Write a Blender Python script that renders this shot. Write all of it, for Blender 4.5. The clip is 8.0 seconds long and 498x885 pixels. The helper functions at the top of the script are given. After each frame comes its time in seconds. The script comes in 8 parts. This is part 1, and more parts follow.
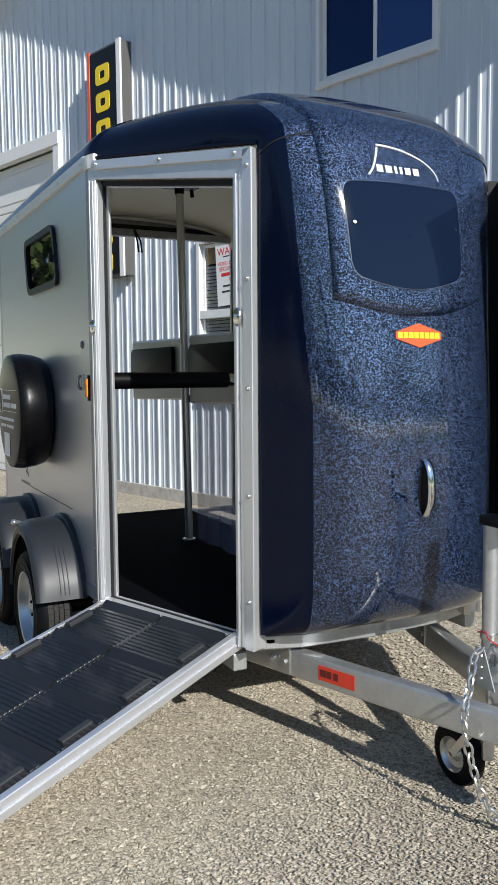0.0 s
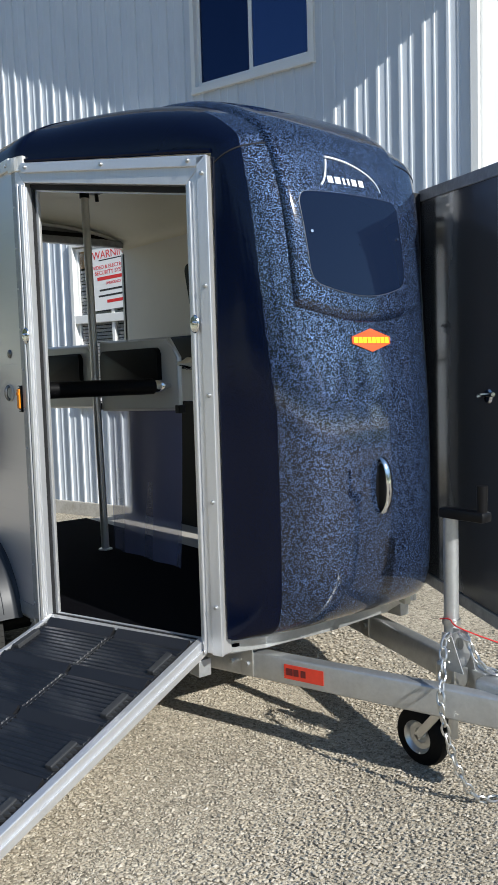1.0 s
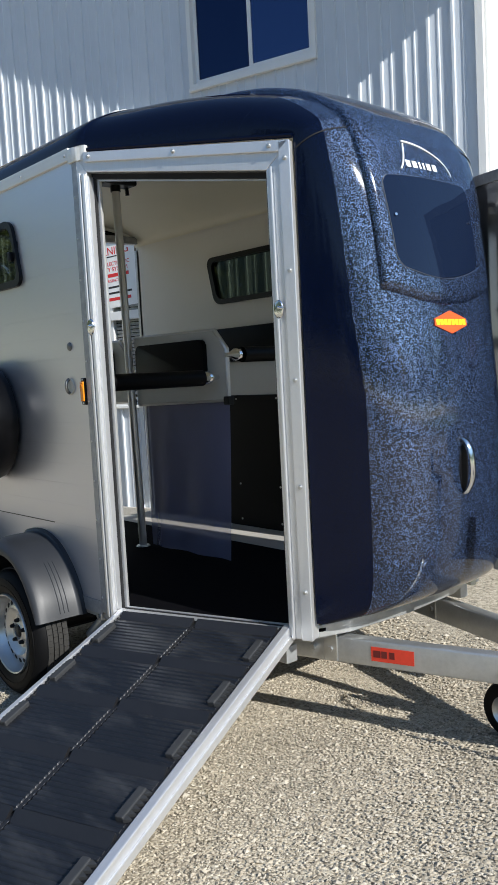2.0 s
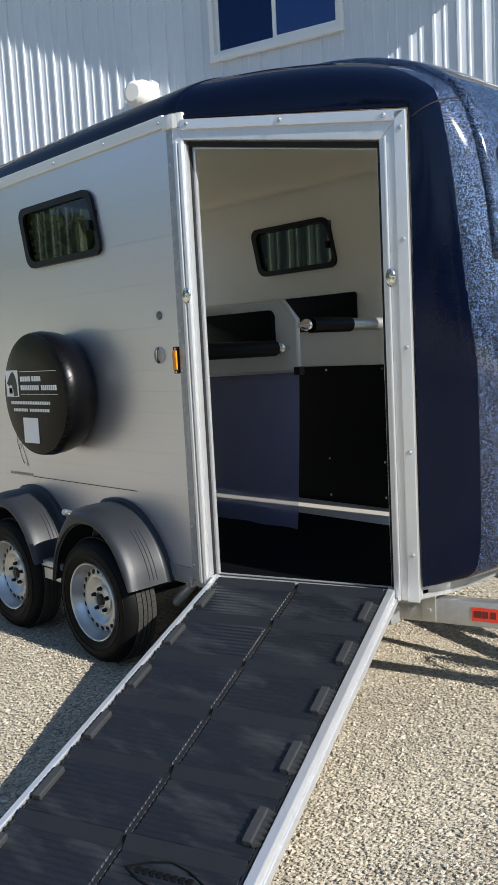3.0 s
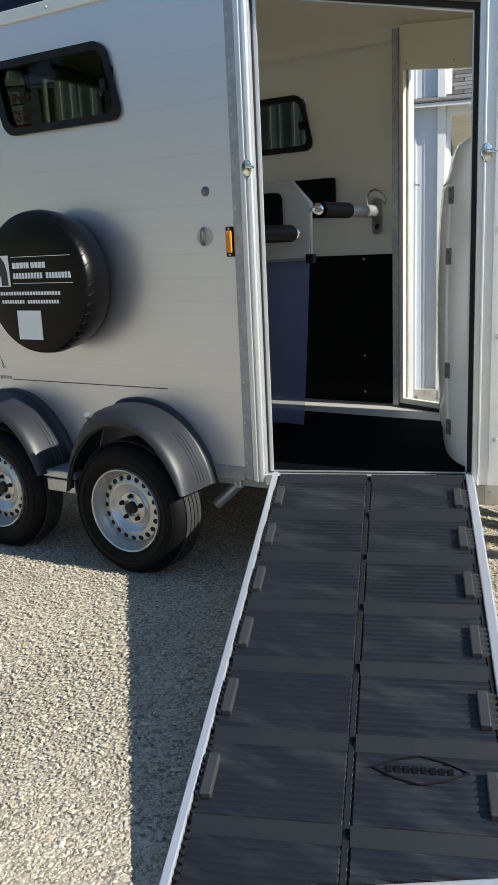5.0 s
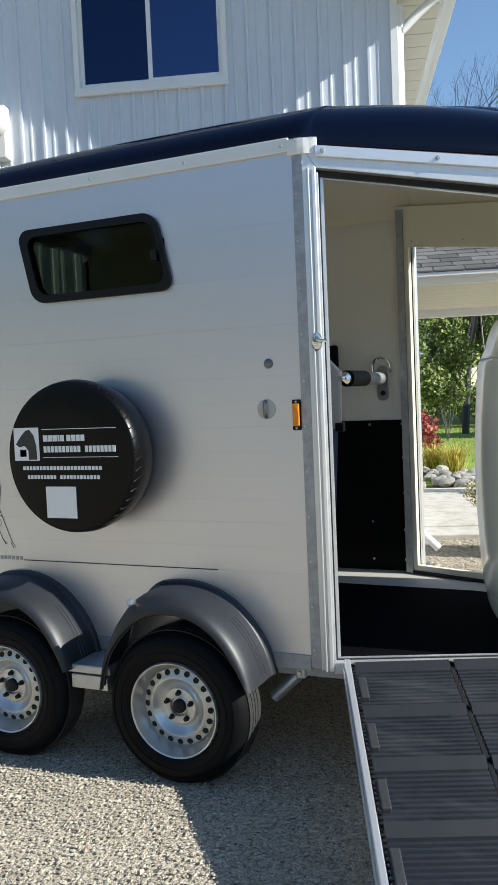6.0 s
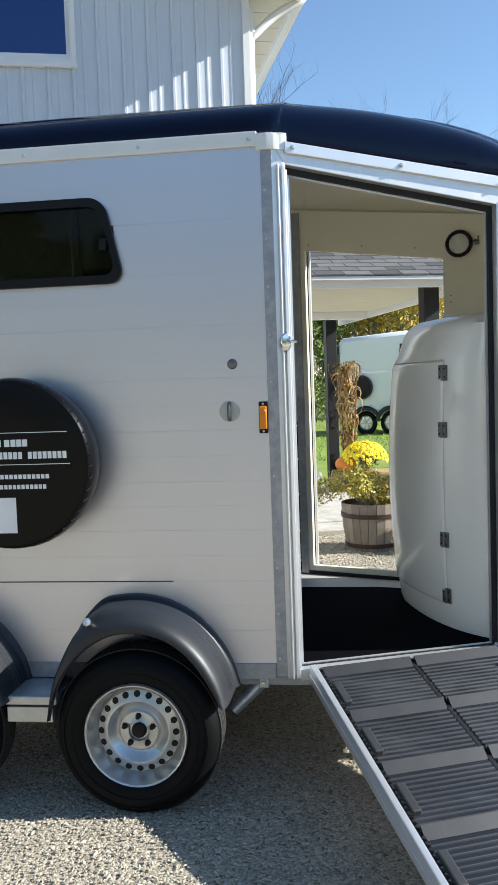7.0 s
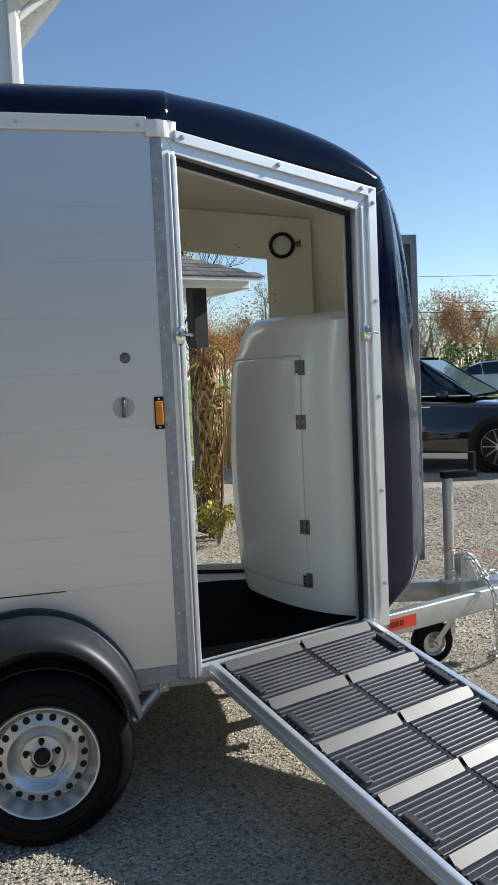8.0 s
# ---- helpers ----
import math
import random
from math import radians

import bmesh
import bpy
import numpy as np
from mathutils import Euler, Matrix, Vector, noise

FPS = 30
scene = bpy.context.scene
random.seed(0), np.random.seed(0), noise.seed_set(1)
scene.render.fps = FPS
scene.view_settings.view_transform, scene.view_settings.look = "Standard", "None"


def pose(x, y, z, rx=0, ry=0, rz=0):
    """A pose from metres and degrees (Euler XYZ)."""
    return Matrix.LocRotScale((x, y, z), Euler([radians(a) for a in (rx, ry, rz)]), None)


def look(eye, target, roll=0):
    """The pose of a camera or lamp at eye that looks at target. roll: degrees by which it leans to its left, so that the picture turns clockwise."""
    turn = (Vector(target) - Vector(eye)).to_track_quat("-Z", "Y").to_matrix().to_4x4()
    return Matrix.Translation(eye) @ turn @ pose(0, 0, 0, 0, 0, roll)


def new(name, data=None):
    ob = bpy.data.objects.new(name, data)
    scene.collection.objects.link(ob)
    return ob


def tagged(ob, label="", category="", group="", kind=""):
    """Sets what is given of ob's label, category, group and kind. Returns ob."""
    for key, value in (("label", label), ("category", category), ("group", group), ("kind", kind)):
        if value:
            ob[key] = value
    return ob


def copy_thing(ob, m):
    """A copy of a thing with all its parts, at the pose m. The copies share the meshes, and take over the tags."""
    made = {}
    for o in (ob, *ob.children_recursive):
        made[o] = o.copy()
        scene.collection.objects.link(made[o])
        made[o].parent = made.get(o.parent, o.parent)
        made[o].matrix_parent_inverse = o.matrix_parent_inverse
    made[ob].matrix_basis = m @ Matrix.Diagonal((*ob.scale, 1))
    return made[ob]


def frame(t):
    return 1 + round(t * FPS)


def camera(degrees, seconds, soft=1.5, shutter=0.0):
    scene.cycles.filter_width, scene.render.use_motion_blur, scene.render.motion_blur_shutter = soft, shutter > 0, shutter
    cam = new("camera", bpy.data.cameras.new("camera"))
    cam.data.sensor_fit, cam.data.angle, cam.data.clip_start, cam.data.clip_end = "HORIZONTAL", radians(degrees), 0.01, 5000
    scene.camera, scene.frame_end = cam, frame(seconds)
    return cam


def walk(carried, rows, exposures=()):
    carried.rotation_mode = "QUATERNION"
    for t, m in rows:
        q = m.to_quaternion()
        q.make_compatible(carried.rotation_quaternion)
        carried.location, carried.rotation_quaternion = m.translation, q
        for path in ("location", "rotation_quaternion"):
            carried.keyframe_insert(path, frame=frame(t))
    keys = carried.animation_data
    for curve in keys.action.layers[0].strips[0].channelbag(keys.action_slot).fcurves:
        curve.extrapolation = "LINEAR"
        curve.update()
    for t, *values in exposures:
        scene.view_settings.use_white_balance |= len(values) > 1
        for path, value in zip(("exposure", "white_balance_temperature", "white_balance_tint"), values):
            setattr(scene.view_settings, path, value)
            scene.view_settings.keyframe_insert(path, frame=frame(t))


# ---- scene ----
cam = camera(33.8, 8.0, 1.1)
PATH = [
    (0, (3.626, -1.088, 1.521), (1.85, -0.184, 1.352), -0.4),
    (0.5, (3.501, -1.253, 1.528), (1.836, -0.158, 1.362), -0.8),
    (1, (3.402, -1.49, 1.544), (1.833, -0.261, 1.374), -1.7),
    (1.2, (3.346, -1.56, 1.555), (1.799, -0.303, 1.381), -1.8),
    (2.3, (2.998, -2.043, 1.479), (1.517, -0.711, 1.298), -3.4),
    (2.5, (2.947, -2.159, 1.495), (1.479, -0.817, 1.28), -3.6),
    (3, (2.72, -2.353, 1.481), (1.288, -0.975, 1.259), -3.0),
    (3.5, (2.47, -2.496, 1.464), (1.082, -1.08, 1.199), -2.7),
    (4, (2.28, -2.72, 1.441), (1.059, -1.195, 1.013), -2.4),
    (4.2, (2.197, -2.777, 1.414), (1.005, -1.232, 0.975), -2.3),
    (5.3, (1.488, -2.961, 1.463), (0.521, -1.269, 1.014), -3.0),
    (5.5, (1.334, -2.995, 1.498), (0.405, -1.262, 1.133), -2.9),
    (6, (0.946, -3.016, 1.547), (0.148, -1.187, 1.428), -2.5),
    (6.5, (0.569, -3.045, 1.562), (-0.003, -1.133, 1.436), -2.0),
    (6.6, (0.489, -3.06, 1.565), (-0.023, -1.132, 1.435), -2.0),
    (7, (0.171, -3.096, 1.579), (-0.078, -1.116, 1.44), -2.0),
    (7.5, (-0.196, -3.03, 1.582), (-0.073, -1.039, 1.432), -2.6),
    (8, (-0.567, -3.012, 1.577), (-0.089, -1.077, 1.415), -2.6),
]
walk(cam, [(t, look(eye, target, roll)) for t, eye, target, roll in PATH],
     [(0, 0.28, 6100, 9), (0.5, 0.36, 6080, 9), (1.2, 0.4, 6050, 8), (2.3, 0.58, 6120, 9), (3, 0.68, 6250, 9), (4, 0.78, 6350, 9), (5.5, 0.78, 6250, 7),
      (6, 0.80, 6150, 7), (6.6, 0.95, 6100, 7), (7, 1.0, 6100, 7), (7.5, 0.84, 6100, 7), (8, 0.47, 6100, 7)])

# ---- light ----
SUN = Vector((0.858, 0.051, 0.511)).normalized()
world = bpy.data.worlds.new("world")
scene.world = world
world.use_nodes = True
wn = world.node_tree
sky = wn.nodes.new("ShaderNodeTexSky")
sky.sky_type, sky.sun_disc = "NISHITA", False
sky.sun_elevation, sky.sun_rotation = math.asin(SUN.z), math.atan2(SUN.x, SUN.y)
sky.air_density, sky.dust_density, sky.ozone_density = 1.0, 0.0, 1.9
wn.links.new(sky.outputs[0], wn.nodes["Background"].inputs[0])
wn.nodes["Background"].inputs[1].default_value = 0.1
lamp = bpy.data.lights.new("sun", "SUN")
lamp.energy, lamp.angle, lamp.color = 5.0, radians(0.55), (1.0, 0.94, 0.845)
new("sun", lamp).matrix_world = look(SUN * 60, (0, 0, 0))
scene.view_settings.exposure = 0.4

# ---- builders ----
YC = 0.905


def thing(name, at, label, category, group="", kind=""):
    ob = new(name)
    ob.empty_display_size = 0.1
    ob.location = at
    return tagged(ob, label, category, group, kind)


def part(name, bm, material, parent=None, label="", smooth=False):
    """One mesh object; the mesh is given in world metres."""
    me = bpy.data.meshes.new(name)
    bmesh.ops.recalc_face_normals(bm, faces=bm.faces)
    if smooth:
        for fc in bm.faces:
            fc.smooth = True
    bm.to_mesh(me)
    bm.free()
    for m in (material if isinstance(material, (list, tuple)) else [material]):
        me.materials.append(m)
    if smooth and smooth is not True:
        me.set_sharp_from_angle(angle=radians(smooth))
    ob = new(name, me)
    if parent is not None:
        ob.parent = parent
        if parent.type == "EMPTY":
            ob.matrix_parent_inverse = Matrix.Translation(-parent.location)
    if label:
        ob["label"] = label
    return ob


def merge(bm, tmp, m=None):
    if m is not None:
        bmesh.ops.transform(tmp, matrix=m, verts=tmp.verts)
    idx = {}
    for v in tmp.verts:
        idx[v] = bm.verts.new(v.co)
    for fc in tmp.faces:
        g = bm.faces.new([idx[v] for v in fc.verts])
        g.material_index = fc.material_index
    tmp.free()
    return bm


def box(bm, lo, hi, bev=0.0, m=None, seg=2):
    tmp = bmesh.new()
    bmesh.ops.create_cube(tmp, size=1)
    for v in tmp.verts:
        v.co = Vector([lo[i] + (v.co[i] + 0.5) * (hi[i] - lo[i]) for i in range(3)])
    if bev:
        bmesh.ops.bevel(tmp, geom=list(tmp.edges), offset=bev, segments=seg, affect="EDGES", profile=0.5)
    return merge(bm, tmp, m)


def prism(bm, pts, z0, z1, m=None, bev=0.0):
    """A polygon in local x, y carried from z0 to z1."""
    tmp = bmesh.new()
    a = [tmp.verts.new((x, y, z0)) for x, y in pts]
    b = [tmp.verts.new((x, y, z1)) for x, y in pts]
    n = len(pts)
    tmp.faces.new(a[::-1])
    tmp.faces.new(b)
    for i in range(n):
        tmp.faces.new((a[i], a[(i + 1) % n], b[(i + 1) % n], b[i]))
    if bev:
        bmesh.ops.bevel(tmp, geom=list(tmp.edges), offset=bev, segments=2, affect="EDGES", profile=0.5)
    return merge(bm, tmp, m)


def ring_prism(bm, outer, inner, z0, z1, m=None):
    """A frame between two outlines with the same count of points."""
    tmp = bmesh.new()
    v = [[tmp.verts.new((x, y, z)) for x, y in pts] for z in (z0, z1) for pts in (outer, inner)]
    n = len(outer)
    for i in range(n):
        j = (i + 1) % n
        tmp.faces.new((v[0][i], v[0][j], v[1][j], v[1][i]))
        tmp.faces.new((v[2][i], v[3][i], v[3][j], v[2][j]))
        tmp.faces.new((v[0][i], v[2][i], v[2][j], v[0][j]))
        tmp.faces.new((v[1][i], v[1][j], v[3][j], v[3][i]))
    return merge(bm, tmp, m)


def lathe(bm, profile, seg, m):
    """(radius, height) turned round the local z axis."""
    tmp = bmesh.new()
    rows = []
    for r, h in profile:
        if r < 1e-6:
            rows.append([tmp.verts.new((0, 0, h))] * seg)
        else:
            rows.append([tmp.verts.new((r * math.cos(2 * math.pi * k / seg), r * math.sin(2 * math.pi * k / seg), h)) for k in range(seg)])
    for a, b in zip(rows, rows[1:]):
        for k in range(seg):
            q = [a[k], a[(k + 1) % seg], b[(k + 1) % seg], b[k]]
            q = [x for i, x in enumerate(q) if x not in q[:i]]
            if len(q) > 2:
                tmp.faces.new(q)
    return merge(bm, tmp, m)


def axis(p, q):
    d = Vector(q) - Vector(p)
    return Matrix.Translation(p) @ d.to_track_quat("Z", "Y").to_matrix().to_4x4(), d.length


def rod(bm, p, q, r, r2=None, seg=12):
    m, h = axis(p, q)
    r2 = r if r2 is None else r2
    return lathe(bm, [(0, 0), (r, 0), (r2, h), (0, h)], seg, m)


def tube(bm, pts, r, seg=8, taper=None):
    """A round bar along a path."""
    pts = [Vector(p) for p in pts]
    rows = []
    side = None
    for i, p in enumerate(pts):
        d = (pts[min(i + 1, len(pts) - 1)] - pts[max(i - 1, 0)]).normalized()
        if side is None:
            side = d.orthogonal().normalized()
        side = (side - d * side.dot(d)).normalized()
        up = d.cross(side)
        rr = r if taper is None else r * (1 - (1 - taper) * i / (len(pts) - 1))
        rows.append([bm.verts.new(p + (side * math.cos(2 * math.pi * k / seg) + up * math.sin(2 * math.pi * k / seg)) * rr) for k in range(seg)])
    for a, b in zip(rows, rows[1:]):
        for k in range(seg):
            bm.faces.new((a[k], a[(k + 1) % seg], b[(k + 1) % seg], b[k]))
    bm.faces.new(rows[0][::-1])
    bm.faces.new(rows[-1])
    return bm


def grid(bm, rows):
    v = [[bm.verts.new(p) for p in row] for row in rows]
    for a, b in zip(v, v[1:]):
        for k in range(len(a) - 1):
            bm.faces.new((a[k], a[k + 1], b[k + 1], b[k]))
    return bm


def rounded(x0, z0, x1, z1, r, seg=5, lean=0.0):
    """A rounded outline; lean shifts the top sideways."""
    pts = []
    for cx, cz, a in ((x1 - r, z1 - r, 0), (x0 + r, z1 - r, 90), (x0 + r, z0 + r, 180), (x1 - r, z0 + r, 270)):
        for k in range(seg + 1):
            t = radians(a + 90 * k / seg)
            x, z = cx + r * math.cos(t), cz + r * math.sin(t)
            pts.append((x + lean * (z - z0) / (z1 - z0), z))
    return pts


def spline(pts, n):
    """A smooth line through points, n pieces between each two."""
    p = [Vector(q) for q in pts]
    out = []
    for i in range(len(p) - 1):
        a, b, c, d = p[max(i - 1, 0)], p[i], p[i + 1], p[min(i + 2, len(p) - 1)]
        for k in range(n):
            t = k / n
            out.append(0.5 * (2 * b + (c - a) * t + (2 * a - 5 * b + 4 * c - d) * t * t + (3 * b - 3 * c + d - a) * t ** 3))
    out.append(p[-1])
    return out


def mirrored(bm):
    for v in bm.verts:
        v.co.y = 2 * YC - v.co.y
    bmesh.ops.reverse_faces(bm, faces=bm.faces)
    return bm


# ---- materials ----
def material(name, color, rough=0.5, metal=0.0, vary=0.12, scale=6.0, fine=0.0, fine_scale=150.0, bump=0.0, bump_scale=60.0,
             bump_dist=0.002, second=None, second_scale=2.0, second_edge=(0.45, 0.65), coat=0.0, per_object=0.0, per_island=0.0, spec=0.5, stretch=(1, 1, 1), rough_vary=0.0):
    mt = bpy.data.materials.new(name)
    mt.use_nodes = True
    t = mt.node_tree
    n, ln = t.nodes, t.links.new
    bsdf = n["Principled BSDF"]
    bsdf.inputs["Metallic"].default_value = metal
    bsdf.inputs["Roughness"].default_value = rough
    bsdf.inputs["Specular IOR Level"].default_value = spec
    bsdf.inputs["Coat Weight"].default_value = coat
    bsdf.inputs["Coat Roughness"].default_value = 0.05
    geo = n.new("ShaderNodeNewGeometry")
    mp = n.new("ShaderNodeMapping")
    mp.inputs["Scale"].default_value = stretch
    ln(geo.outputs["Position"], mp.inputs["Vector"])
    pos = mp.outputs[0]

    def tex(s, detail=5.0, rgh=0.6):
        x = n.new("ShaderNodeTexNoise")
        x.inputs["Scale"].default_value, x.inputs["Detail"].default_value, x.inputs["Roughness"].default_value = s, detail, rgh
        ln(pos, x.inputs["Vector"])
        return x.outputs["Fac"]

    def math_node(op, a, b):
        x = n.new("ShaderNodeMath")
        x.operation = op
        for i, v in enumerate((a, b)):
            if isinstance(v, (int, float)):
                x.inputs[i].default_value = v
            else:
                ln(v, x.inputs[i])
        return x.outputs[0]

    value = math_node("ADD", math_node("MULTIPLY", math_node("SUBTRACT", tex(scale), 0.5), vary * 2), 1.0)
    if fine:
        value = math_node("ADD", value, math_node("MULTIPLY", math_node("SUBTRACT", tex(fine_scale, 2.0), 0.5), fine * 2))
    if per_object:
        info = n.new("ShaderNodeObjectInfo")
        value = math_node("MULTIPLY", value, math_node("ADD", math_node("MULTIPLY", info.outputs["Random"], per_object * 2), 1 - per_object))
    if per_island:
        value = math_node("MULTIPLY", value, math_node("ADD", math_node("MULTIPLY", geo.outputs["Random Per Island"], per_island * 2), 1 - per_island))
    rgb = n.new("ShaderNodeRGB")
    rgb.outputs[0].default_value = (*color, 1)
    base = rgb.outputs[0]
    if second:
        mx = n.new("ShaderNodeMix")
        mx.data_type = "RGBA"
        rp = n.new("ShaderNodeMapRange")
        rp.inputs[1].default_value, rp.inputs[2].default_value = second_edge
        src = tex(second_scale, 6.0) if second_scale > 0 else geo.outputs["Random Per Island"]
        ln(src, rp.inputs[0])
        ln(rp.outputs[0], mx.inputs[0])
        ln(base, mx.inputs[6])
        mx.inputs[7].default_value = (*second, 1)
        base = mx.outputs[2]
    vm = n.new("ShaderNodeVectorMath")
    vm.operation = "SCALE"
    ln(base, vm.inputs[0])
    ln(value, vm.inputs["Scale"])
    ln(vm.outputs[0], bsdf.inputs["Base Color"])
    if rough_vary:
        ln(math_node("ADD", math_node("MULTIPLY", math_node("SUBTRACT", tex(scale * 1.7), 0.5), rough_vary * 2), rough), bsdf.inputs["Roughness"])
    if bump:
        bp = n.new("ShaderNodeBump")
        bp.inputs["Strength"].default_value, bp.inputs["Distance"].default_value = bump, bump_dist
        ln(tex(bump_scale, 3.0), bp.inputs["Height"])
        ln(bp.outputs[0], bsdf.inputs["Normal"])
    return mt


def glass(name, tint, gloss=1.45, rough=0.02, sheen=(1, 1, 1)):
    """A thin tinted pane: what lies behind shows through, the sky mirrors by angle."""
    mt = bpy.data.materials.new(name)
    mt.use_nodes = True
    t = mt.node_tree
    t.nodes.remove(t.nodes["Principled BSDF"])
    a = t.nodes.new("ShaderNodeBsdfTransparent")
    a.inputs[0].default_value = (*tint, 1)
    b = t.nodes.new("ShaderNodeBsdfGlossy")
    b.inputs["Roughness"].default_value = rough
    b.inputs["Color"].default_value = (*sheen, 1)
    lw = t.nodes.new("ShaderNodeLayerWeight")
    lw.inputs["Blend"].default_value = 0.5
    pw = t.nodes.new("ShaderNodeMath")
    pw.operation = "POWER"
    t.links.new(lw.outputs["Facing"], pw.inputs[0])
    pw.inputs[1].default_value = 4.0
    fr = t.nodes.new("ShaderNodeMapRange")
    t.links.new(pw.outputs[0], fr.inputs[0])
    fr.inputs[3].default_value, fr.inputs[4].default_value = ((gloss - 1) / (gloss + 1)) ** 2, 0.9
    mx = t.nodes.new("ShaderNodeMixShader")
    t.links.new(fr.outputs[0], mx.inputs[0])
    t.links.new(a.outputs[0], mx.inputs[1])
    t.links.new(b.outputs[0], mx.inputs[2])
    t.links.new(mx.outputs[0], t.nodes["Material Output"].inputs[0])
    return mt


M = {}
def flake_paint(name, base, flake, cells=520.0, share=0.55, tilt=0.55, metal=0.7):
    """Metal flakes of random tilt under a clear glossy coat."""
    mt = bpy.data.materials.new(name)
    mt.use_nodes = True
    t = mt.node_tree
    n, ln = t.nodes, t.links.new
    bsdf = n["Principled BSDF"]
    bsdf.inputs["Roughness"].default_value = 0.42
    bsdf.inputs["Specular IOR Level"].default_value = 0.08
    bsdf.inputs["Coat Weight"].default_value = 1.0
    bsdf.inputs["Coat Roughness"].default_value = 0.035
    bsdf.inputs["Coat IOR"].default_value = 1.62
    geo = n.new("ShaderNodeNewGeometry")
    vo = n.new("ShaderNodeTexVoronoi")
    vo.inputs["Scale"].default_value = cells
    ln(geo.outputs["Position"], vo.inputs["Vector"])
    draw = n.new("ShaderNodeTexWhiteNoise")
    ln(vo.outputs["Color"], draw.inputs["Vector"])
    rp = n.new("ShaderNodeMapRange")
    rp.inputs[1].default_value, rp.inputs[2].default_value = share, share + 0.15
    ln(draw.outputs["Value"], rp.inputs[0])
    mx = n.new("ShaderNodeMix")
    mx.data_type = "RGBA"
    ln(rp.outputs[0], mx.inputs[0])
    mx.inputs[6].default_value, mx.inputs[7].default_value = (*base, 1), (*flake, 1)
    ln(mx.outputs[2], bsdf.inputs["Base Color"])
    mm = n.new("ShaderNodeMath")
    mm.operation = "MULTIPLY"
    ln(rp.outputs[0], mm.inputs[0])
    mm.inputs[1].default_value = metal
    ln(mm.outputs[0], bsdf.inputs["Metallic"])
    off = n.new("ShaderNodeVectorMath")
    off.operation = "SUBTRACT"
    ln(vo.outputs["Color"], off.inputs[0])
    off.inputs[1].default_value = (0.5, 0.5, 0.5)
    sc = n.new("ShaderNodeVectorMath")
    sc.operation = "SCALE"
    ln(off.outputs[0], sc.inputs[0])
    sc.inputs["Scale"].default_value = tilt
    ad = n.new("ShaderNodeVectorMath")
    ln(geo.outputs["Normal"], ad.inputs[0])
    ln(sc.outputs[0], ad.inputs[1])
    nm = n.new("ShaderNodeVectorMath")
    nm.operation = "NORMALIZE"
    ln(ad.outputs[0], nm.inputs[0])
    ln(nm.outputs[0], bsdf.inputs["Normal"])
    return mt


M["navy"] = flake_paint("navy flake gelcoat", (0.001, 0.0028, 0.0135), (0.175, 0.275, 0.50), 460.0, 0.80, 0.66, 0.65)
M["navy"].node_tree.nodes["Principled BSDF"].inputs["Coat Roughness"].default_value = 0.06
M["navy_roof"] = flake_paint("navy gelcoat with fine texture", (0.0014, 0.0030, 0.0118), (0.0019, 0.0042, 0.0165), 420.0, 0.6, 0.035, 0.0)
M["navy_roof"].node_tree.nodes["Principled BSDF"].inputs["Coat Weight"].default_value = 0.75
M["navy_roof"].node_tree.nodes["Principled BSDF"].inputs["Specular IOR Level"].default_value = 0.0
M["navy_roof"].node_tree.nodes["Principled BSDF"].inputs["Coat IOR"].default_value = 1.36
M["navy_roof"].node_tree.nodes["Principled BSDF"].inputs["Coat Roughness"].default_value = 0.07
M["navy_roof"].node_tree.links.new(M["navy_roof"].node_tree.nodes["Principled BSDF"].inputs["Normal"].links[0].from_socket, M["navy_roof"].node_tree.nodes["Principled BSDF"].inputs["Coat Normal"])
M["edge"] = material("dark anodised edge", (0.14, 0.15, 0.17), 0.4, 0.5)
M["plank"] = material("silver anodised plank", (0.655, 0.652, 0.69), 0.36, 0.85, 0.03, 2, fine=0.015, fine_scale=40, per_object=0.008, stretch=(0.3, 1, 4), rough_vary=0.05)
M["alu"] = material("brushed aluminium", (0.72, 0.72, 0.72), 0.38, 0.75, 0.06, 8, fine=0.05, fine_scale=120, stretch=(1, 1, 0.1), rough_vary=0.08)
M["alu_white"] = material("pale anodised rail", (0.78, 0.77, 0.72), 0.4, 0.35, 0.05, 5)
M["rail"] = material("bright anodised rail", (0.74, 0.75, 0.77), 0.36, 0.75, 0.05, 5, fine=0.03, fine_scale=90, rough_vary=0.06)
M["galv"] = material("galvanised steel", (0.52, 0.53, 0.53), 0.42, 0.8, 0.16, 14, fine=0.12, fine_scale=60, bump=0.15, bump_scale=90, bump_dist=0.001, rough_vary=0.12)
M["chrome"] = material("chromed metal", (0.8, 0.8, 0.8), 0.12, 1.0, 0.02, 5)
M["steel"] = material("zinc plated steel", (0.6, 0.6, 0.58), 0.3, 0.9, 0.1, 30)
M["black_plastic"] = material("black plastic", (0.004, 0.004, 0.005), 0.4, 0, 0.1, 10, spec=0.25, bump=0.1, bump_scale=300, bump_dist=0.0005)
M["fender"] = material("grained grey black plastic", (0.017, 0.0185, 0.022), 0.46, 0, 0.12, 6, spec=0.45, bump=0.15, bump_scale=500, bump_dist=0.0004, rough_vary=0.05)
M["block"] = material("worn grey rubber block", (0.030, 0.031, 0.033), 0.5, 0, 0.2, 20, fine=0.2, fine_scale=90, bump=0.2, bump_scale=200, bump_dist=0.0006)
M["rubber"] = material("tyre rubber", (0.0038, 0.0038, 0.0042), 0.6, 0, 0.2, 12, fine=0.15, fine_scale=80, spec=0.14)
M["seal"] = material("black door seal", (0.004, 0.004, 0.005), 0.7)
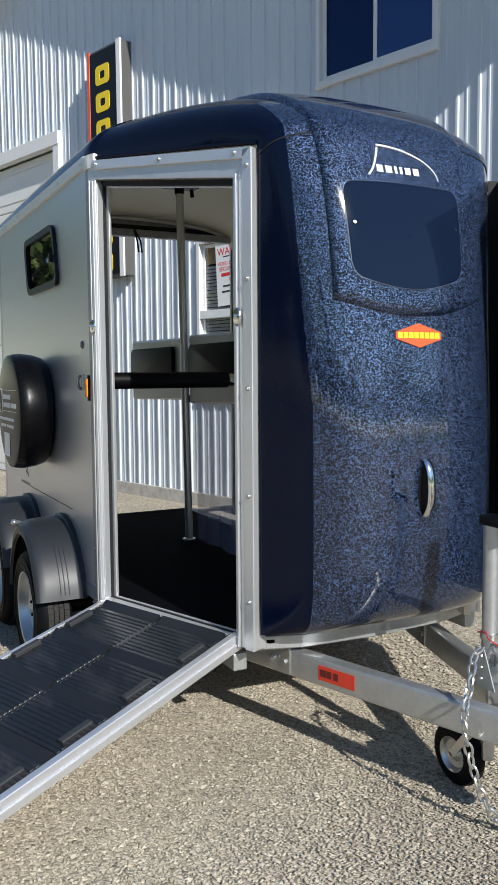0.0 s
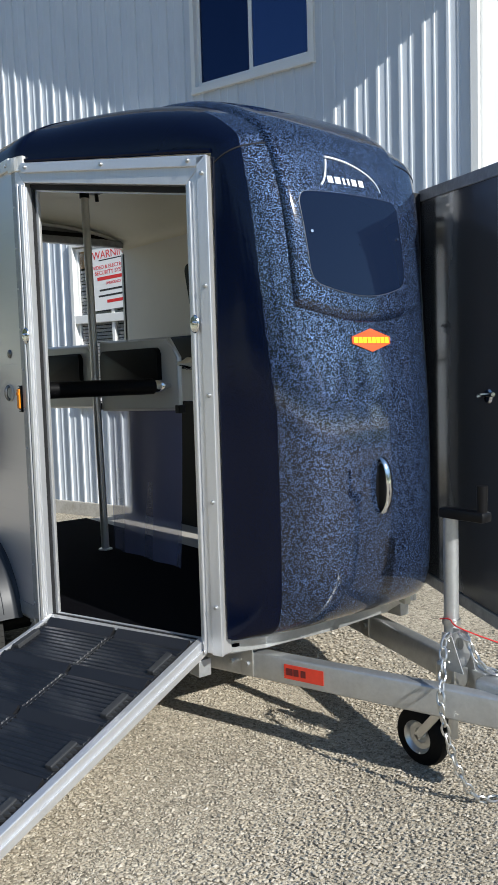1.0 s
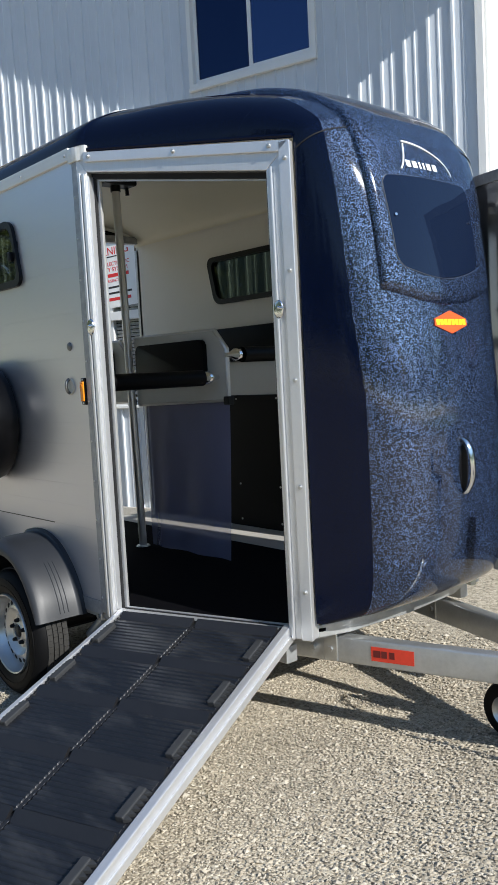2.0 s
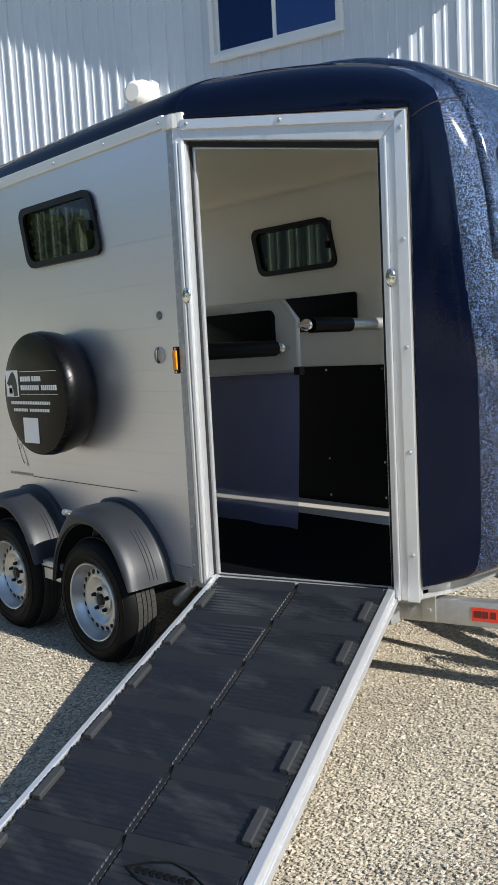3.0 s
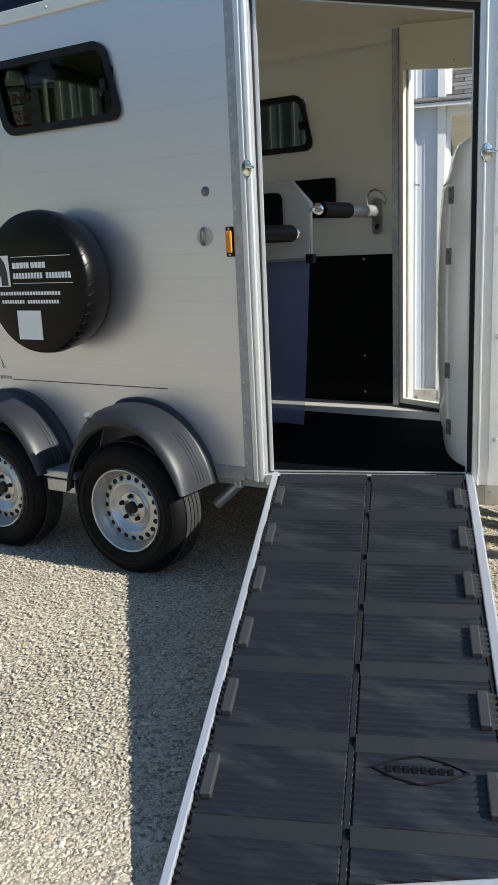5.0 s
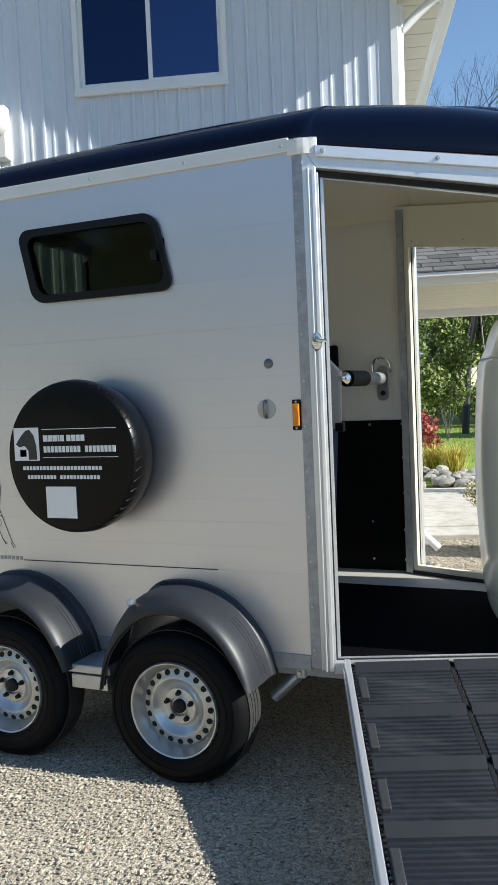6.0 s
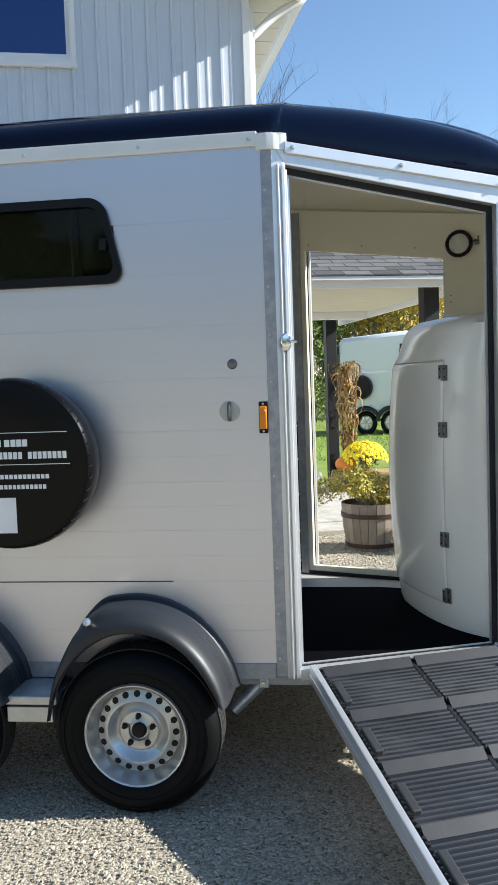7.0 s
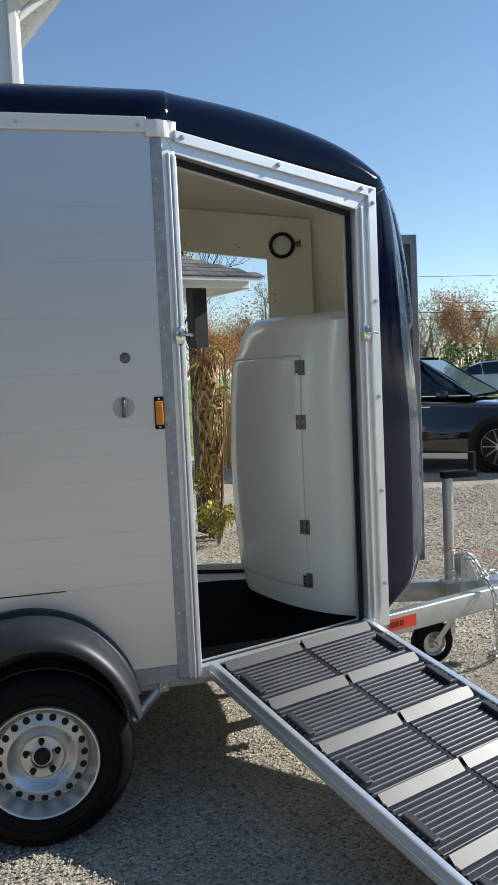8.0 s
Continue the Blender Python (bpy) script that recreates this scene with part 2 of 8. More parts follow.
M["mat"] = material("black ribbed rubber mat", (0.008, 0.009, 0.012), 0.40, 0, 0.25, 5, fine=0.35, fine_scale=60, second=(0.037, 0.038, 0.041), second_scale=13, second_edge=(0.5, 0.8), bump=0.15, bump_scale=120, bump_dist=0.001, rough_vary=0.1, spec=0.55, stretch=(0.22, 0.8, 1))
M["mat_band"] = material("smooth worn rubber band", (0.010, 0.010, 0.0115), 0.44, 0, 0.2, 6, fine=0.2, fine_scale=70, bump=0.1, bump_scale=90, bump_dist=0.001, rough_vary=0.06, spec=0.6)
M["floor_mat"] = material("black stall mat", (0.0035, 0.0035, 0.0045), 0.85, 0, 0.2, 8, spec=0.02)
M["kick"] = material("black kick board", (0.003, 0.003, 0.0035), 0.5, 0, 0.15, 5, spec=0.1)
M["vinyl"] = material("black vinyl padding", (0.0022, 0.0022, 0.0028), 0.45, 0, 0.1, 6, spec=0.14, bump=0.2, bump_scale=400, bump_dist=0.0004)
M["cover"] = material("black vinyl wheel cover", (0.0022, 0.0022, 0.0026), 0.3, 0, 0.1, 4, spec=0.18, bump=0.3, bump_scale=25, bump_dist=0.003)
M["cream"] = material("cream fibreglass lining", (0.81, 0.77, 0.63), 0.5, 0, 0.04, 3, fine=0.02, fine_scale=90, bump=0.1, bump_scale=140, bump_dist=0.001)
M["inner"] = material("pale grey inner wall", (0.81, 0.79, 0.73), 0.45, 0, 0.05, 2, fine=0.02, fine_scale=60)
M["cabinet"] = material("glossy white fibreglass", (0.84, 0.82, 0.75), 0.2, 0, 0.03, 3, coat=0.4)
M["greyfloor"] = material("grey wooden floor board", (0.42, 0.40, 0.37), 0.6, 0, 0.12, 10, fine=0.1, stretch=(0.2, 1, 1))
M["dividerboard"] = material("grey divider panel", (0.55, 0.55, 0.53), 0.4, 0.1, 0.06, 5)
M["rim"] = material("silver painted wheel rim", (0.55, 0.55, 0.54), 0.3, 0.75, 0.06, 12, fine=0.05, fine_scale=200)
M["tread"] = material("dusty tyre tread", (0.032, 0.031, 0.029), 0.8, 0, 0.25, 14, fine=0.25, fine_scale=120, spec=0.2)
M["strip"] = material("dull galvanised strip", (0.33, 0.34, 0.36), 0.45, 0.6, 0.25, 16, second=(0.42, 0.43, 0.45), second_scale=24, second_edge=(0.45, 0.7), fine=0.12, fine_scale=50, rough_vary=0.1)
M["hinge"] = material("grey galvanised hinge", (0.17, 0.17, 0.165), 0.32, 0.8, 0.35, 90, fine=0.4, fine_scale=260)
M["dark"] = material("near black for hollows and fittings", (0.006, 0.006, 0.006), 0.8)
M["amber"] = material("amber reflector", (0.75, 0.24, 0.01), 0.2, 0, 0.15, 60)
M["red"] = material("red reflective label", (0.62, 0.045, 0.02), 0.4, 0, 0.2, 30)
M["white"] = material("white print", (0.82, 0.82, 0.80), 0.45, 0, 0.03, 10)
M["yellow"] = material("yellow print", (0.85, 0.62, 0.01), 0.45, 0, 0.03, 10)
M["ink"] = material("dark print", (0.03, 0.03, 0.03), 0.5)
M["redink"] = material("red print", (0.65, 0.03, 0.03), 0.5)
M["badge"] = material("orange red badge", (0.72, 0.10, 0.02), 0.35, 0, 0.05, 10, coat=0.3)
M["siding"] = material("white ribbed steel siding", (0.60, 0.64, 0.69), 0.4, 0.0, 0.06, 1.2, fine=0.03, fine_scale=30, second=(0.50, 0.54, 0.585), second_scale=0.8, second_edge=(0.5, 0.8), stretch=(1, 1, 0.25), rough_vary=0.06)
M["trim"] = material("white painted trim", (0.76, 0.76, 0.74), 0.45, 0, 0.04, 3)
M["cream_trim"] = material("cream soffit", (0.66, 0.61, 0.50), 0.5, 0, 0.05, 4)
M["concrete"] = material("pale concrete", (0.48, 0.455, 0.41), 0.8, 0, 0.2, 4, fine=0.15, fine_scale=40, second=(0.34, 0.31, 0.26), second_scale=7, second_edge=(0.45, 0.7), bump=0.3, bump_scale=50, bump_dist=0.004)
M["shingle"] = material("grey asphalt shingle", (0.085, 0.082, 0.080), 0.85, 0, 0.2, 6, fine=0.3, fine_scale=120, per_object=0.5, bump=0.4, bump_scale=180, bump_dist=0.002)
M["blind"] = material("grey window blind", (0.40, 0.41, 0.42), 0.5)
M["board"] = material("brown chipboard", (0.36, 0.23, 0.12), 0.7, 0, 0.2, 20, fine=0.2)
M["darkwood"] = material("dark stained post", (0.007, 0.007, 0.008), 0.65, 0, 0.2, 8, fine=0.15, stretch=(1, 1, 0.1))
def gravel_bed(name, tones, sizes=(72.0, 165.0), depth=0.007):
    """Packed chips of two sizes, each cell with a tone of its own, over sandy fines."""
    mt = bpy.data.materials.new(name)
    mt.use_nodes = True
    t = mt.node_tree
    n, ln = t.nodes, t.links.new
    bsdf = n["Principled BSDF"]
    bsdf.inputs["Roughness"].default_value = 0.88
    bsdf.inputs["Specular IOR Level"].default_value = 0.25
    geo = n.new("ShaderNodeNewGeometry")
    warp = n.new("ShaderNodeTexNoise")
    warp.inputs["Scale"].default_value = 40.0
    ln(geo.outputs["Position"], warp.inputs["Vector"])
    mv = n.new("ShaderNodeVectorMath")
    mv.operation = "MULTIPLY_ADD"
    ln(warp.outputs["Color"], mv.inputs[0])
    mv.inputs[1].default_value = (0.012, 0.012, 0.012)
    ln(geo.outputs["Position"], mv.inputs[2])
    cells, bumps = [], []
    for sz in sizes:
        vo = n.new("ShaderNodeTexVoronoi")
        vo.inputs["Scale"].default_value = sz
        ln(mv.outputs[0], vo.inputs["Vector"])
        sep = n.new("ShaderNodeSeparateColor")
        ln(vo.outputs["Color"], sep.inputs[0])
        rp = n.new("ShaderNodeValToRGB")
        rp.color_ramp.elements[0].color, rp.color_ramp.elements[1].color = (*tones[0], 1), (*tones[2], 1)
        e = rp.color_ramp.elements.new(0.5)
        e.color = (*tones[1], 1)
        ln(sep.outputs[0], rp.inputs[0])
        cells.append(rp.outputs[0])
        bumps.append((vo.outputs["Distance"], sep.outputs[1]))
    mx = n.new("ShaderNodeMix")
    mx.data_type = "RGBA"
    pick = n.new("ShaderNodeMapRange")
    pick.inputs[1].default_value, pick.inputs[2].default_value = 0.35, 0.55
    ln(bumps[0][1], pick.inputs[0])
    ln(pick.outputs[0], mx.inputs[0])
    ln(cells[1], mx.inputs[6])
    ln(cells[0], mx.inputs[7])
    big = n.new("ShaderNodeTexNoise")
    big.inputs["Scale"].default_value, big.inputs["Detail"].default_value = 1.1, 5.0
    ln(geo.outputs["Position"], big.inputs["Vector"])
    br = n.new("ShaderNodeMapRange")
    br.inputs[1].default_value, br.inputs[2].default_value, br.inputs[3].default_value, br.inputs[4].default_value = 0.3, 0.7, 0.84, 1.14
    ln(big.outputs["Fac"], br.inputs[0])
    sc = n.new("ShaderNodeVectorMath")
    sc.operation = "SCALE"
    ln(mx.outputs[2], sc.inputs[0])
    ln(br.outputs[0], sc.inputs["Scale"])
    ln(sc.outputs[0], bsdf.inputs["Base Color"])
    hm = n.new("ShaderNodeMix")
    ln(pick.outputs[0], hm.inputs[0])
    half = n.new("ShaderNodeMath")
    half.operation = "MULTIPLY"
    ln(bumps[1][0], half.inputs[0])
    half.inputs[1].default_value = 0.5
    ln(half.outputs[0], hm.inputs[2])
    ln(bumps[0][0], hm.inputs[3])
    bp = n.new("ShaderNodeBump")
    bp.invert = True
    bp.inputs["Strength"].default_value, bp.inputs["Distance"].default_value = 0.9, depth
    ln(hm.outputs[0], bp.inputs["Height"])
    ln(bp.outputs[0], bsdf.inputs["Normal"])
    return mt


M["gravel"] = gravel_bed("tan gravel", ((0.17, 0.15, 0.115), (0.42, 0.365, 0.275), (0.60, 0.535, 0.42)))
M["stone"] = material("tan gravel stone", (0.49, 0.425, 0.325), 0.82, 0, 0.16, 1.1, fine=0.25, fine_scale=200, second=(0.36, 0.325, 0.265), second_scale=-1, second_edge=(0.3, 0.95), per_island=0.42, spec=0.3)
M["side_glass"] = glass("dark tinted acrylic", (0.18, 0.20, 0.17), 1.24, 0.02, (0.55, 0.56, 0.62))
M["front_glass"] = material("smoked front window", (0.006, 0.011, 0.028), 0.05, 0, 0.05, 3, spec=0.3)
M["house_glass"] = glass("house window glass", (0.16, 0.2, 0.3), 2.3, 0.02, (0.35, 0.52, 1.0))
M["screened_glass"] = glass("screened window glass", (0.12, 0.15, 0.25), 1.9, 0.06, (0.24, 0.37, 0.75))
M["clear_glass"] = glass("clear lens", (0.9, 0.9, 0.9), 1.45)


def film(name, tint, body, share):
    """A clear plastic sheet; the sky it mirrors is put in as a tinted haze."""
    mt = bpy.data.materials.new(name)
    mt.use_nodes = True
    t = mt.node_tree
    p = t.nodes["Principled BSDF"]
    p.inputs["Base Color"].default_value = (*body, 1)
    p.inputs["Roughness"].default_value = 0.25
    a = t.nodes.new("ShaderNodeBsdfTransparent")
    a.inputs[0].default_value = (*tint, 1)
    mx = t.nodes.new("ShaderNodeMixShader")
    mx.inputs[0].default_value = share
    t.links.new(a.outputs[0], mx.inputs[1])
    t.links.new(p.outputs[0], mx.inputs[2])
    t.links.new(mx.outputs[0], t.nodes["Material Output"].inputs[0])
    return mt


M["curtain"] = film("clear bluish plastic sheet", (0.93, 0.92, 0.93), (0.46, 0.48, 0.74), 0.4)

# ---- ground ----
def build_ground():
    bm = bmesh.new()
    xs = [-900, -200, -60, -20] + [x * 0.5 for x in range(-16, 29)] + [30, 80, 250, 900]
    ys = [-900, -200, -60, -20] + [y * 0.5 for y in range(-14, 12)] + [20, 60, 200, 900]

    def hgt(x, y):
        near = math.exp(-((x - 0.5) ** 2 + (y + 0.5) ** 2) / 60)
        return near * (noise.noise(Vector((x * 0.7, y * 0.7, 3.1))) * 0.008) - 0.004

    grid(bm, [[(x, y, hgt(x, y)) for x in xs] for y in ys])
    tagged(part("ground", bm, M["gravel"], smooth=True), "tan crushed gravel yard, loose and dusty", "ground", kind="structure")


def build_stones():
    rng = np.random.default_rng(5)
    base = np.array([(1, 0, 0), (-1, 0, 0), (0, 1, 0), (0, -1, 0), (0, 0, 1), (0, 0, -1)], float)
    tri = np.array([(0, 2, 4), (2, 1, 4), (1, 3, 4), (3, 0, 4), (2, 0, 5), (1, 2, 5), (3, 1, 5), (0, 3, 5)])
    pts = []
    for x0, x1, y0, y1, step in ((-1.3, 3.1, -2.3, 1.3, 0.013), (-2.8, -1.1, -2.3, 0.4, 0.0165), (-1.3, 0.6, 1.1, 1.9, 0.024), (0.5, 4.6, 1.1, 3.2, 0.019), (-2.2, 2.0, 3.0, 5.4, 0.026), (1.4, 5.6, 3.0, 6.8, 0.026)):
        gx, gy = np.meshgrid(np.arange(x0, x1, step), np.arange(y0, y1, step))
        p = np.stack([gx.ravel(), gy.ravel()], 1) + rng.normal(0, step * 0.4, (gx.size, 2))
        # the loose stones thin out towards the rim of each stretch
        rim = np.minimum(np.minimum(p[:, 0] - x0, x1 - p[:, 0]), np.minimum(p[:, 1] - y0, y1 - p[:, 1])) + 0.15 + 0.12 * np.sin(p[:, 0] * 9 + np.sin(p[:, 1] * 7)) 
        p = p[rng.random(len(p)) < rim / 0.45]
        pts.append(np.column_stack([p, np.full(len(p), step)]))
    pts = np.concatenate(pts)
    n = len(pts)
    size = pts[:, 2] * np.clip(rng.lognormal(-1.04, 0.38, n), 0.16, 0.9)
    v = base[None] + rng.normal(0, 0.22, (n, 6, 3))
    v *= (size[:, None] * np.stack([rng.uniform(0.8, 1.3, n), rng.uniform(0.6, 1.1, n), rng.uniform(0.26, 0.55, n)], 1))[:, None, :]
    a = rng.uniform(0, 6.283, n)
    c, s = np.cos(a)[:, None], np.sin(a)[:, None]
    x, y = v[:, :, 0] * c - v[:, :, 1] * s, v[:, :, 0] * s + v[:, :, 1] * c
    z = v[:, :, 2] + (size * 0.12)[:, None]
    co = np.stack([x + pts[:, 0:1], y + pts[:, 1:2], z], 2).reshape(-1, 3)
    faces = (tri[None] + (np.arange(n) * 6)[:, None, None]).reshape(-1, 3)
    me = bpy.data.meshes.new("gravel_stones")
    me.from_pydata(co.tolist(), [], faces.tolist())
    me.materials.append(M["stone"])
    tagged(new("gravel_stones", me), "loose tan and grey crushed stones on the yard", "gravel", kind="stuff")


# ---- the steel clad building ----
BANG = radians(17.0)
BORG = Vector((-2.62, 3.39, 0))
BU = Vector((math.cos(BANG), math.sin(BANG), 0))
BN = Vector((math.sin(BANG), -math.cos(BANG), 0))
BM = Matrix(((BU.x, BN.x, 0, BORG.x), (BU.y, BN.y, 0, BORG.y), (0, 0, 1, 0), (0, 0, 0, 1)))  # local x along the wall, y out of it
CORNER, LEFT, RIDGE = 2.08, -11.0, -4.6
PITCH = 0.437


def rake(u):
    return 5.07 + PITCH * (CORNER - u if u > RIDGE else CORNER - 2 * RIDGE + u)


HOLES = [(-0.655, 0.645, 4.25, 5.64), (-2.44, -1.30, 1.25, 2.98), (-9.6, -5.42, 0.0, 4.62)]


def siding_sheet(u0, u1, parent):
    """Ribbed sheet from the footing to the gable, open where windows and the big door are."""
    prof = []
    u = u0
    while u < u1 - 1e-4:
        prof += [(u, 0.0), (u + 0.006, 0.019), (u + 0.026, 0.019), (u + 0.032, 0.0), (u + 0.088, 0.0), (u + 0.094, 0.005), (u + 0.106, 0.005), (u + 0.112, 0.0)]
        u += 0.204
    prof.append((u1, 0.0))
    cuts = sorted({c for h in HOLES for c in h[:2] if u0 < c < u1})
    for c in cuts:
        for (a, ya), (b, yb) in zip(prof, prof[1:]):
            if a < c < b:
                prof.append((c, ya + (yb - ya) * (c - a) / (b - a)))
                break
        prof.sort()
    bm = bmesh.new()
    for (a, ya), (b, yb) in zip(prof, prof[1:]):
        mid = (a + b) / 2
        spans = [(0.14, None)]
        for h in HOLES:
            if h[0] <= mid <= h[1]:
                spans = [(max(0.14, s), e) for s, e in spans]
                s, e = spans.pop()
                if h[2] > s:
                    spans.append((s, h[2]))
                spans.append((h[3], e))
        for s, e in spans:
            ta, tb = (rake(a), rake(b)) if e is None else (e, e)
            q = [BM @ Vector((a, ya, s)), BM @ Vector((b, yb, s)), BM @ Vector((b, yb, tb)), BM @ Vector((a, ya, ta))]
            bm.faces.new([bm.verts.new(p) for p in q])
    bmesh.ops.remove_doubles(bm, verts=bm.verts, dist=0.0005)
    return part("siding_sheet", bm, M["siding"], parent)


def sliding_window(parent, u0, u1, z0, z1, name="window", glazing="house_glass"):
    bm = bmesh.new()
    f = [(u0 - 0.025, z0 - 0.03), (u1 + 0.025, z0 - 0.03), (u1 + 0.025, z1 + 0.03), (u0 - 0.025, z1 + 0.03)]
    g = [(u0 + 0.02, z0 + 0.02), (u1 - 0.02, z0 + 0.02), (u1 - 0.02, z1 - 0.02), (u0 + 0.02, z1 - 0.02)]
    k = BM @ Matrix(((1, 0, 0, 0), (0, 0, 1, 0), (0, 1, 0, 0), (0, 0, 0, 1)))
    ring_prism(bm, f, g, -0.06, 0.035, k)
    win = part(name, bm, M["trim"], parent, "white vinyl frame")
    bm = bmesh.new()
    box(bm, (u0 - 0.03, 0.0, z0 - 0.045), (u1 + 0.03, 0.045, z0 - 0.015), 0.005, BM)
    part("sill", bm, M["trim"], win)
    mid = (u0 + u1) / 2
    for a, b, d in ((u0 + 0.015, mid + 0.02, -0.035), (mid - 0.02, u1 - 0.015, -0.008)):
        bm = bmesh.new()
        s = [(a, z0 + 0.03), (b, z0 + 0.03), (b, z1 - 0.03), (a, z1 - 0.03)]
        w = 0.038
        ring_prism(bm, s, [(a + w, z0 + 0.03 + w), (b - w, z0 + 0.03 + w), (b - w, z1 - 0.03 - w), (a + w, z1 - 0.03 - w)], d - 0.012, d + 0.012, k)
        sash = part("sash", bm, M["trim"], win)
        bm = bmesh.new()
        box(bm, (a + w - 0.005, d - 0.003, z0 + 0.025 + w), (b - w + 0.005, d + 0.003, z1 - 0.025 - w), 0, BM)
        p = part("pane", bm, M["screened_glass"] if glazing == "house_glass" and d < -0.02 else M[glazing], sash)
        p.visible_shadow = False
    # the room behind, a dark box with its dimness put into the colour
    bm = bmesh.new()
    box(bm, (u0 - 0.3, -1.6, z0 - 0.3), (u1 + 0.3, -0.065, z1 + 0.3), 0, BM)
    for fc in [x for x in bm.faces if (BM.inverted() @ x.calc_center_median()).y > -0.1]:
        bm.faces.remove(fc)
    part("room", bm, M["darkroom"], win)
    return win


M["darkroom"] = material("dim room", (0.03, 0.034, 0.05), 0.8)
M["steelgrey"] = material("pale meter housing", (0.62, 0.61, 0.58), 0.5, 0, 0.08, 10)


def build_building():
    house = thing("steel_clad_building", BM @ Vector((CORNER, 0, 0)), "white ribbed steel clad gable building with sliding windows", "building")
    u = LEFT
    while u < CORNER - 0.05:
        siding_sheet(u, min(u + 0.816, CORNER), house)
        u += 0.816
    # rows of washer-head screws beside the ribs
    co, fs = [], []
    for i in range(37):
        u = LEFT + 0.204 * (27 + i) + 0.047
        for j in range(13):
            z = 0.42 + 0.61 * j
            if z > rake(u) - 0.2 or any(h[0] - 0.05 < u < h[1] + 0.05 and h[2] - 0.1 < z < h[3] + 0.1 for h in HOLES):
                continue
            n0 = len(co)
            co += [BM @ Vector((u + 0.0075 * math.cos(k * 1.0472), y, z + 0.0075 * math.sin(k * 1.0472))) for y in (0.0, 0.006) for k in range(6)]
            fs += [(n0 + k, n0 + (k + 1) % 6, n0 + 6 + (k + 1) % 6, n0 + 6 + k) for k in range(6)] + [tuple(range(n0 + 6, n0 + 12))]
    me = bpy.data.meshes.new("siding_screws")
    me.from_pydata([tuple(c) for c in co], [], fs)
    me.materials.append(M["strip"])
    screws = new("siding_screws", me)
    screws.parent = house
    screws.matrix_parent_inverse = house.matrix_world.inverted()
    tagged(screws, kind="stuff")
    bm = bmesh.new()
    box(bm, (-5.42, -0.25, -0.3), (CORNER + 0.02, 0.03, 0.15), 0.01, BM)
    part("foundation", bm, M["concrete"], house, "pale rough concrete footing")
    # side wall running back from the corner, and the far side
    for x in (CORNER, LEFT):
        bm = bmesh.new()
        box(bm, (x - 0.12, -14, 0), (x - 0.004, -0.03, 4.98), 0, BM)
        part("side_wall", bm, M["siding"], house)
    bm = bmesh.new()
    box(bm, (CORNER - 0.03, -0.04, 0.05), (CORNER + 0.035, 0.03, 5.0), 0.004, BM)
    part("corner_trim", bm, M["trim"], house)
    # roof with overhangs
    EO, RO, TH = 0.47, 0.57, 0.16
    for side in (1, -1):
        bm = bmesh.new()
        edge = CORNER + EO if side > 0 else 2 * RIDGE - CORNER - EO
        ze, zr = rake(CORNER) - PITCH * EO, rake(RIDGE)
        pts = [(edge, ze), (RIDGE, zr), (RIDGE, zr + TH), (edge, ze + TH)]
        prism(bm, pts, -14.3, RO, BM @ Matrix(((1, 0, 0, 0), (0, 0, 1, 0), (0, 1, 0, 0), (0, 0, 0, 1))))
        part("roof", bm, M["trim"], house, "white edged overhanging roof")
    # soffit boards under the eave
    for i in range(24):
        bm = bmesh.new()
        box(bm, (CORNER + 0.03, 0.54 - 0.3 * (i + 1) + 0.006, 4.875), (CORNER + EO - 0.02, 0.54 - 0.3 * i - 0.006, 4.895), 0.003, BM)
        part("soffit_board", bm, M["cream_trim"], house)
    bm = bmesh.new()
    box(bm, (CORNER + EO - 0.02, -14.3, 4.83), (CORNER + EO + 0.02, 0.57, 5.05), 0.004, BM)
    part("fascia", bm, M["trim"], house)
    bm = bmesh.new()
    box(bm, (CORNER + EO + 0.02, -14.3, 4.92), (CORNER + EO + 0.12, 0.55, 5.05), 0.02, BM)
    part("gutter", bm, M["trim"], house)
    bm = bmesh.new()
    tube(bm, [BM @ Vector(p) for p in spline([(CORNER + 0.25, -0.05, 0.13), (CORNER + 0.09, -0.05, 0.30), (CORNER + 0.05, -0.05, 0.40), (CORNER + 0.05, -0.05, 4.42), (CORNER + 0.08, -0.05, 4.54), (CORNER + 0.3, -0.05, 4.74), (CORNER + EO + 0.04, -0.05, 4.86), (CORNER + EO + 0.06, -0.05, 4.95)], 5)], 0.036, 10)
    part("downspout", bm, M["trim"], house, "white downspout with an elbow", smooth=40)
    sliding_window(house, *HOLES[0])
    low = sliding_window(house, *HOLES[1], glazing="clear_glass")
    # blind slats and a chipboard top behind the lower window
    for i in range(36):
        bm = bmesh.new()
        z = 1.35 + i * 0.038
        box(bm, (-2.415, -0.058, z), (-1.325, -0.050, z + 0.030), 0.002, BM)
        part("blind_slat", bm, M["blind"], low)
    bm = bmesh.new()
    box(bm, (-2.415, -0.058, 2.735), (-1.325, -0.050, 2.955), 0.002, BM)
    part("top_board", bm, M["board"], low, "brown chipboard panel")
    bm = bmesh.new()
    box(bm, (-2.43, -0.03, 2.13), (-1.31, 0.03, 2.22), 0.004, BM)
    part("middle_rail", bm, M["trim"], low)
    # the big door: frame, then sections
    bm = bmesh.new()
    box(bm, (-9.75, -0.05, 4.62), (-5.27, 0.07, 4.80), 0.006, BM)
    box(bm, (-5.42, -0.05, 0.0), (-5.27, 0.06, 4.62), 0.006, BM)
    box(bm, (-9.75, -0.05, 0.0), (-9.6, 0.06, 4.62), 0.006, BM)
    frame_part = part("garage_door_frame", bm, M["trim"], house)
